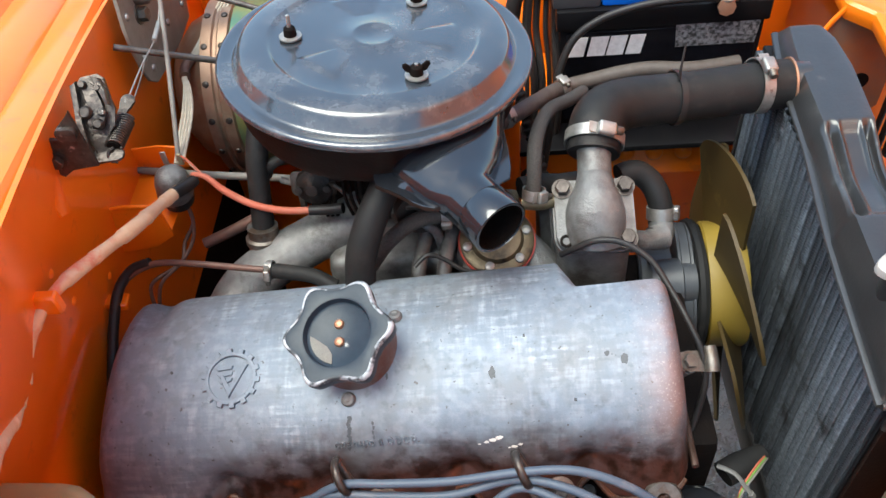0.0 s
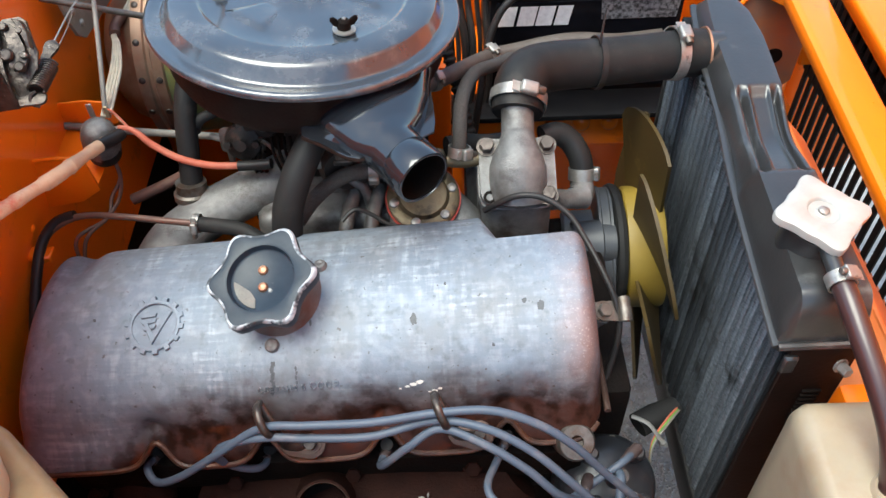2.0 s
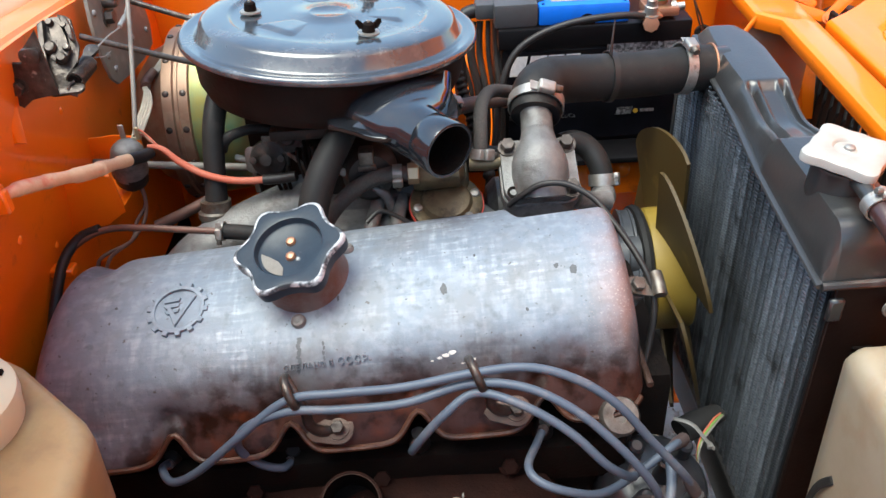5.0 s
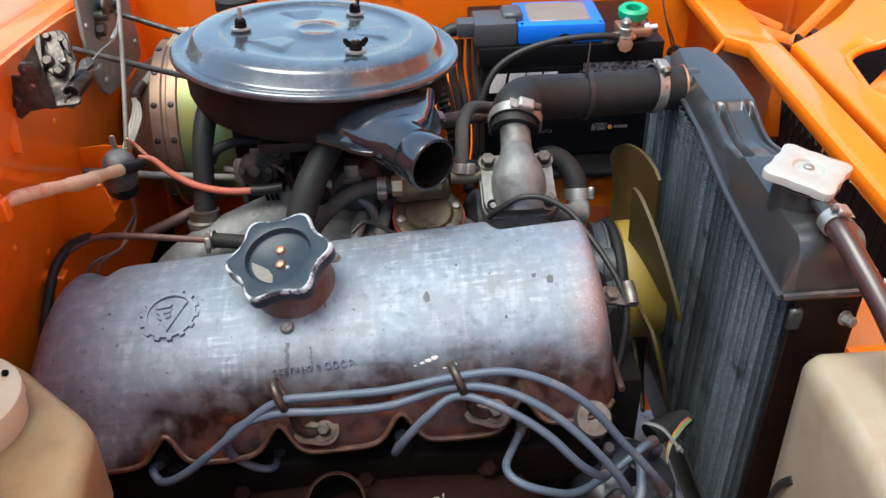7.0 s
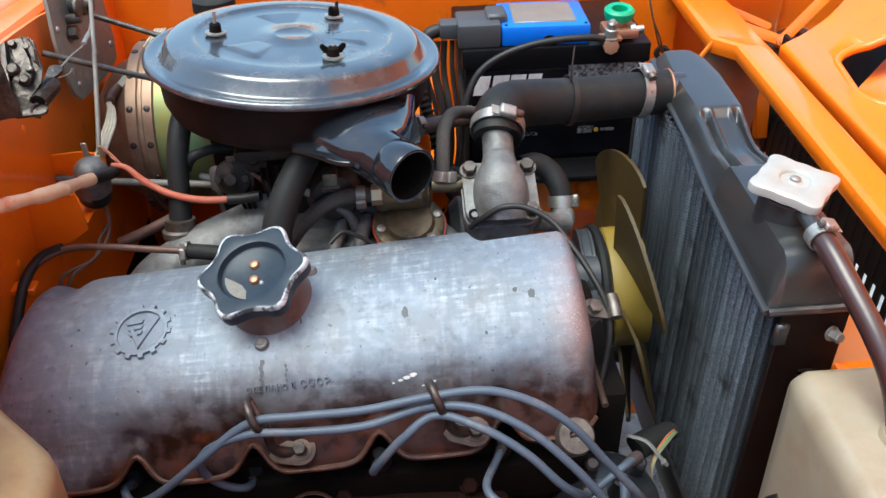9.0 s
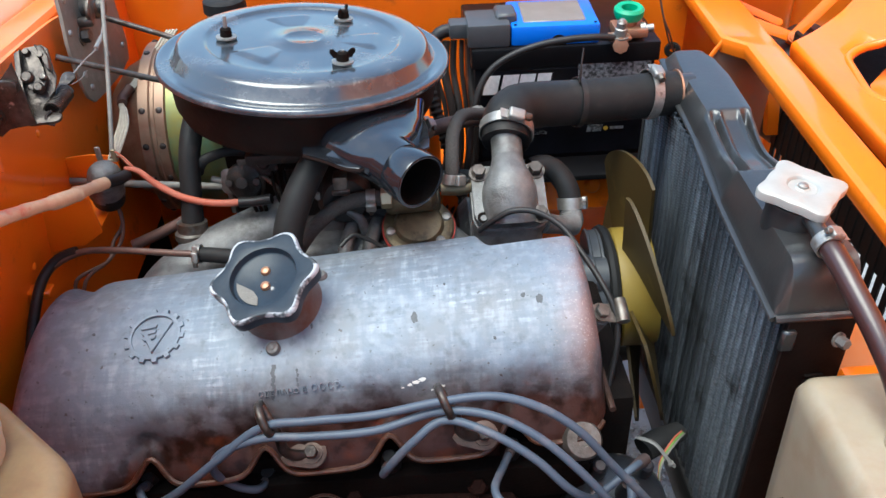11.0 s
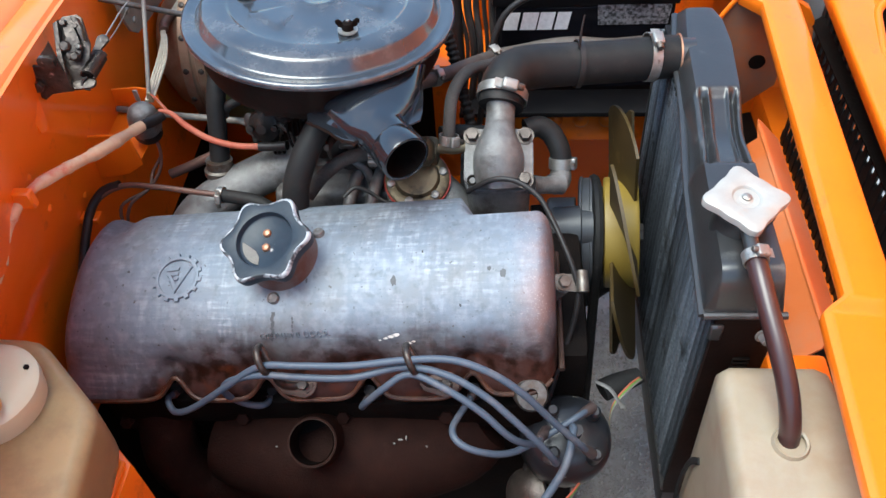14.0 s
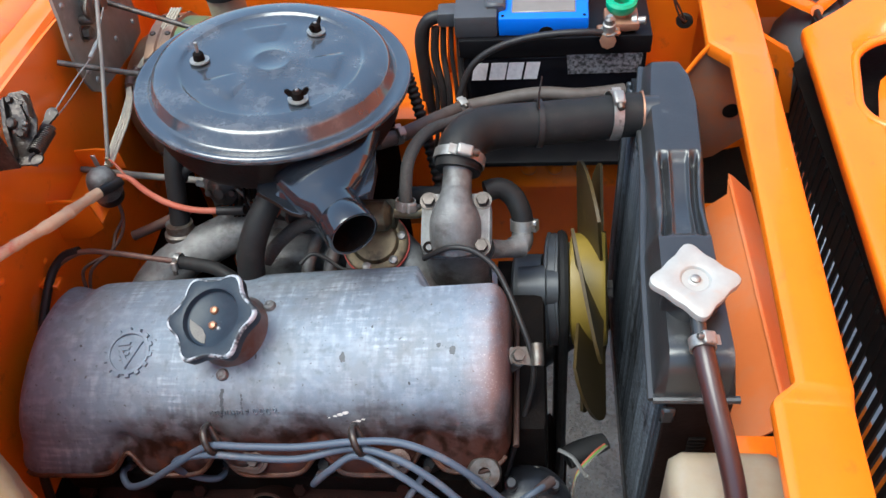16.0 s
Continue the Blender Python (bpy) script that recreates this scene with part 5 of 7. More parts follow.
part("hose_end", lathe([(0.0215, 0), (0.0262, 0), (0.0262, 0.002), (0.0215, 0.002)], (0.2995, 0.656, 0.882), (1, 0.02, -0.02), 28, None, True), COPPER, top_hose, "reddish cut end of the hose")
part("cable_tie", lathe([(0.0254, -0.003), (0.0268, -0.003), (0.0268, 0.003), (0.0254, 0.003)], (0.188, 0.6395, 0.8865), (1, 0.14, -0.12), 28, None, True), WIRE_BLACK, top_hose, "black nylon tie")
part("tie_tail", sweep([(0.188, 0.634, 0.912), (0.189, 0.637, 0.928), (0.192, 0.645, 0.945)], [0.0018, 0.0011, 0.0008], 8, 4), WIRE_BLACK, top_hose)

th = root("thermostat_housing", (0.10, 0.53, 0.78), "grey cast-aluminium thermostat housing with four bolts", "thermostat housing")
TN = Vector((0, -0.47, 0.88)).normalized()
TM = at_frame((0.1008, 0.5265, 0.8475), TN, (1, 0, 0))
part("flange_plate", prism(round_rect(0.072, 0.066, 0.012), -0.009, 0.0, TM, 0.002), ALU_DULL, th)
part("lower_flange", prism(round_rect(0.075, 0.069, 0.014), -0.024, -0.0105, TM, 0.0025), ALU_DULL, th)
part("lower_body", prism(round_rect(0.068, 0.062, 0.020), 0.735, 0.829, Matrix.Translation((0.1008, 0.5325, 0)), 0.006, 3), ALU_DULL, th)
part("bell", sweep([(0.1008, 0.5120, 0.8260), (0.1008, 0.5215, 0.8435), (0.1008, 0.5275, 0.8525), (0.1010, 0.5345, 0.8600), (0.1014, 0.5430, 0.8660), (0.1020, 0.5530, 0.8700), (0.1028, 0.5660, 0.8770), (0.1035, 0.578, 0.884)], [0.0272, 0.0274, 0.0268, 0.0236, 0.0182, 0.0158, 0.0155, 0.0160], 36, 8), ALU_DULL, th, "bell-shaped cast outlet")
part("mould_line", sweep([(0.1010, 0.5165, 0.8690), (0.1014, 0.5310, 0.8790), (0.1022, 0.5460, 0.8835)], 0.0012, 6, 5), ALU_DULL, th)
for bx_, by_ in ((-0.0285, 0.0250), (0.0285, 0.0250), (0.0275, -0.0250)):
    part("bolt", hex_bolt(TM @ Vector((bx_, by_, 0.0)), TN, 0.0062, 0.009), GREASY_STEEL, th)
part("bolt_hole", lathe([(0.0035, 0.0008), (0.0062, 0.0008), (0.0062, 0), (0.0035, 0)], TM @ Vector((-0.0275, -0.0250, 0)), TN, 18, None, True), GRIME_SHADE, th)
part("outlet", sweep([(0.135, 0.520, 0.815), (0.152, 0.528, 0.806), (0.170, 0.537, 0.799)], [0.011, 0.0095, 0.012], 16, 4), ALU_DULL, th)
part("outlet_elbow", sweep([(0.160, 0.535, 0.800), (0.169, 0.542, 0.799), (0.170, 0.553, 0.800)], 0.012, 16, 4), ALU_DULL, th)
byp = root("bypass_hose", (0.16, 0.58, 0.80), "black rubber bypass hose curling to a clamp", "hose")
BH = [(0.130, 0.580, 0.842), (0.146, 0.585, 0.842), (0.159, 0.581, 0.835), (0.1675, 0.571, 0.824), (0.1705, 0.562, 0.811), (0.1700, 0.555, 0.799)]
part("tube", sweep(BH, 0.0118, 18), RUBBER, byp)
hose_clamp((0.1705, 0.561, 0.809), (0, -0.5, -0.85), 0.0122, byp, (1, -0.3, 0.2), 0.012)

# thin black cable over the thermostat housing and down the timing cover
cable = root("temperature_cable", (0.15, 0.45, 0.75), "thin black cable looped over the engine to a clip", "cable")
part("wire", sweep([(0.068, 0.497, 0.826), (0.080, 0.492, 0.840), (0.098, 0.489, 0.852), (0.120, 0.484, 0.853), (0.142, 0.470, 0.845), (0.156, 0.448, 0.833), (0.168, 0.420, 0.822), (0.178, 0.397, 0.806), (0.181, 0.383, 0.785), (0.176, 0.370, 0.755), (0.166, 0.352, 0.725), (0.152, 0.325, 0.68), (0.135, 0.30, 0.62), (0.12, 0.27, 0.55)], 0.0029, 10, 7), WIRE_BLACK, cable)
CLM = at_frame((0.168, 0.391, 0.803), (0.30, -0.40, 0.87), (1, 0.15, -0.2))
part("clip", prism([(-0.010, -0.008), (0.008, -0.009), (0.022, -0.010), (0.024, 0.000), (0.022, 0.010), (0.006, 0.009), (-0.010, 0.008), (-0.013, 0.0)], 0.0, 0.0016, CLM, 0.0005), DULL_STEEL, cable, "bright bent metal clip")
part("clip_curl", sweep([CLM @ Vector(q) for q in ((0.016, -0.010, 0.0045), (0.016, 0.0, 0.0052), (0.016, 0.011, 0.0045))], 0.0062, 14, 4), DULL_STEEL, cable)
part("clip_bolt", hex_bolt(CLM @ Vector((-0.003, 0, 0.0016)), (0.30, -0.40, 0.87), 0.0058, 0.0065), DULL_STEEL, cable)
part("clip_lug", lathe([(0, -0.03), (0.011, -0.03), (0.0095, 0.0), (0, 0.0)], (0.166, 0.392, 0.800), (0.35, -0.35, 0.87), 18), ALU_DULL, cable)

# ---- water pump, pulley, belts and fan ----
FC = Vector((0.0, 0.570, 0.685))
EA = Vector((1.0, -0.07, 0.09)).normalized()   # the engine leans back a little
FM = Matrix.Translation((0.254, FC.y, FC.z)) @ Vector((1, 0, 0)).rotation_difference(EA).to_matrix().to_4x4()
pump = root("water_pump", (0.18, 0.55, 0.60), "dark water pump with grooved pulley", "water pump")
part("housing", lathe([(0.0, 0.02), (0.034, 0.02), (0.036, 0.07), (0.030, 0.085), (0, 0.085)], (0.12, FC.y, FC.z), (1, 0, 0), 28), GRIME_SHADE, pump)
part("shaft_housing", lathe([(0.024, 0), (0.026, 0.03), (0.022, 0.032), (0.022, 0.045), (0, 0.045)], (0.165, FC.y - 0.03, FC.z + 0.04), (1, 0, 0), 24), DARK_GREY, pump)
pul = [(0.012, 0.0), (0.066, 0.0), (0.070, 0.0015), (0.070, 0.004), (0.0685, 0.005), (0.0685, 0.013), (0.070, 0.014), (0.070, 0.0165), (0.066, 0.018), (0.058, 0.0185), (0.057, 0.030), (0.04, 0.031), (0.012, 0.034)]
part("pulley", lathe(pul, FM @ Vector((-0.054, 0, 0)), EA, 48), DARK_GREY, pump)
part("nose", lathe([(0.0, 0.0), (0.040, 0.0), (0.043, 0.003), (0.043, 0.034), (0, 0.034)], FM @ Vector((-0.092, -0.012, 0.014)), EA, 36), DARK_GREY, pump)
whole("fan_belt", sweep([(0.217, FC.y + 0.066 * math.cos(a), FC.z + 0.066 * math.sin(a)) for a in [radians(d) for d in range(0, 181, 15)]] + [(0.217, FC.y - 0.070, 0.62), (0.217, 0.470, 0.48), (0.217, 0.465, 0.36), (0.217, 0.48, 0.30), (0.217, 0.51, 0.28), (0.217, 0.55, 0.29), (0.217, 0.58, 0.36), (0.217, 0.60, 0.52), (0.217, FC.y + 0.066, FC.z)], 0.0062, 8, 4), RUBBER, "black rubber fan belt round the pulleys", "belt")
whole("crank_pulley", lathe([(0.0, 0.0), (0.065, 0.0), (0.068, 0.004), (0.060, 0.010), (0.068, 0.018), (0.064, 0.024), (0.0, 0.028)], (0.203, 0.52, 0.345), (1, 0, 0), 40), GRIME_SHADE, "oily black crankshaft pulley", "pulley")
fan = root("cooling_fan", (0.255, FC.y, FC.z), "yellow plastic cooling fan with six broad blades", "fan")
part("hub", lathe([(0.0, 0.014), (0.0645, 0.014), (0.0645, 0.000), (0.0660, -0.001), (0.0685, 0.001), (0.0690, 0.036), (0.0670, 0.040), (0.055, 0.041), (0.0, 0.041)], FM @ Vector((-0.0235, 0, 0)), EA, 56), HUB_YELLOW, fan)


def blade(angle):
    """A broad blade, an annular sector with rounded tips and a slight twist."""
    def f(u, v):
        q = 2 * v - 1
        tip = 0.156 - 0.007 * abs(q) ** 8
        r = 0.066 + (tip - 0.066) * u
        a = angle + radians(28.7) * q
        xx = 0.014 * q
        return FM @ Vector((xx, r * math.cos(a), r * math.sin(a)))
    return grid_sheet(f, 12, 14, 0.0035)


for k in range(6):
    part("blade", blade(radians(60 * k + 12)), DIMMED_YELLOW, fan)
part("hub_nut", hex_bolt(FM @ Vector((0.012, 0, 0)), EA, 0.010, 0.012), DULL_STEEL, fan)
# lower hose behind the fan
whole("lower_hose", sweep([(0.300, 0.68, 0.485), (0.275, 0.68, 0.48), (0.245, 0.67, 0.46), (0.20, 0.64, 0.45), (0.15, 0.60, 0.45)], 0.020, 16), RUBBER, "black rubber lower radiator hose", "hose")

# ---- air cleaner ----
AC = Vector((-0.0964, 0.6547, 0.9503))
AN = Vector((0.068, 0.044, 1)).normalized()
AM = at_frame(AC, AN, (1, 0, 0))
air = root("air_cleaner", (-0.096, 0.655, 0.86), "black enamelled round air cleaner with three wing nuts", "air cleaner")
R = 0.149
lid = [(R - 0.004, -0.004), (R - 0.0005, -0.0035), (R, -0.001), (R - 0.0008, 0.0018), (R - 0.003, 0.0032), (R - 0.006, 0.0030), (R - 0.013, 0.0012), (R - 0.0155, 0.0014), (R - 0.0175, 0.0032), (R - 0.0225, 0.0140), (R - 0.0245, 0.0165), (R - 0.028, 0.0177),
       (0.112, 0.0185), (0.1000, 0.0192), (0.0985, 0.0190), (0.0965, 0.0168), (0.0945, 0.0162), (0.078, 0.0165), (0.045, 0.0172), (0.0225, 0.0176), (0.0205, 0.0185), (0.0180, 0.0185), (0.0165, 0.0178), (0.0, 0.0178)]
part("lid", lathe(lid, AC, AN, 96), BLACK_ENAMEL, air, sharp=60)
pan = [(R - 0.004, -0.004), (R - 0.008, -0.006), (0.137, -0.012), (0.134, -0.040), (0.128, -0.052), (0.100, -0.060), (0.060, -0.066), (0.045, -0.090), (0, -0.090)]
part("pan", lathe(pan, AC, AN, 80), BLACK_TIN, air, "dull black lower pan")


def vane(angle):
    """A soft pressed wedge, higher towards its broad outer end."""
    c, s_ = math.cos(angle), math.sin(angle)

    def soft(t):
        t = min(1.0, max(0.0, t))
        return t * t * (3 - 2 * t)

    def f(u, v):
        r = 0.027 + 0.052 * u
        t = (v - 0.5) * (0.022 + 0.046 * u)
        h = 0.0160 + 0.0034 * (0.25 + 0.75 * u) * soft(4 * min(v, 1 - v)) * soft(min(u / 0.25, (1 - u) / 0.22))
        return AM @ Vector((r * c - t * s_, r * s_ + t * c, h))
    return grid_sheet(f, 32, 28)


for a in (108, 230, 357):
    part("pressed_vane", vane(radians(a)), BLACK_ENAMEL, air, sharp=60)
for k, p in enumerate(((-0.172, 0.650, 0.968), (-0.053, 0.586, 0.968), (-0.057, 0.714, 0.968))):
    q = AM.inverted() @ Vector(p)
    b = AM @ Vector((q.x, q.y, 0.0185))
    nut = part("washer", lathe([(0.0035, 0.0), (0.0105, 0.0), (0.0105, 0.0016), (0.0035, 0.0022)], b, AN, 28), STEEL, air, "bright steel washer")
    part("wing_nut", lathe([(0, 0.002), (0.0062, 0.002), (0.0056, 0.009), (0.004, 0.0105), (0, 0.0105)], b, AN, 14), GRIME_SHADE, nut, "dark wing nut")
    if k:
        WM = at_frame(b, AN, (math.cos(0.25 + k - 1), math.sin(0.25 + k - 1), 0))
        for sgn in (-1, 1):
            wing = [(sgn * 0.003, 0.003), (sgn * 0.009, 0.005), (sgn * 0.0125, 0.0100), (sgn * 0.0120, 0.0130), (sgn * 0.009, 0.0135), (sgn * 0.006, 0.0100), (sgn * 0.003, 0.008)]
            part("wing", prism(wing, -0.0012, 0.0012, WM @ Matrix.Rotation(radians(90), 4, "X"), 0.0005, 1), GRIME_SHADE, nut)
    part("stud", lathe([(0.0019, 0.0), (0.0019, 0.012 if k else 0.022), (0, 0.0125 if k else 0.0228)], b, AN, 10), STEEL, nut)

# intake snout: a pressed horn that narrows to an open round mouth
MC, MD = Vector((0.0135, 0.4530, 0.9120)), Vector((0.58, -0.80, -0.06)).normalized()
ctrl = [Vector((-0.036, 0.600, 0.9185)), Vector((-0.033, 0.565, 0.9185)), Vector((-0.026, 0.530, 0.9175)), Vector((-0.017, 0.503, 0.9160)), MC - MD * 0.042, MC]


def snout_pt(u, v):
    k = u * 5
    i = min(int(k), 4)
    c = ctrl[i].lerp(ctrl[i + 1], k - i)
    w = (0.062, 0.058, 0.050, 0.0365, 0.0252, 0.0243)
    h = (0.030, 0.028, 0.0240, 0.0225, 0.0243, 0.0243)
    ww, hh = w[i] + (w[i + 1] - w[i]) * (k - i), h[i] + (h[i + 1] - h[i]) * (k - i)
    d = Vector((0.2, -0.97, -0.03)).lerp(MD, min(1, u * 1.25)).normalized()
    sx = d.cross(Vector((0, 0, 1))).normalized()
    up = sx.cross(d)
    a = 2 * math.pi * v
    return c + sx * ww * math.cos(a) + up * hh * math.sin(a)


part("snout", grid_sheet(snout_pt, 60, 44, 0.0018), ENAMEL_WORN, air, "glossy black pressed snout with an open mouth", sharp=60)
part("snout_collar", lathe([(0.0240, -0.026), (0.0252, -0.024), (0.0254, -0.002), (0.0250, 0.0), (0.0236, 0.0004), (0.0228, -0.002), (0.0228, -0.02)], MC, MD, 40), ENAMEL_WORN, air, "rolled round mouth of the snout")
# black lining paints the shade inside the snout's mouth
part("snout_inside", lathe([(0.0222, 0.0), (0.0222, -0.07), (0, -0.07)], MC - MD * 0.001, MD, 32), GRIME_SHADE, air)
flange_plan = [(-0.094, 0.520), (-0.0915, 0.507), (-0.084, 0.5020), (-0.079, 0.4995), (-0.070, 0.4930), (-0.062, 0.4870), (-0.0600, 0.4845), (-0.051, 0.4785), (-0.040, 0.4750), (-0.031, 0.4795), (-0.020, 0.4825), (-0.010, 0.49), (0.012, 0.499),
               (0.0235, 0.506), (0.0245, 0.520), (0.0235, 0.545), (0.0215, 0.566), (0.010, 0.600), (-0.060, 0.610), (-0.092, 0.570)]
part("snout_flange", prism(flange_plan, 0.9145, 0.9165, None, 0.0006, 1), ENAMEL_WORN, air, "thin black sheet flange of the snout")
part("snout_lip", sweep([(x, y, 0.914) for x, y in flange_plan[1:10]], 0.0018, 6, 2), BLACK_TIN, air)
part("pressing", grid_sheet(lambda u, v: Vector((-0.076 + 0.040 * u, 0.512 - 0.022 * u + 0.016 * (v - 0.5), 0.9160 + 0.0075 * math.sin(math.pi * u) * math.sin(math.pi * v))), 16, 12), ENAMEL_WORN, air, "pressed rib beside the snout")

# ---- carburettor and inlet manifold below the cleaner ----
carb = root("carburettor", (-0.07, 0.62, 0.76), "grimy brown carburettor under the air cleaner", "carburettor")
part("body", box((-0.125, 0.575, 0.800), (-0.020, 0.680, 0.862), 0.008), CARB, carb)
part("base", box((-0.135, 0.565, 0.775), (-0.010, 0.690, 0.803), 0.005), ALU_DULL, carb)
part("bowl", lathe([(0, -0.025), (0.026, -0.025), (0.028, -0.01), (0.028, 0.02), (0.022, 0.028), (0, 0.028)], (-0.065, 0.572, 0.835), (0.1, -1, 0.15), 28), CARB, carb)
part("diaphragm", lathe([(0, -0.006), (0.018, -0.006), (0.020, -0.002), (0.018, 0.003), (0.010, 0.006), (0.006, 0.012), (0, 0.013)], (-0.167, 0.585, 0.845), (-0.1, -0.9, 0.35), 28), CARB, carb, "round pressed diaphragm housing")
for q_ in (-0.014, 0.014):
    part("screw", lathe([(0, 0), (0.004, 0), (0.0036, 0.003), (0, 0.0035)], (-0.167 + q_, 0.578, 0.848), (-0.1, -0.9, 0.35), 12), CARB, carb)
part("jet_cover", lathe([(0.0045, 0.001), (0.0045, 0.004), (0.0105, 0.004), (0.0115, 0.0), (0.0115, -0.012), (0, -0.012), (0, 0.001), (0.0045, 0.001)], (-0.101, 0.553, 0.856), (0.1, -0.9, 0.4), 24), DULL_STEEL, carb, "round jet cover")
part("solenoid", box((-0.073, 0.545, 0.832), (-0.058, 0.562, 0.866), 0.003, 2), DULL_STEEL, carb, "small upright solenoid")
part("solenoid_band", box((-0.0745, 0.5435, 0.846), (-0.0565, 0.563, 0.852), 0.001, 1), DULL_STEEL, carb)
for q_ in (-0.089, -0.049):
    part("screw", lathe([(0, 0), (0.0045, 0), (0.004, 0.004), (0, 0.0045)], (q_, 0.551, 0.843), (0.05, -0.9, 0.4), 12), DULL_STEEL, carb)
part("choke_plate", box((-0.172, 0.588, 0.842), (-0.150, 0.591, 0.868), 0.001, 1), DULL_STEEL, carb)
part("linkage", sweep([(-0.145, 0.575, 0.855), (-0.130, 0.565, 0.845), (-0.125, 0.560, 0.825), (-0.110, 0.557, 0.815)], 0.0022, 8), DULL_STEEL, carb)
for k in range(4):
    part("spring_arm", sweep([(-0.135 + 0.006 * k, 0.572, 0.862), (-0.133 + 0.006 * k, 0.560, 0.850), (-0.128 + 0.006 * k, 0.556, 0.832)], 0.0016, 6), GRIME_SHADE, carb)
# added dark fill that hides the lit orange wing behind the carburettor
part("heat_shield", grid_sheet(lambda u, v: Vector((-0.215 + 0.23 * u, 0.715 + 0.012 * math.sin(6.28 * u), 0.60 + 0.262 * v)), 10, 6, 0.002), BLACK_TIN, carb, "dull black sheet added to darken the space behind the carburettor")
part("top_flange", box((-0.16, 0.57, 0.870), (-0.02, 0.72, 0.882), 0.004), CARB, carb)

inlet = root("inlet_manifold", (-0.12, 0.56, 0.70), "grey cast-aluminium inlet manifold branches", "manifold")
part("branch", sweep([(-0.262, 0.492, 0.738), (-0.258, 0.505, 0.758), (-0.240, 0.528, 0.772), (-0.20, 0.553, 0.785), (-0.14, 0.583, 0.797), (-0.09, 0.61, 0.805)], [0.024, 0.026, 0.026, 0.0255, 0.025, 0.025], 24, 7, False, None, 0.72), ALU_DULL, inlet)
part("branch", sweep([(0.062, 0.505, 0.755), (0.045, 0.530, 0.775), (0.01, 0.565, 0.785), (-0.04, 0.60, 0.79)], 0.024, 20), ALU_DULL, inlet)
part("plenum", box((-0.16, 0.53, 0.735), (0.02, 0.62, 0.790), 0.015, 3), ALU_DULL, inlet)
for x in (-0.07, -0.045, -0.02):
    part("rib", sweep([(x, 0.500, 0.770), (x + 0.004, 0.520, 0.795), (x + 0.012, 0.555, 0.805)], 0.0075, 10), ALU_DULL, inlet)
part("hose_stub", lathe([(0.0165, -0.02), (0.0165, 0.004), (0.0185, 0.006), (0.0185, 0.012), (0.0155, 0.014), (0.0155, 0.024), (0, 0.024)], (-0.2265, 0.562, 0.787), (0.05, 0.25, 1), 28), DULL_STEEL, inlet)
whole("servo_hose", sweep([(-0.2255, 0.566, 0.797), (-0.224, 0.582, 0.832), (-0.221, 0.606, 0.875), (-0.214, 0.635, 0.900), (-0.200, 0.67, 0.915)], [0.0120, 0.0108, 0.0112, 0.0118, 0.0118], 18), RUBBER, "black rubber servo hose on the inlet manifold", "hose")
whole("breather_hose", sweep([(-0.118, 0.482, 0.812), (-0.114, 0.492, 0.842), (-0.103, 0.510, 0.868), (-0.088, 0.535, 0.888), (-0.075, 0.56, 0.902)], [0.0145, 0.0145, 0.0145, 0.014, 0.014], 20), RUBBER, "thick black crankcase breather hose to the air cleaner", "hose")
vac = root("brake_pipe", (-0.25, 0.52, 0.80), "brown pipe joined to a ribbed black hose by a steel clamp", "pipe")
part("pipe", sweep([(-0.372, 0.500, 0.782), (-0.355, 0.515, 0.800), (-0.325, 0.522, 0.812), (-0.285, 0.518, 0.814), (-0.24, 0.512, 0.812), (-0.205, 0.507, 0.811)], 0.0034, 10), WIRE_BROWN, vac)
part("hose", sweep([(-0.212, 0.508, 0.811), (-0.19, 0.504, 0.811), (-0.165, 0.500, 0.808), (-0.145, 0.492, 0.800)], 0.0075, 14), RUBBER, vac)
hose_clamp((-0.208, 0.508, 0.811), (1, -0.1, 0), 0.0078, vac, (0, -1, 0.3), 0.006)
whole("spare_pipe", sweep([(-0.297, 0.580, 0.776), (-0.265, 0.588, 0.786), (-0.225, 0.60, 0.80)], 0.0060, 12), WIRE_BROWN, "short brown rubber pipe end", "pipe")
ch_ = root("choke_hose", (-0.07, 0.53, 0.80), "grimy braided fuel hose with a clamped end", "hose")
part("tube", sweep([(-0.112, 0.512, 0.805), (-0.095, 0.525, 0.822), (-0.070, 0.535, 0.838), (-0.045, 0.537, 0.845), (-0.022, 0.536, 0.845)], 0.0078, 14), BRAID, ch_)
hose_clamp((-0.036, 0.537, 0.845), (1, 0, 0), 0.0081, ch_, (0, -1, -0.4), 0.009)
part("union_nut", prism([(0.0105 * math.cos(k * math.pi / 3), 0.0105 * math.sin(k * math.pi / 3)) for k in range(6)], 0.0, 0.011, at_frame((-0.026, 0.536, 0.845), (1, 0, 0)), 0.0008, 1), BRASS, ch_, "dull brass union nut")
whole("thin_lead", sweep([(-0.068, 0.500, 0.815), (-0.055, 0.508, 0.822), (-0.04, 0.505, 0.818), (-0.02, 0.495, 0.812), (0.005, 0.492, 0.812)], 0.0022, 8), WIRE_BLACK, "thin black lead behind the valve cover", "wire")

# hoses, brackets and links crowded below the air cleaner
whole("vacuum_hose", sweep([(-0.217, 0.600, 0.850), (-0.212, 0.600, 0.860), (-0.203, 0.602, 0.8655), (-0.184, 0.610, 0.867), (-0.163, 0.614, 0.863)], [0.0062, 0.0062, 0.0054, 0.0052, 0.0052], 12), RUBBER, "thin black vacuum hose to the carburettor", "hose")
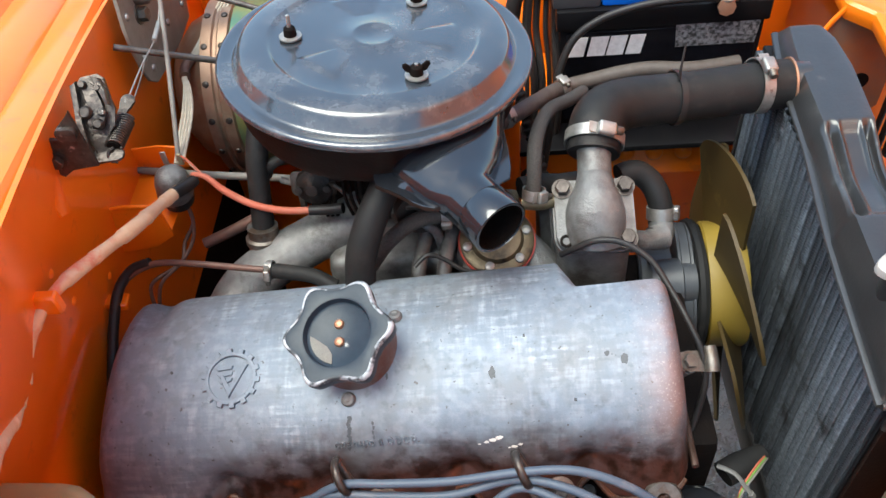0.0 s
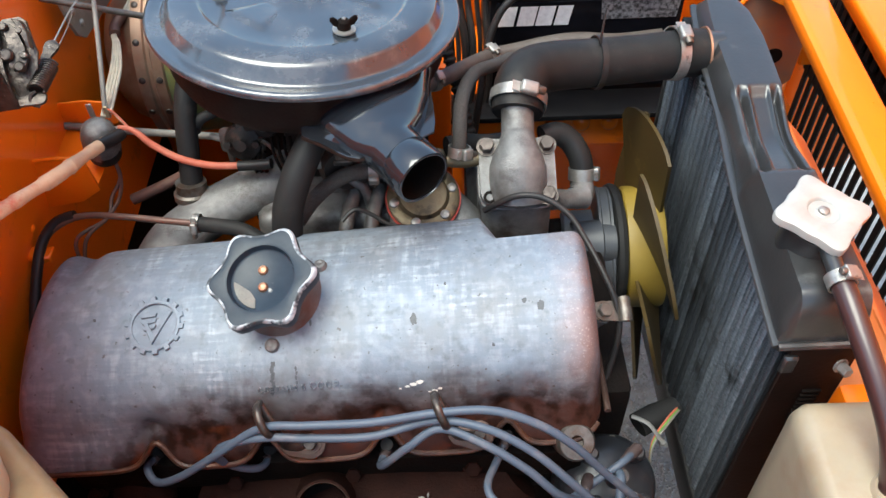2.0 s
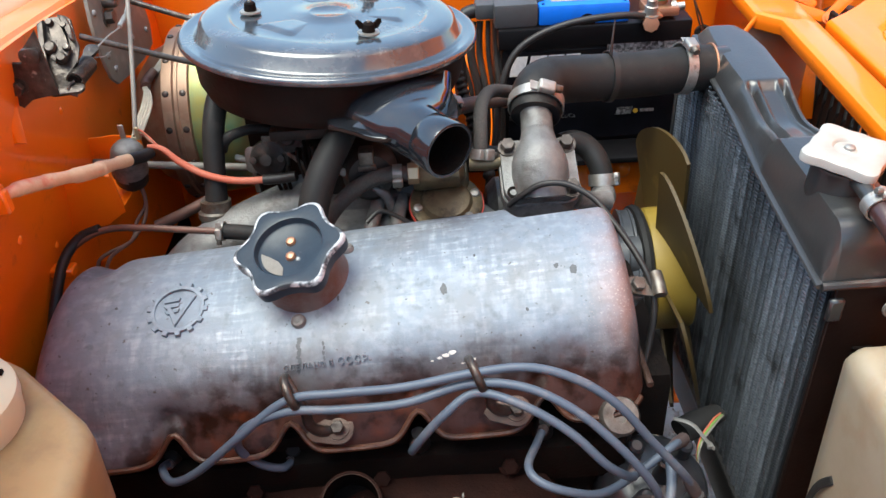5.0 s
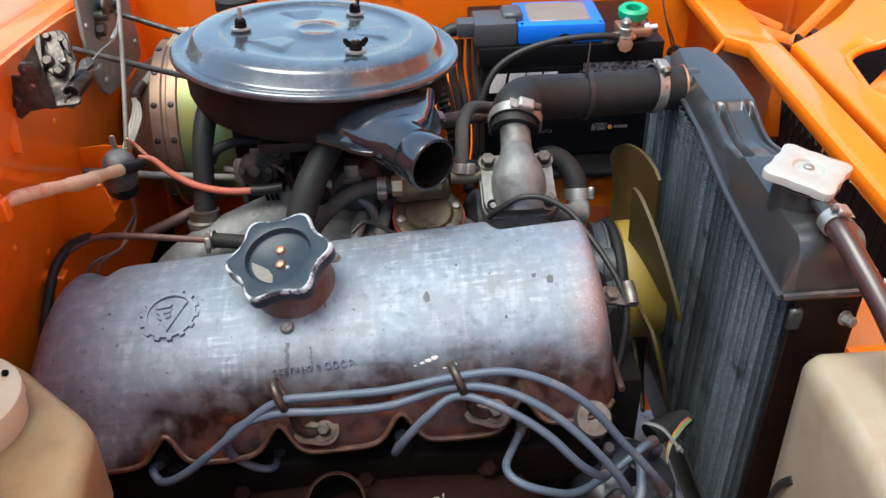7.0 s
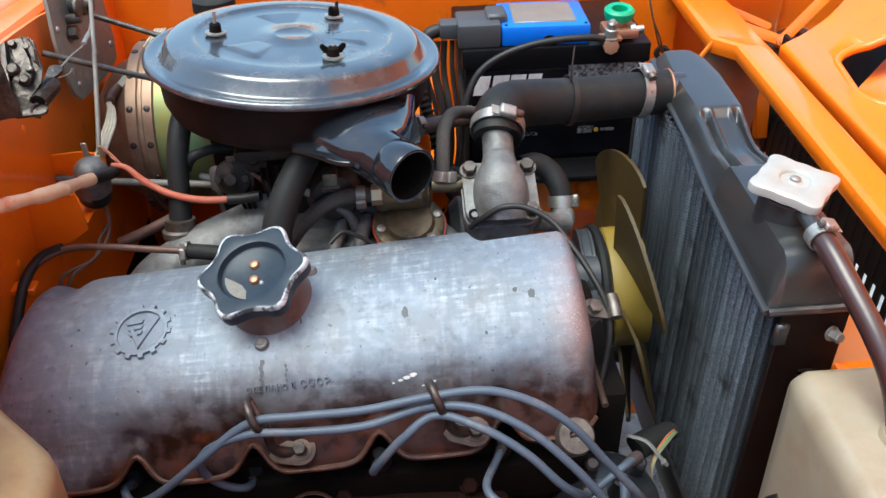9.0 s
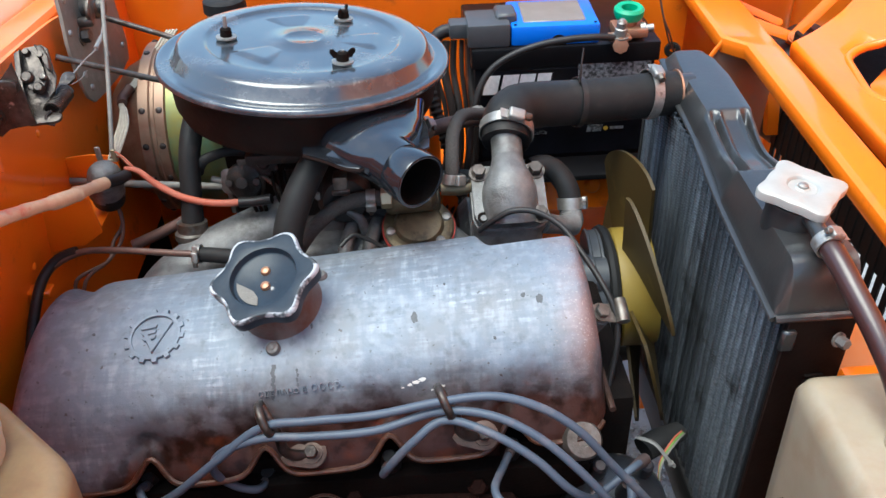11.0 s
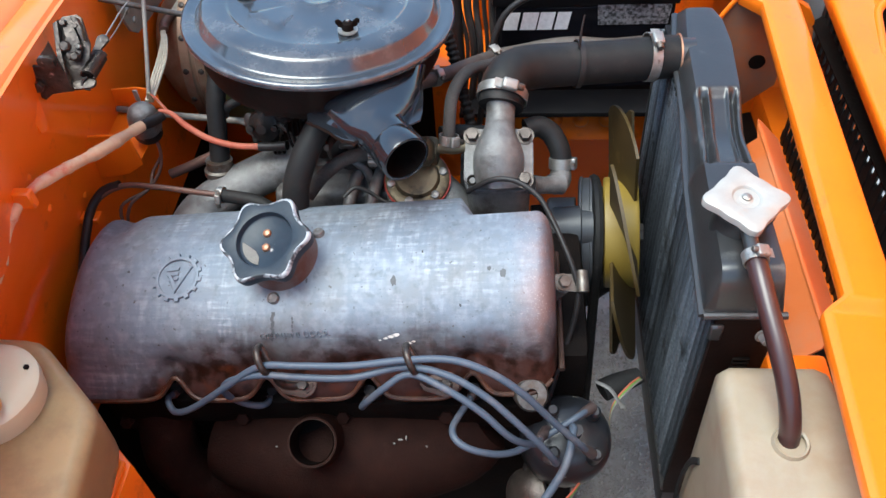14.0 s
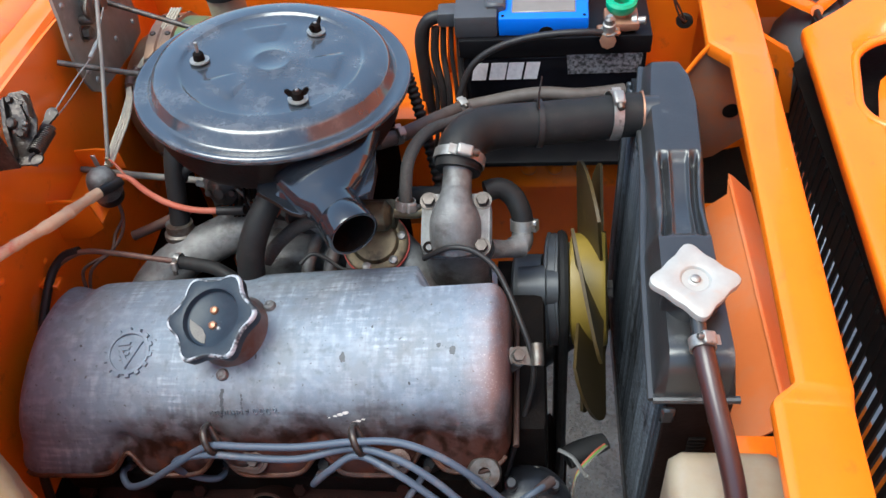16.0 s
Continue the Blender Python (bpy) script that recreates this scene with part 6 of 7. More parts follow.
part("choke_cover", lathe([(0, -0.012), (0.0155, -0.012), (0.0165, -0.002), (0.0145, 0.003), (0.008, 0.005), (0.006, 0.009), (0, 0.0095)], (-0.145, 0.592, 0.863), (-0.05, -0.92, 0.38), 26), CARB, carb, "round choke cover")
for k in range(3):
    a = radians(90 + 120 * k)
    part("screw", lathe([(0, 0), (0.0030, 0), (0.0026, 0.0024), (0, 0.0028)], (-0.145 + 0.0135 * math.cos(a), 0.588, 0.863 + 0.0125 * math.sin(a)), (-0.05, -0.92, 0.38), 10), CARB, carb)
part("choke_rod", sweep([(-0.149, 0.584, 0.852), (-0.150, 0.584, 0.838), (-0.153, 0.582, 0.820)], 0.0038, 8), DULL_STEEL, carb)
for k in range(3):
    part("link_arm", sweep([(-0.158 + 0.006 * k, 0.580, 0.836), (-0.161 + 0.006 * k, 0.577, 0.826), (-0.158 + 0.005 * k, 0.574, 0.814)], 0.0019, 6), GRIME_SHADE, carb)
cbk = root("cable_bracket", (-0.187, 0.60, 0.82), "small dark steel cable bracket with a bolt", "bracket")
part("leaf", prism(round_rect(0.017, 0.027, 0.006), -0.001, 0.001, at_frame((-0.1855, 0.598, 0.838), (0, -0.95, 0.3), (1, 0, 0)), 0.0004), DULL_STEEL, cbk)
part("foot", box((-0.1895, 0.594, 0.800), (-0.1835, 0.600, 0.828), 0.001, 1), DULL_STEEL, cbk)
part("bolt", hex_bolt((-0.1855, 0.5965, 0.838), (0, -0.95, 0.3), 0.0042, 0.004), DULL_STEEL, cbk)
whole("coolant_elbow", sweep([(-0.062, 0.545, 0.826), (-0.056, 0.545, 0.823), (-0.050, 0.545, 0.817), (-0.046, 0.545, 0.805), (-0.043, 0.545, 0.786)], [0.0030, 0.0048, 0.0052, 0.0050, 0.0056], 14), ALU_DULL, "pale bent metal elbow behind the valve cover", "elbow")
whole("orange_wire", sweep([(-0.087, 0.590, 0.842), (-0.092, 0.582, 0.832), (-0.101, 0.572, 0.827), (-0.108, 0.566, 0.822)], 0.0026, 8), WIRE_RED, "short red wire at the carburettor", "wire")

# fuel pump
fp = root("fuel_pump", (0.01, 0.54, 0.78), "yellow-plated fuel pump with a red gasket", "fuel pump")
FN = Vector((0.02, -0.35, 0.93)).normalized()
FPC = Vector((0.010, 0.533, 0.812))
part("flange", lathe([(0, -0.003), (0.036, -0.003), (0.036, 0.0), (0.034, 0.0015), (0.026, 0.002), (0.023, 0.006), (0.015, 0.0075), (0, 0.008)], FPC, FN, 36), DULL_BRASS, fp)
part("valve_housing", lathe([(0, -0.028), (0.014, -0.028), (0.0165, -0.024), (0.0165, 0.018), (0.012, 0.022), (0.009, 0.024), (0, 0.024)], (0.006, 0.548, 0.838), (1, 0, 0.05), 28), DULL_BRASS, fp)
part("gasket", lathe([(0, -0.006), (0.0375, -0.006), (0.0375, -0.003), (0, -0.003)], FPC, FN, 36), GASKET, fp)
part("body", lathe([(0, -0.03), (0.026, -0.03), (0.034, -0.016), (0.034, -0.006), (0, -0.006)], FPC, FN, 32), DULL_BRASS, fp)
part("head", box((-0.020, 0.545, 0.812), (0.034, 0.578, 0.838), 0.008), DULL_BRASS, fp)
part("outlet", sweep([(0.035, 0.548, 0.845), (0.052, 0.546, 0.845), (0.066, 0.548, 0.846)], 0.0070, 12, 4), DULL_BRASS, fp)
FPM = at_frame(FPC, FN)
for k in range(6):
    a = radians(60 * k + 15)
    part("screw", lathe([(0, 0), (0.0052, 0), (0.0045, 0.003), (0.002, 0.0042), (0, 0.004)], FPM @ Vector((0.0295 * math.cos(a), 0.0295 * math.sin(a), 0.001)), FN, 12), STEEL, fp)
fh = root("fuel_hose", (0.06, 0.58, 0.84), "braided grey fuel hose with a steel clamp", "hose")
part("tube", sweep([(0.046, 0.548, 0.848), (0.0475, 0.563, 0.871), (0.050, 0.585, 0.885), (0.058, 0.615, 0.886), (0.070, 0.648, 0.875), (0.09, 0.682, 0.857), (0.11, 0.715, 0.842)], 0.0070, 16), BRAID, fh)
hose_clamp((0.0465, 0.550, 0.854), (0.1, 0.4, 0.9), 0.0094, fh, (0.6, -0.8, 0.1), 0.010)
rh = root("breather_pipe", (0.06, 0.63, 0.87), "brown-grey braided hose from the air cleaner", "hose")
part("tube", sweep([(0.004, 0.648, 0.856), (0.029, 0.672, 0.847), (0.060, 0.720, 0.828), (0.092, 0.768, 0.808), (0.130, 0.783, 0.806), (0.165, 0.788, 0.810), (0.200, 0.791, 0.811), (0.244, 0.790, 0.808), (0.300, 0.800, 0.806)], 0.0088, 16), RUBBER_BROWN, rh)
hose_clamp((0.0245, 0.668, 0.849), (0.7, 0.6, -0.3), 0.0092, rh, (0, -0.6, 0.8), 0.009)
hose_clamp((0.094, 0.769, 0.808), (0.8, 0.5, 0), 0.0092, rh, (-0.4, -0.5, 0.8), 0.010)
whole("heater_hose", sweep([(0.035, 0.578, 0.835), (0.055, 0.585, 0.832), (0.075, 0.59, 0.826), (0.10, 0.60, 0.82)], 0.0110, 14), RUBBER, "short black heater hose beside the fuel pump", "hose")
whole("alternator_body", lathe([(0, -0.03), (0.04, -0.03), (0.05, -0.02), (0.05, 0.03), (0.04, 0.04), (0, 0.04)], (0.085, 0.60, 0.74), (1, 0, 0), 32), ALU_DULL, "grimy aluminium alternator body", "alternator")

# ribbed conduit between the air cleaner and the battery
RIB = smooth_path([(0.030, 0.76, 0.870), (0.040, 0.745, 0.835), (0.052, 0.72, 0.795), (0.064, 0.69, 0.755), (0.075, 0.66, 0.70)], 24)
whole("ribbed_conduit", sweep(RIB, [0.0078 if (k // 2) % 2 else 0.0062 for k in range(len(RIB))], 14, 1), RUBBER, "black ribbed conduit beside the air cleaner", "conduit", "", 20)

# ---- battery ----
BXL, BXR, BYF, BYB, BZ0, BZ1 = 0.090, 0.331, 0.816, 0.984, 0.708, 0.876
bat = root("battery", (0.21, 0.90, BZ0), "black car battery with white lettering shapes on its front", "battery")
part("case", box((BXL + 0.004, BYF + 0.004, BZ0), (BXR - 0.004, BYB, BZ1 - 0.022), 0.004, 2), BATTERY, bat)
part("lid", box((BXL, BYF, BZ1 - 0.026), (BXR, BYB + 0.002, BZ1), 0.003, 2), BATTERY, bat)
part("front_label", box((BXL + 0.012, BYF + 0.0025, BZ0 + 0.012), (BXR - 0.010, BYF + 0.0045, BZ1 - 0.030), 0.0005, 1), BATTERY_GLOSS, bat, "glossy black front label")
LM = at_frame((0.104, BYF + 0.0020, 0.8145), (0, -1, 0), (1, 0, 0))
sh = 0.18
for k, w in enumerate((0.0185, 0.0205, 0.0195, 0.0175)):
    x0 = 0.0225 * k
    blk = [(x0, 0), (x0 + w, 0), (x0 + w + 0.026 * sh, 0.026), (x0 + 0.026 * sh, 0.026)]
    part("brand_shape", prism(blk, 0, 0.0006, LM), PRINT_WHITE, bat)
part("picture_patch", prism([(0.125, 0.006), (0.215, 0.006), (0.218, 0.040), (0.122, 0.040)], 0, 0.0006, LM), PRINT_GREY, bat, "mottled grey printed picture")
part("small_print", text_bm("A (EN)   Ca/Ca", 0.0078, LM @ Matrix.Translation((0.038, -0.062, 0.0002))), PRINT_GREY, bat)
part("rating_bar", prism([(0.0, -0.062), (0.022, -0.062), (0.023, -0.055), (0.0, -0.055)], 0, 0.0006, LM), PRINT_GREY, bat)
part("maker_mark", prism([(0.140, -0.062), (0.160, -0.062), (0.162, -0.052), (0.142, -0.052)], 0, 0.0006, LM), PRINT_GREY, bat)
part("maker_ring", prism([(0.166 + 0.0032 * math.cos(k), -0.058 + 0.0032 * math.sin(k)) for k in np.linspace(0, 6.0, 14)], 0, 0.0006, LM), PRINT_YELLOW, bat)
part("maker_bar", prism([(0.172, -0.060), (0.190, -0.060), (0.190, -0.056), (0.172, -0.056)], 0, 0.0006, LM), PRINT_GREY, bat)
tc = root("terminal_cover", (0.11, 0.85, BZ1), "dark grey plastic terminal cover on the battery", "cover")
part("hood", box((0.086, 0.822, BZ1), (0.140, 0.880, 0.906), 0.004, 2), DARK_GREY, tc)
part("lip", box((0.124, 0.840, 0.896), (0.150, 0.878, 0.912), 0.003, 1), DARK_GREY, tc)
part("spout", box((0.064, 0.835, 0.884), (0.090, 0.862, 0.904), 0.004, 2), DARK_GREY, tc)
whole("battery_cable_positive", sweep([(0.066, 0.848, 0.893), (0.050, 0.845, 0.888), (0.040, 0.840, 0.865), (0.042, 0.83, 0.81), (0.045, 0.82, 0.74)], 0.0085, 14), WIRE_BLACK, "thick black positive cable", "cable")
for k in range(5):
    whole("loom_cable", sweep([(0.050 + 0.010 * k, 0.845, 0.880), (0.046 + 0.011 * k, 0.838 - 0.004 * (k % 2), 0.84), (0.056 + 0.009 * k, 0.82 - 0.005 * (k % 3), 0.79), (0.05 + 0.010 * k, 0.80, 0.72), (0.02 + 0.01 * k, 0.78, 0.64)], 0.0030 + 0.0012 * ((k * 2) % 3), 8), WIRE_BLACK, "thin black loom cable beside the battery", "cable", "loom cables")
dev = root("blue_tester", (0.20, 0.86, BZ1), "blue plastic box with a dull grey-brown window on the battery", "device")
DVM = Matrix.Translation((0.198, 0.866, BZ1)) @ Matrix.Rotation(radians(-2), 4, "Z")
part("shell", box((-0.056, -0.045, 0.0), (0.056, 0.050, 0.026), 0.005, 2, DVM), BLUE, dev)
part("window", box((-0.040, -0.032, 0.0245), (0.040, 0.040, 0.0272), 0.002, 1, DVM), WINDOW_CREAM, dev, "dull grey-brown window")
part("notch", lathe([(0, 0), (0.010, 0), (0.010, 0.0012), (0, 0.0012)], DVM @ Vector((0.004, -0.0450, 0.004)), (0, -1, 0), 20), GRIME_SHADE, dev)
for sx in (-0.05, 0.05):
    part("screw", lathe([(0.002, 0), (0.002, 0.0008), (0, 0.0008)], DVM @ Vector((sx, -0.039, 0.026)), (0, 0, 1), 10), GRIME_SHADE, dev)
term = root("terminal_clamp", (0.287, 0.83, BZ1), "tarnished copper battery clamp with zinc bolts and green cap", "terminal")
part("post", lathe([(0.013, 0), (0.012, 0.02), (0, 0.02)], (0.292, 0.842, BZ1), (0, 0, 1), 20), COPPER, term)
part("clamp_body", box((0.272, 0.818, BZ1 + 0.004), (0.314, 0.858, BZ1 + 0.016), 0.004, 2), COPPER, term)
part("lug", box((0.262, 0.806, BZ1 + 0.006), (0.290, 0.826, BZ1 + 0.012), 0.002, 1), COPPER, term)
part("green_cap", lathe([(0.009, 0.0), (0.017, 0.0), (0.019, 0.005), (0.019, 0.011), (0.016, 0.014), (0.010, 0.013), (0.009, 0.0)], (0.292, 0.842, BZ1 + 0.024), (0, -0.1, 1), 28), GREEN, term, "green plastic ring")
part("bolt", lathe([(0, 0), (0.011, 0), (0.011, 0.002), (0.008, 0.002), (0.008, 0.012), (0.0065, 0.013), (0.0065, 0.020), (0.003, 0.024), (0, 0.024)], (0.276, 0.812, BZ1 + 0.010), (0, -0.1, 1), 12), STEEL, term, "zinc bolt")
part("cross_bolt", lathe([(0, 0), (0.0085, 0), (0.0085, 0.006), (0.005, 0.007), (0.005, 0.016), (0, 0.017)], (0.306, 0.830, BZ1 + 0.012), (1, -0.2, 0.15), 12), STEEL, term)
part("nut", lathe([(0, 0), (0.010, 0), (0.010, 0.005), (0, 0.006)], (0.275, 0.806, BZ1 + 0.002), (0, -1, 0.2), 8), COPPER, term)
whole("battery_cable_negative", sweep([(0.268, 0.810, 0.886), (0.245, 0.806, 0.890), (0.21, 0.806, 0.889), (0.175, 0.806, 0.884), (0.14, 0.805, 0.873), (0.112, 0.800, 0.856), (0.096, 0.790, 0.832), (0.086, 0.775, 0.80), (0.080, 0.755, 0.765), (0.07, 0.74, 0.70)], 0.0044, 12), WIRE_BLACK, "black negative cable arching across the battery", "cable")
whole("grommet", lathe([(0.004, 0), (0.010, 0), (0.012, 0.004), (0.010, 0.008), (0.004, 0.008)], (0.398, 0.965, 0.80), (-0.3, -1, 0.1), 20, None, True), RUBBER, "black rubber grommet in the inner wing", "grommet")
for k in range(2):
    whole("wing_wire", sweep([(0.398, 0.958, 0.80), (0.385, 0.945, 0.82 + 0.01 * k), (0.37, 0.94, 0.86), (0.36, 0.95, 0.90), (0.35, 0.98, 0.945)], 0.0014, 6), WIRE_BROWN, "thin brown wire by the inner wing", "wire", "wing wires")

# bonnet hinge link
hin = BONNET
HP0 = Vector((0.572, 0.956, 0.812))


def hinge_arm(a, b, w):
    """A folded channel arm from a to b: a flat web with two turned-in flanges and rounded ends."""
    a, b = Vector(a), Vector(b)
    d = b - a
    M = at_frame((a + b) / 2, (-0.30, -0.86, 0.42), d)
    arm = part("hinge_arm", prism(round_rect(d.length + w, w, w * 0.49), -0.0012, 0.0012, M, 0.0006), ORANGE, hin)
    for side_ in (-1, 1):
        part("flange", box((-d.length / 2, side_ * (w / 2 - 0.0008) - 0.0010, -0.013), (d.length / 2, side_ * (w / 2 - 0.0008) + 0.0010, -0.001), 0.0006, 1, M), ORANGE, arm)


hinge_arm(HP0, (0.640, 0.992, 0.862), 0.0150)
hinge_arm(HP0, (0.480, 1.003, 0.838), 0.0145)
hinge_arm(HP0 + Vector((-0.012, 0.030, 0.012)), (0.470, 1.030, 0.858), 0.0100)
part("hinge_pivot", lathe([(0, 0), (0.0085, 0), (0.0080, 0.003), (0.005, 0.0035), (0.0045, 0.0055), (0, 0.006)], HP0 + Vector((-0.001, -0.002, 0.001)), (-0.30, -0.86, 0.42), 20), DUSTY_ORANGE, hin)

# ---- bulkhead side ----
servo = root("brake_servo", (-0.30, 0.81, 0.68), "chromate-plated brake servo drum with a riveted copper-toned band", "brake servo")
SC = Vector((0, 0.858, 0.775))
part("rear_shell", lathe([(0, 0), (0.06, 0), (0.084, 0.02), (0.098, 0.048)], (-0.372, SC.y, SC.z), (1, 0, 0), 56), COPPERY, servo)
part("band", lathe([(0.1075, 0.0), (0.1120, 0.001), (0.1120, 0.013), (0.1095, 0.015), (0.1095, 0.019), (0.1120, 0.021), (0.1120, 0.032), (0.107, 0.034)], (-0.322, SC.y, SC.z), (1, 0, 0), 64), COPPERY, servo, "coppery crimped band")
part("front_shell", lathe([(0.108, 0.0), (0.1065, 0.02), (0.1030, 0.050), (0.094, 0.062), (0.07, 0.072), (0.03, 0.078), (0, 0.078)], (-0.289, SC.y, SC.z), (1, 0, 0), 56), CHROMATE, servo, "rainbow-tinted plated front shell")
for k in range(16):
    a = radians(22.5 * k + 8)
    for xx in (-0.316, -0.2955):
        part("rivet", lathe([(0.0042, 0), (0.0036, 0.0016), (0.0014, 0.0024), (0, 0.0025)], (xx, SC.y + 0.1118 * math.cos(a), SC.z + 0.1118 * math.sin(a)), (0, math.cos(a), math.sin(a)), 10), GREASY_STEEL, servo)
mc = root("fluid_reservoir", (-0.20, 0.84, 0.88), "black ribbed cap of a fluid reservoir", "reservoir")
part("cap", lathe([(0, 0.016), (0.022, 0.016), (0.026, 0.013), (0.027, 0.0), (0, 0.0)], (-0.215, 0.872, 0.925), (0, 0, 1), 30), RUBBER, mc)
part("pot", lathe([(0, 0), (0.024, 0), (0.024, 0.07), (0, 0.07)], (-0.215, 0.872, 0.855), (0, 0, 1), 28), CREAM, mc)

plate = root("pedal_plate", (-0.36, 0.80, 0.84), "grey riveted mounting plate with a lever pivot on the bulkhead", "plate")
PM = at_frame((-0.358, 0.797, 0.934), (1, 0, 0.05), (0, 1, 0))
part("sheet", prism([(-0.057, 0.10), (-0.067, 0.044), (-0.078, 0.017), (-0.081, -0.009), (-0.079, -0.034), (-0.074, -0.050), (-0.060, -0.062), (-0.019, -0.067), (0.039, -0.072), (0.084, -0.070), (0.096, -0.05), (0.10, 0.10)], -0.002, 0.002, PM, 0.0008), OLIVE_PLATE, plate)
for px, py in ((-0.057, -0.045), (-0.064, 0.022), (0.021, -0.038), (0.076, -0.048), (-0.066, -0.026), (-0.052, 0.055)):
    part("rivet", lathe([(0.0042, 0), (0.0036, 0.0018), (0.0014, 0.0028), (0, 0.003)], PM @ Vector((px, py, 0.002)), (1, 0, 0.05), 12), STEEL, plate)
part("pivot", lathe([(0, 0), (0.013, 0), (0.013, 0.018), (0.009, 0.020), (0.009, 0.026), (0, 0.026)], PM @ Vector((-0.006, 0.030, 0)), (1, 0, 0.05), 20), DULL_STEEL, plate)
part("lever", prism(round_rect(0.046, 0.020, 0.009), -0.002, 0.002, PM @ Matrix.Translation((-0.016, 0.038, 0.016)) @ Matrix.Rotation(radians(30), 4, "Z"), 0.0008), DULL_STEEL, plate)
part("pin", lathe([(0, 0), (0.006, 0), (0.006, 0.016), (0.004, 0.018), (0, 0.018)], PM @ Vector((-0.030, 0.022, 0.0)), (1, 0, 0.05), 14), DULL_STEEL, plate)
part("nut", hex_bolt(PM @ Vector((-0.036, 0.008, 0.002)), (1, 0, 0.05), 0.007, 0.010), DULL_STEEL, plate)

lat = root("bonnet_latch", (-0.33, 0.55, 0.94), "worn zinc bonnet latch with a coil spring on the bulkhead", "latch")
LN = Vector((0.10, -0.71, 0.70)).normalized()
LX = at_frame((-0.3120, 0.5285, 0.9915), LN, (1, 0.05, 0)) @ Matrix.Diagonal((1.0, 0.9, 1.0, 1.0))
LBK = at_frame((0, 0.4920, 0), (0, -1, 0), (1, 0, 0))
part("bracket", prism([(-0.352, 0.986), (-0.346, 0.996), (-0.338, 0.998), (-0.330, 0.996), (-0.328, 1.008), (-0.319, 1.015), (-0.312, 1.024), (-0.309, 0.968), (-0.332, 0.966), (-0.341, 0.958), (-0.347, 0.962)], -0.0015, 0.0015, LBK, 0.0008), LATCH_STEEL, lat, "greasy steel mounting bracket")
part("mount_bolt", hex_bolt(LBK @ Vector((-0.340, 0.9775, 0.0015)), (0, -1, 0), 0.0056, 0.007), LATCH_STEEL, lat)
part("notch_ear", prism(round_rect(0.016, 0.012, 0.004), 0.0, 0.006, LBK @ Matrix.Translation((-0.3205, 1.004, 0)), 0.001), LATCH_STEEL, lat)
part("back_plate", prism([(-0.016, 0.028), (-0.011, 0.0345), (0.0024, 0.0365), (0.008, 0.032), (0.0095, 0.018), (0.0145, 0.005), (0.013, -0.012), (0.006, -0.020), (0.006, -0.030), (0.018, -0.0345), (0.017, -0.039), (-0.003, -0.0385), (-0.010, -0.020), (-0.014, -0.006)], -0.003, 0.0, LX, 0.001), LATCH_STEEL, lat)
part("side_wall", prism([(-0.0185, 0.026), (-0.013, 0.030), (-0.0125, -0.006), (-0.006, -0.036), (-0.0095, -0.038), (-0.016, -0.010)], -0.009, 0.006, LX, 0.001), LATCH_STEEL, lat)
part("catch", prism([(-0.010, 0.024), (-0.004, 0.029), (0.002, 0.024), (0.0045, 0.010), (0.009, 0.000), (0.006, -0.010), (0.000, -0.004), (-0.003, -0.014), (-0.008, -0.008), (-0.004, 0.006)], 0.002, 0.006, LX, 0.0012), LATCH_STEEL, lat, "worn greasy catch")
part("ratchet", prism([(-0.001, 0.033), (0.006, 0.031), (0.010, 0.020), (0.0125, 0.006), (0.009, 0.008), (0.006, 0.018)], 0.001, 0.009, LX, 0.001), LATCH_STEEL, lat)
part("tab", prism([(-0.006, -0.0035), (0.008, -0.004)] + arc(0.0165, 0.0, 0.0062, -130, 130, 9) + [(0.008, 0.004), (-0.006, 0.0035)], -0.0015, 0.0015, at_frame((-0.3040, 0.545, 0.9745), (0.15, -0.35, 0.92), (0.20, 0.97, 0.02)), 0.0006), LATCH_STEEL, lat)
part("foot", prism(round_rect(0.030, 0.011, 0.005), -0.0015, 0.0015, at_frame((-0.3075, 0.5045, 0.9665), (0.0, -0.4, 0.92), (1, 0.1, 0)), 0.0006), LATCH_STEEL, lat)
for px, py, rr in ((-0.0075, 0.026, 0.0035), (-0.007, 0.001, 0.0055), (0.0045, 0.022, 0.003), (0.002, -0.010, 0.0045), (0.006, 0.0, 0.0032)):
    part("pivot_pin", lathe([(0, 0), (rr, 0), (rr, 0.004), (rr * 0.7, 0.006), (0, 0.006)], LX @ Vector((px, py, 0.004)), LN, 16), LATCH_STEEL, lat)
sa_, sb_ = Vector((-0.2985, 0.5425, 0.9735)), Vector((-0.3010, 0.5090, 0.9715))
SPM = at_frame(sa_, sb_ - sa_)
coil = [SPM @ Vector((0.0068 * math.cos(a), 0.0068 * math.sin(a), (sb_ - sa_).length * a / (2 * math.pi * 13))) for a in np.linspace(0, 2 * math.pi * 13, 190)]
part("spring", sweep(coil, 0.00105, 6, 1), LATCH_STEEL, lat, "tight dark coil spring")
part("spring_core", lathe([(0, 0), (0.0056, 0), (0.0056, (sb_ - sa_).length), (0, (sb_ - sa_).length)], sa_, sb_ - sa_, 16), GRIME_SHADE, lat)
part("hook", sweep([sb_, sb_ + Vector((-0.004, -0.004, -0.002)), sb_ + Vector((-0.003, -0.008, -0.007)), sb_ + Vector((0.002, -0.007, -0.010))], 0.0013, 6, 4), LATCH_STEEL, lat)
whole("latch_wire", sweep([(-0.306, 0.566, 0.972), (-0.314, 0.640, 0.962), (-0.320, 0.707, 0.953), (-0.330, 0.780, 0.965)], 0.0008, 6), STEEL, "thin bright wire from latch to lever", "wire")
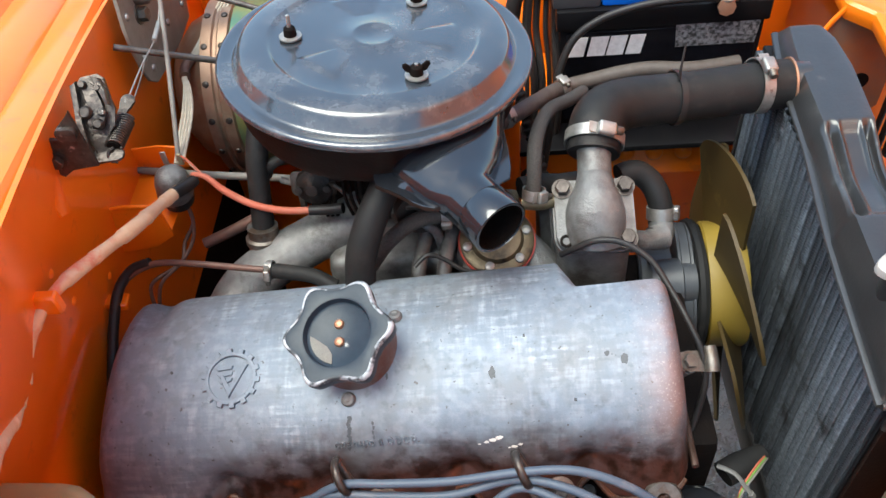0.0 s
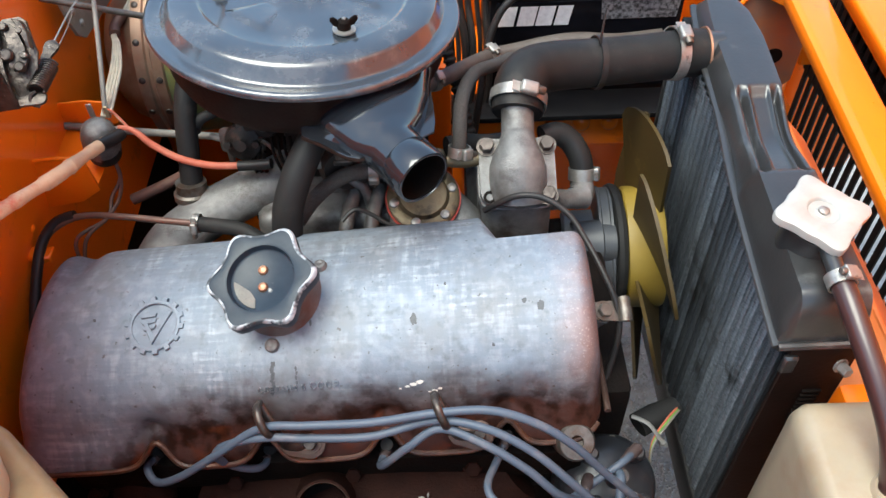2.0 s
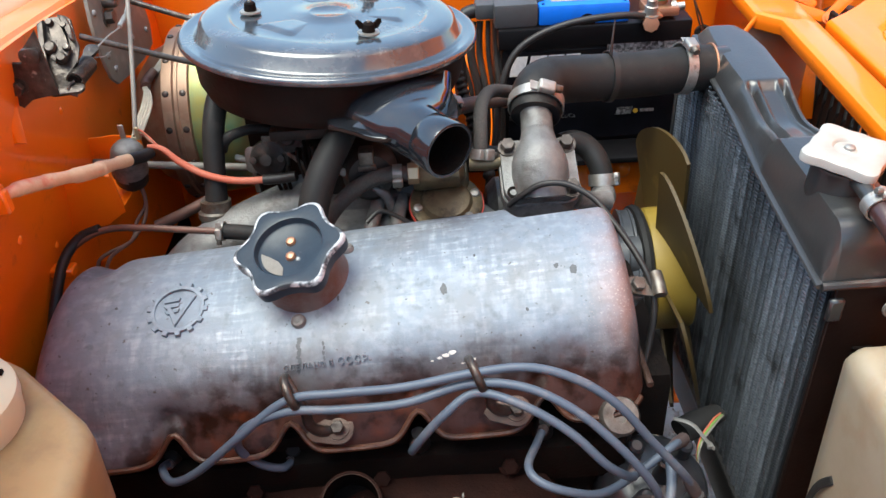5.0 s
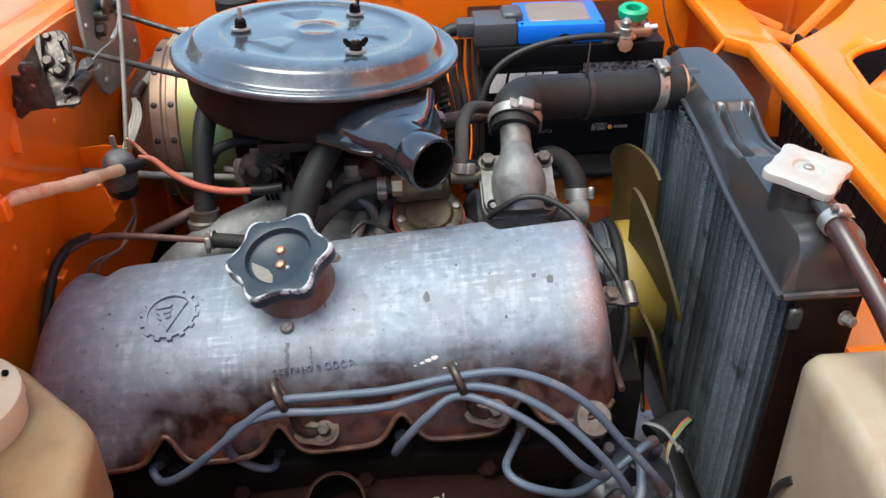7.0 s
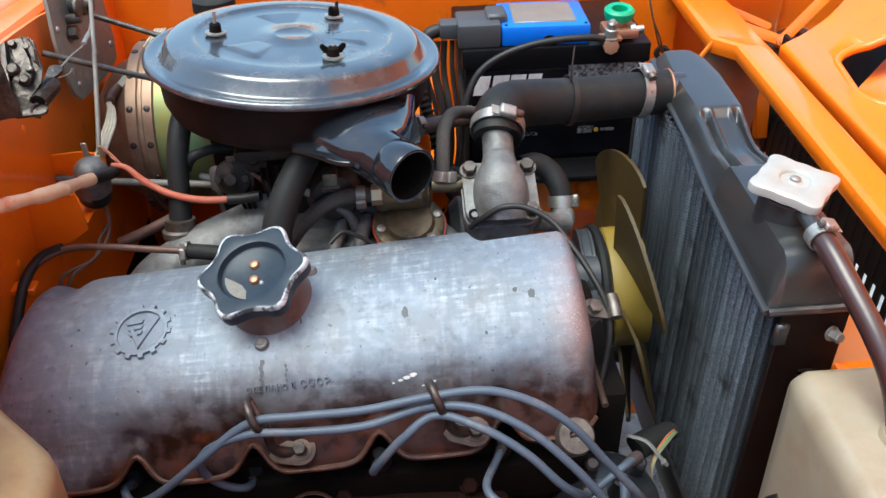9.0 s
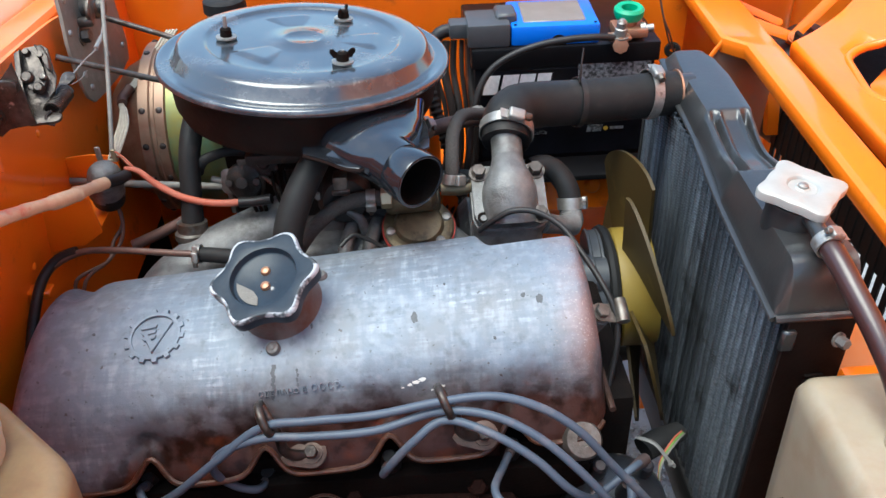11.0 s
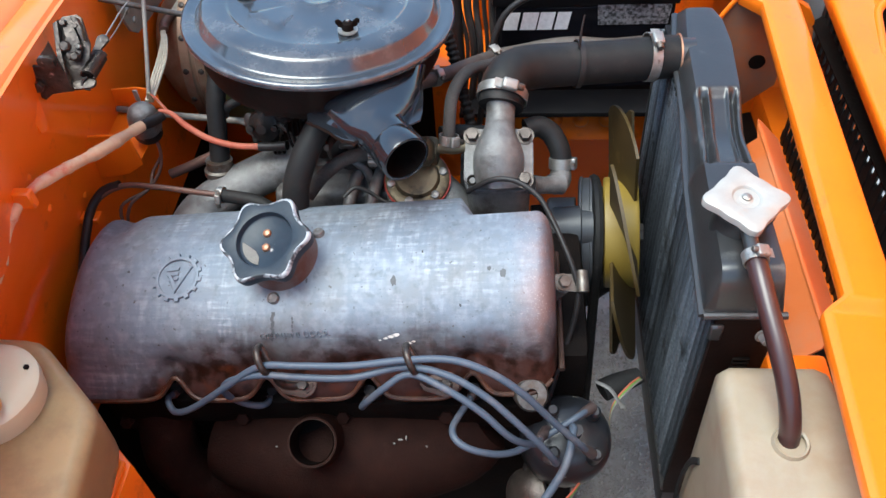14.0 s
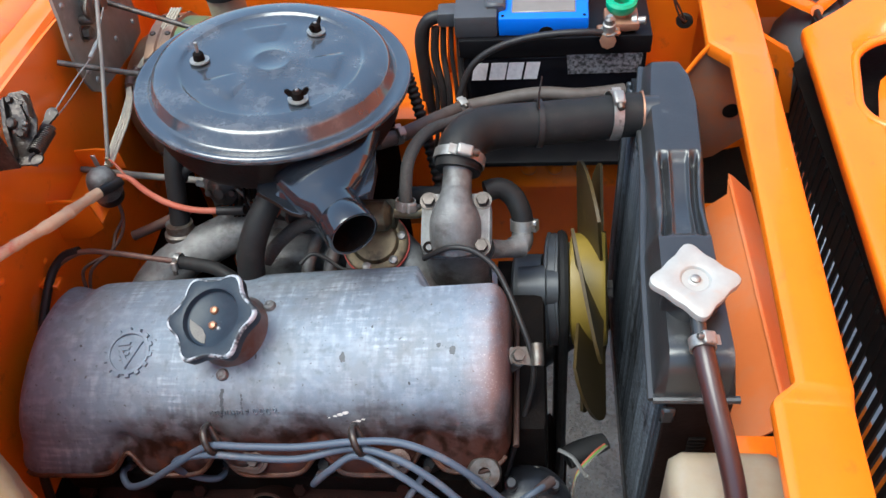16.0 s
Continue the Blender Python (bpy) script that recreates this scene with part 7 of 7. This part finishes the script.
whole("latch_wire", sweep([(-0.303, 0.571, 0.968), (-0.330, 0.66, 0.935), (-0.352, 0.735, 0.912)], 0.0006, 6), STEEL, "thin bright wire from latch to plate", "wire")
whole("wire_ferrule", sweep([(-0.318, 0.690, 0.9545), (-0.321, 0.722, 0.9545)], 0.0026, 10), STEEL, "bright crimped ferrule on the latch wire", "ferrule")

whole("bonnet_stay", sweep([(-0.366, 0.699, 0.944), (-0.30, 0.723, 0.910), (-0.22, 0.752, 0.870), (-0.16, 0.774, 0.840)], 0.0034, 12), DULL_STEEL, "dark threaded stay rod running behind the air cleaner", "rod", "stay rods")
whole("bonnet_stay", sweep([(-0.366, 0.838, 0.940), (-0.28, 0.834, 0.908), (-0.18, 0.829, 0.870)], 0.0034, 12), DULL_STEEL, "dark threaded stay rod beside the reservoir", "rod", "stay rods")
whole("throttle_rod", sweep([(-0.376, 0.658, 0.815), (-0.30, 0.649, 0.811), (-0.22, 0.642, 0.807), (-0.16, 0.635, 0.804)], 0.0042, 10), GREY_WIRE, "grey throttle rod from bulkhead to carburettor", "rod")
whole("throttle_link", sweep([(-0.205, 0.605, 0.838), (-0.18, 0.598, 0.834), (-0.155, 0.590, 0.828)], 0.0036, 10), GREY_WIRE, "grey throttle link rod", "rod")
whole("grey_conduit", sweep([(-0.303, 0.609, 0.868), (-0.306, 0.640, 0.893), (-0.312, 0.690, 0.932), (-0.320, 0.75, 0.980), (-0.332, 0.84, 1.052)], 0.0025, 12), GREY_WIRE, "grey conduit rising from the relay", "conduit")
for k in range(4):
    o = 0.0040 * k
    whole("grey_wire", sweep([(-0.306 + 0.6 * o, 0.606, 0.866), (-0.312 + 0.8 * o, 0.650, 0.866), (-0.321 + 0.8 * o, 0.70, 0.860), (-0.333 + 0.5 * o, 0.75, 0.853), (-0.343 + 0.3 * o, 0.787, 0.850), (-0.325 + o, 0.83, 0.868), (-0.295 + o, 0.88, 0.900)], 0.0017, 8), WIRE_CREAM, "thin cream sleeved wire on the bulkhead", "wire", "bulkhead wires")
whole("wire_wrap", sweep([(-0.339, 0.776, 0.850), (-0.342, 0.790, 0.851), (-0.335, 0.806, 0.857)], 0.0062, 12), WIRE_BROWN, "brown tape wrap round the bulkhead wires", "tape")

rel = root("relay", (-0.31, 0.595, 0.82), "small grey metal relay can on a bracket", "relay")
part("can", lathe([(0, 0.0175), (0.008, 0.0170), (0.0135, 0.0145), (0.0165, 0.009), (0.0178, 0.0), (0.0185, -0.022), (0, -0.022)], (-0.3105, 0.594, 0.852), (0.25, -0.35, 0.9), 28), ALU_DULL, rel)
part("base", lathe([(0, 0.0), (0.0165, 0.0), (0.0165, -0.014), (0.011, -0.022), (0, -0.022)], (-0.3135, 0.599, 0.834), (0.25, -0.35, 0.9), 24), RUBBER, rel)
part("terminal", box((-0.3165, 0.603, 0.868), (-0.3105, 0.605, 0.884), 0.0008, 1), STEEL, rel)
part("terminal", box((-0.3010, 0.603, 0.866), (-0.2960, 0.606, 0.880), 0.0008, 1), BRASS, rel)
brk = root("relay_bracket", (-0.35, 0.63, 0.83), "orange bracket welded to the bulkhead", "bracket")
FBK, RBK = at_frame((0, 0.567, 0), (0, -1, 0), (1, 0, 0)), at_frame((0, 0.660, 0), (0, -1, 0), (1, 0, 0))
part("front_leaf", prism([(-0.380, 0.846), (-0.348, 0.849), (-0.322, 0.847), (-0.318, 0.805), (-0.340, 0.790), (-0.380, 0.783)], -0.0015, 0.0015, FBK, 0.0006), ORANGE, brk)
part("rear_leaf", prism([(-0.380, 0.843), (-0.345, 0.846), (-0.318, 0.842), (-0.318, 0.815), (-0.380, 0.812)], -0.0015, 0.0015, RBK, 0.0006), ORANGE, brk)
part("web", prism([(-0.380, 0.567), (-0.320, 0.567), (-0.318, 0.660), (-0.380, 0.660)], 0.8060, 0.8090, None, 0.0006), ORANGE, brk)
part("lip", sweep([(-0.378, 0.5655, 0.846), (-0.348, 0.5655, 0.849), (-0.323, 0.5655, 0.847)], 0.0022, 8, 4), ORANGE, brk)

harn = root("wiring_harness", (-0.33, 0.45, 0.85), "cream tape-wrapped wiring harness with red showing through", "wiring")
LOOM = smooth_path([(-0.296, 0.572, 0.862), (-0.303, 0.535, 0.876), (-0.310, 0.49, 0.893), (-0.318, 0.44, 0.915), (-0.326, 0.395, 0.932), (-0.336, 0.370, 0.928), (-0.345, 0.350, 0.912), (-0.350, 0.330, 0.895), (-0.346, 0.305, 0.897), (-0.335, 0.275, 0.915), (-0.32, 0.24, 0.935)], 22)
LOOM_R = [(0.0054 + 0.0008 * math.sin(k * 0.043) + 0.0005 * math.sin(k * 0.171 + 1)) * (1.0 + 0.17 * ((k % 17) / 17.0) ** 2) for k in range(len(LOOM))]
part("wrapped_loom", sweep(LOOM, LOOM_R, 16, 1), TAPE, harn, "cream tape wound round the loom", sharp=25)
part("black_sleeve", sweep([(-0.285, 0.590, 0.858), (-0.291, 0.578, 0.860), (-0.298, 0.562, 0.866)], [0.0058, 0.0066, 0.0063], 14), WIRE_BLACK, harn, "black insulating sleeve")
part("clip", box((-0.345, 0.372, 0.925), (-0.318, 0.382, 0.945), 0.002, 1), ORANGE, harn, "orange metal tab")
rw = root("red_cable", (-0.22, 0.575, 0.82), "red and cream battery cable with a black end sleeve", "cable")
part("red_sleeve", sweep([(-0.287, 0.592, 0.864), (-0.272, 0.588, 0.862), (-0.255, 0.580, 0.850), (-0.230, 0.572, 0.838), (-0.200, 0.567, 0.832), (-0.170, 0.565, 0.832)], [0.0020, 0.0030, 0.0036, 0.0037, 0.0037, 0.0037], 14), WIRE_RED, rw)
part("end_sleeve", sweep([(-0.172, 0.565, 0.832), (-0.155, 0.564, 0.833), (-0.138, 0.562, 0.836)], 0.0053, 14), WIRE_BLACK, rw)
for k in range(2):
    whole("relay_wire", sweep([(-0.311, 0.603, 0.822), (-0.305, 0.590, 0.80), (-0.307 - 0.008 * k, 0.575, 0.785), (-0.318, 0.555, 0.775), (-0.335 - 0.01 * k, 0.53, 0.77), (-0.34, 0.51, 0.74)], 0.0020, 8), WIRE_BROWN, "thin brown wire below the relay", "wire", "relay wires")
bc = root("bulkhead_cable", (-0.36, 0.42, 0.70), "black cable clipped along the bulkhead beside the valve cover", "cable")
part("tube", sweep([(-0.330, 0.524, 0.812), (-0.350, 0.520, 0.806), (-0.364, 0.505, 0.793), (-0.366, 0.475, 0.778), (-0.362, 0.44, 0.765), (-0.359, 0.40, 0.745), (-0.358, 0.36, 0.72), (-0.356, 0.33, 0.69), (-0.35, 0.30, 0.64)], 0.0052, 12), WIRE_BLACK, bc)
part("tab", box((-0.378, 0.492, 0.778), (-0.355, 0.508, 0.787), 0.0015, 1), ORANGE, bc, "orange metal tab")

# ---- plastic reservoirs on the near side ----


def bottle(name, plan, z0, z1, taper, label, cat, plastic, r=0.022):
    """A blow-moulded bottle: a rounded plan carried up with rounded shoulders."""
    cx, cy = sum(p[0] for p in plan) / len(plan), sum(p[1] for p in plan) / len(plan)
    b = root(name, (cx, cy, z0), label, cat)
    dense = []
    for k in range(len(plan)):
        a, c = Vector(plan[k]), Vector(plan[(k + 1) % len(plan)])
        for t in np.linspace(0.0, 1.0, 9)[:-1]:
            dense.append(a.lerp(c, float(t)))
    for _ in range(1):
        dense = [(dense[k - 1] + dense[k] * 2 + dense[(k + 1) % len(dense)]) / 4 for k in range(len(dense))]
    lv = [(0.0, 0.90), (0.004, 0.97), (0.012, 1.0)] + [(0.012 + (z1 - z0 - r - 0.012) * k / 6, 1.0) for k in range(1, 7)] + [(z1 - z0 - r * (1 - math.sin(radians(a))), 1 - 0.30 * r / 0.03 * (1 - math.cos(radians(a)))) for a in (15, 30, 45, 60, 75, 90)]
    bm = bmesh.new()
    rings = []
    for h, f in lv:
        tp = taper + (1 - taper) * h / (z1 - z0)
        rings.append([bm.verts.new((cx + (p.x - cx) * f * tp, cy + (p.y - cy) * f * tp, z0 + h)) for p in dense])
    n = len(dense)
    for a, c in zip(rings, rings[1:]):
        for k in range(n):
            bm.faces.new((a[k], a[(k + 1) % n], c[(k + 1) % n], c[k]))
    bm.faces.new(rings[0][::-1])
    bm.faces.new(rings[-1])
    part("bottle", bm, plastic, b, "", 50)
    return b


exp = bottle("expansion_tank", [(0.292, 0.288), (0.392, 0.288), (0.405, 0.10), (0.285, 0.10)], 0.572, 0.826, 0.93, "cream translucent plastic expansion tank", "tank", CREAM)
part("neck", lathe([(0.0125, -0.006), (0.0115, 0.004), (0.0135, 0.005), (0.0150, 0.002), (0.0150, -0.004), (0.018, -0.008)], (0.338, 0.205, 0.826), (0, -0.1, 1), 32), CREAM, exp)
part("strap", sweep([(0.2895, 0.262, 0.585), (0.2872, 0.262, 0.64), (0.2885, 0.258, 0.690), (0.292, 0.246, 0.715)], 0.0036, 8, 5, flat=0.5), RUBBER, exp, "black rubber strap")
wash = bottle("washer_reservoir", [(-0.286, 0.258), (-0.212, 0.190), (-0.200, 0.08), (-0.40, 0.08), (-0.40, 0.262)], 0.812, 0.890, 0.96, "yellowed translucent washer reservoir", "reservoir", CREAM_YELLOW, 0.014)
part("filler_collar", lathe([(0.0, -0.018), (0.039, -0.018), (0.0405, 0.000), (0.0415, 0.004), (0.041, 0.012), (0.037, 0.0155), (0.026, 0.017), (0, 0.017)], (-0.294, 0.190, 0.902), (0.05, 0, 1), 48), CREAM_COLLAR, wash, "broad round cream collar")
part("cap", lathe([(0.026, 0.0), (0.027, 0.014), (0.024, 0.019), (0.0, 0.020)], (-0.303, 0.182, 0.918), (0.05, 0, 1), 36), CAP_WHITE, wash, "white plastic screw cap")
part("pipe", sweep([(-0.288, 0.160, 0.922), (-0.274, 0.158, 0.928), (-0.268, 0.165, 0.926), (-0.275, 0.175, 0.920)], 0.0045, 10), AMBER, wash, "short yellowed outlet pipe")
part("dot", box((-0.2660, 0.2055, 0.9165), (-0.2625, 0.2090, 0.9195), 0.0004, 1), GRIME_SHADE, wash)

# ---- grille slats, last and many ----
slat_bm = box((0.5535, -0.0055, 0.50), (0.5575, 0.0055, 0.83), 0.0008, 1)
bmesh.ops.translate(slat_bm, verts=slat_bm.verts, vec=(0, -0.28, 0))
first = part("slat", slat_bm, GRILLE_BLACK, grille)
for k in range(1, 59):
    ob = first.copy()
    scene.collection.objects.link(ob)
    mt = Matrix.Translation(WORLD[first].translation + Vector((0, 0.0205 * k, 0)))
    ob.matrix_basis = mt
    WORLD[ob] = mt

# thin twisted ends of the red cable at the relay
for k, m_ in enumerate((WIRE_RED, WIRE_CREAM, WIRE_RED)):
    whole("cable_strand", sweep([(-0.302, 0.607, 0.870), (-0.296 + 0.002 * k, 0.604, 0.877 - 0.003 * k), (-0.287, 0.599, 0.872 - 0.002 * k), (-0.276, 0.590, 0.864)], 0.0011, 6), m_, "thin coloured strand at the relay terminal", "wire", "relay strands")
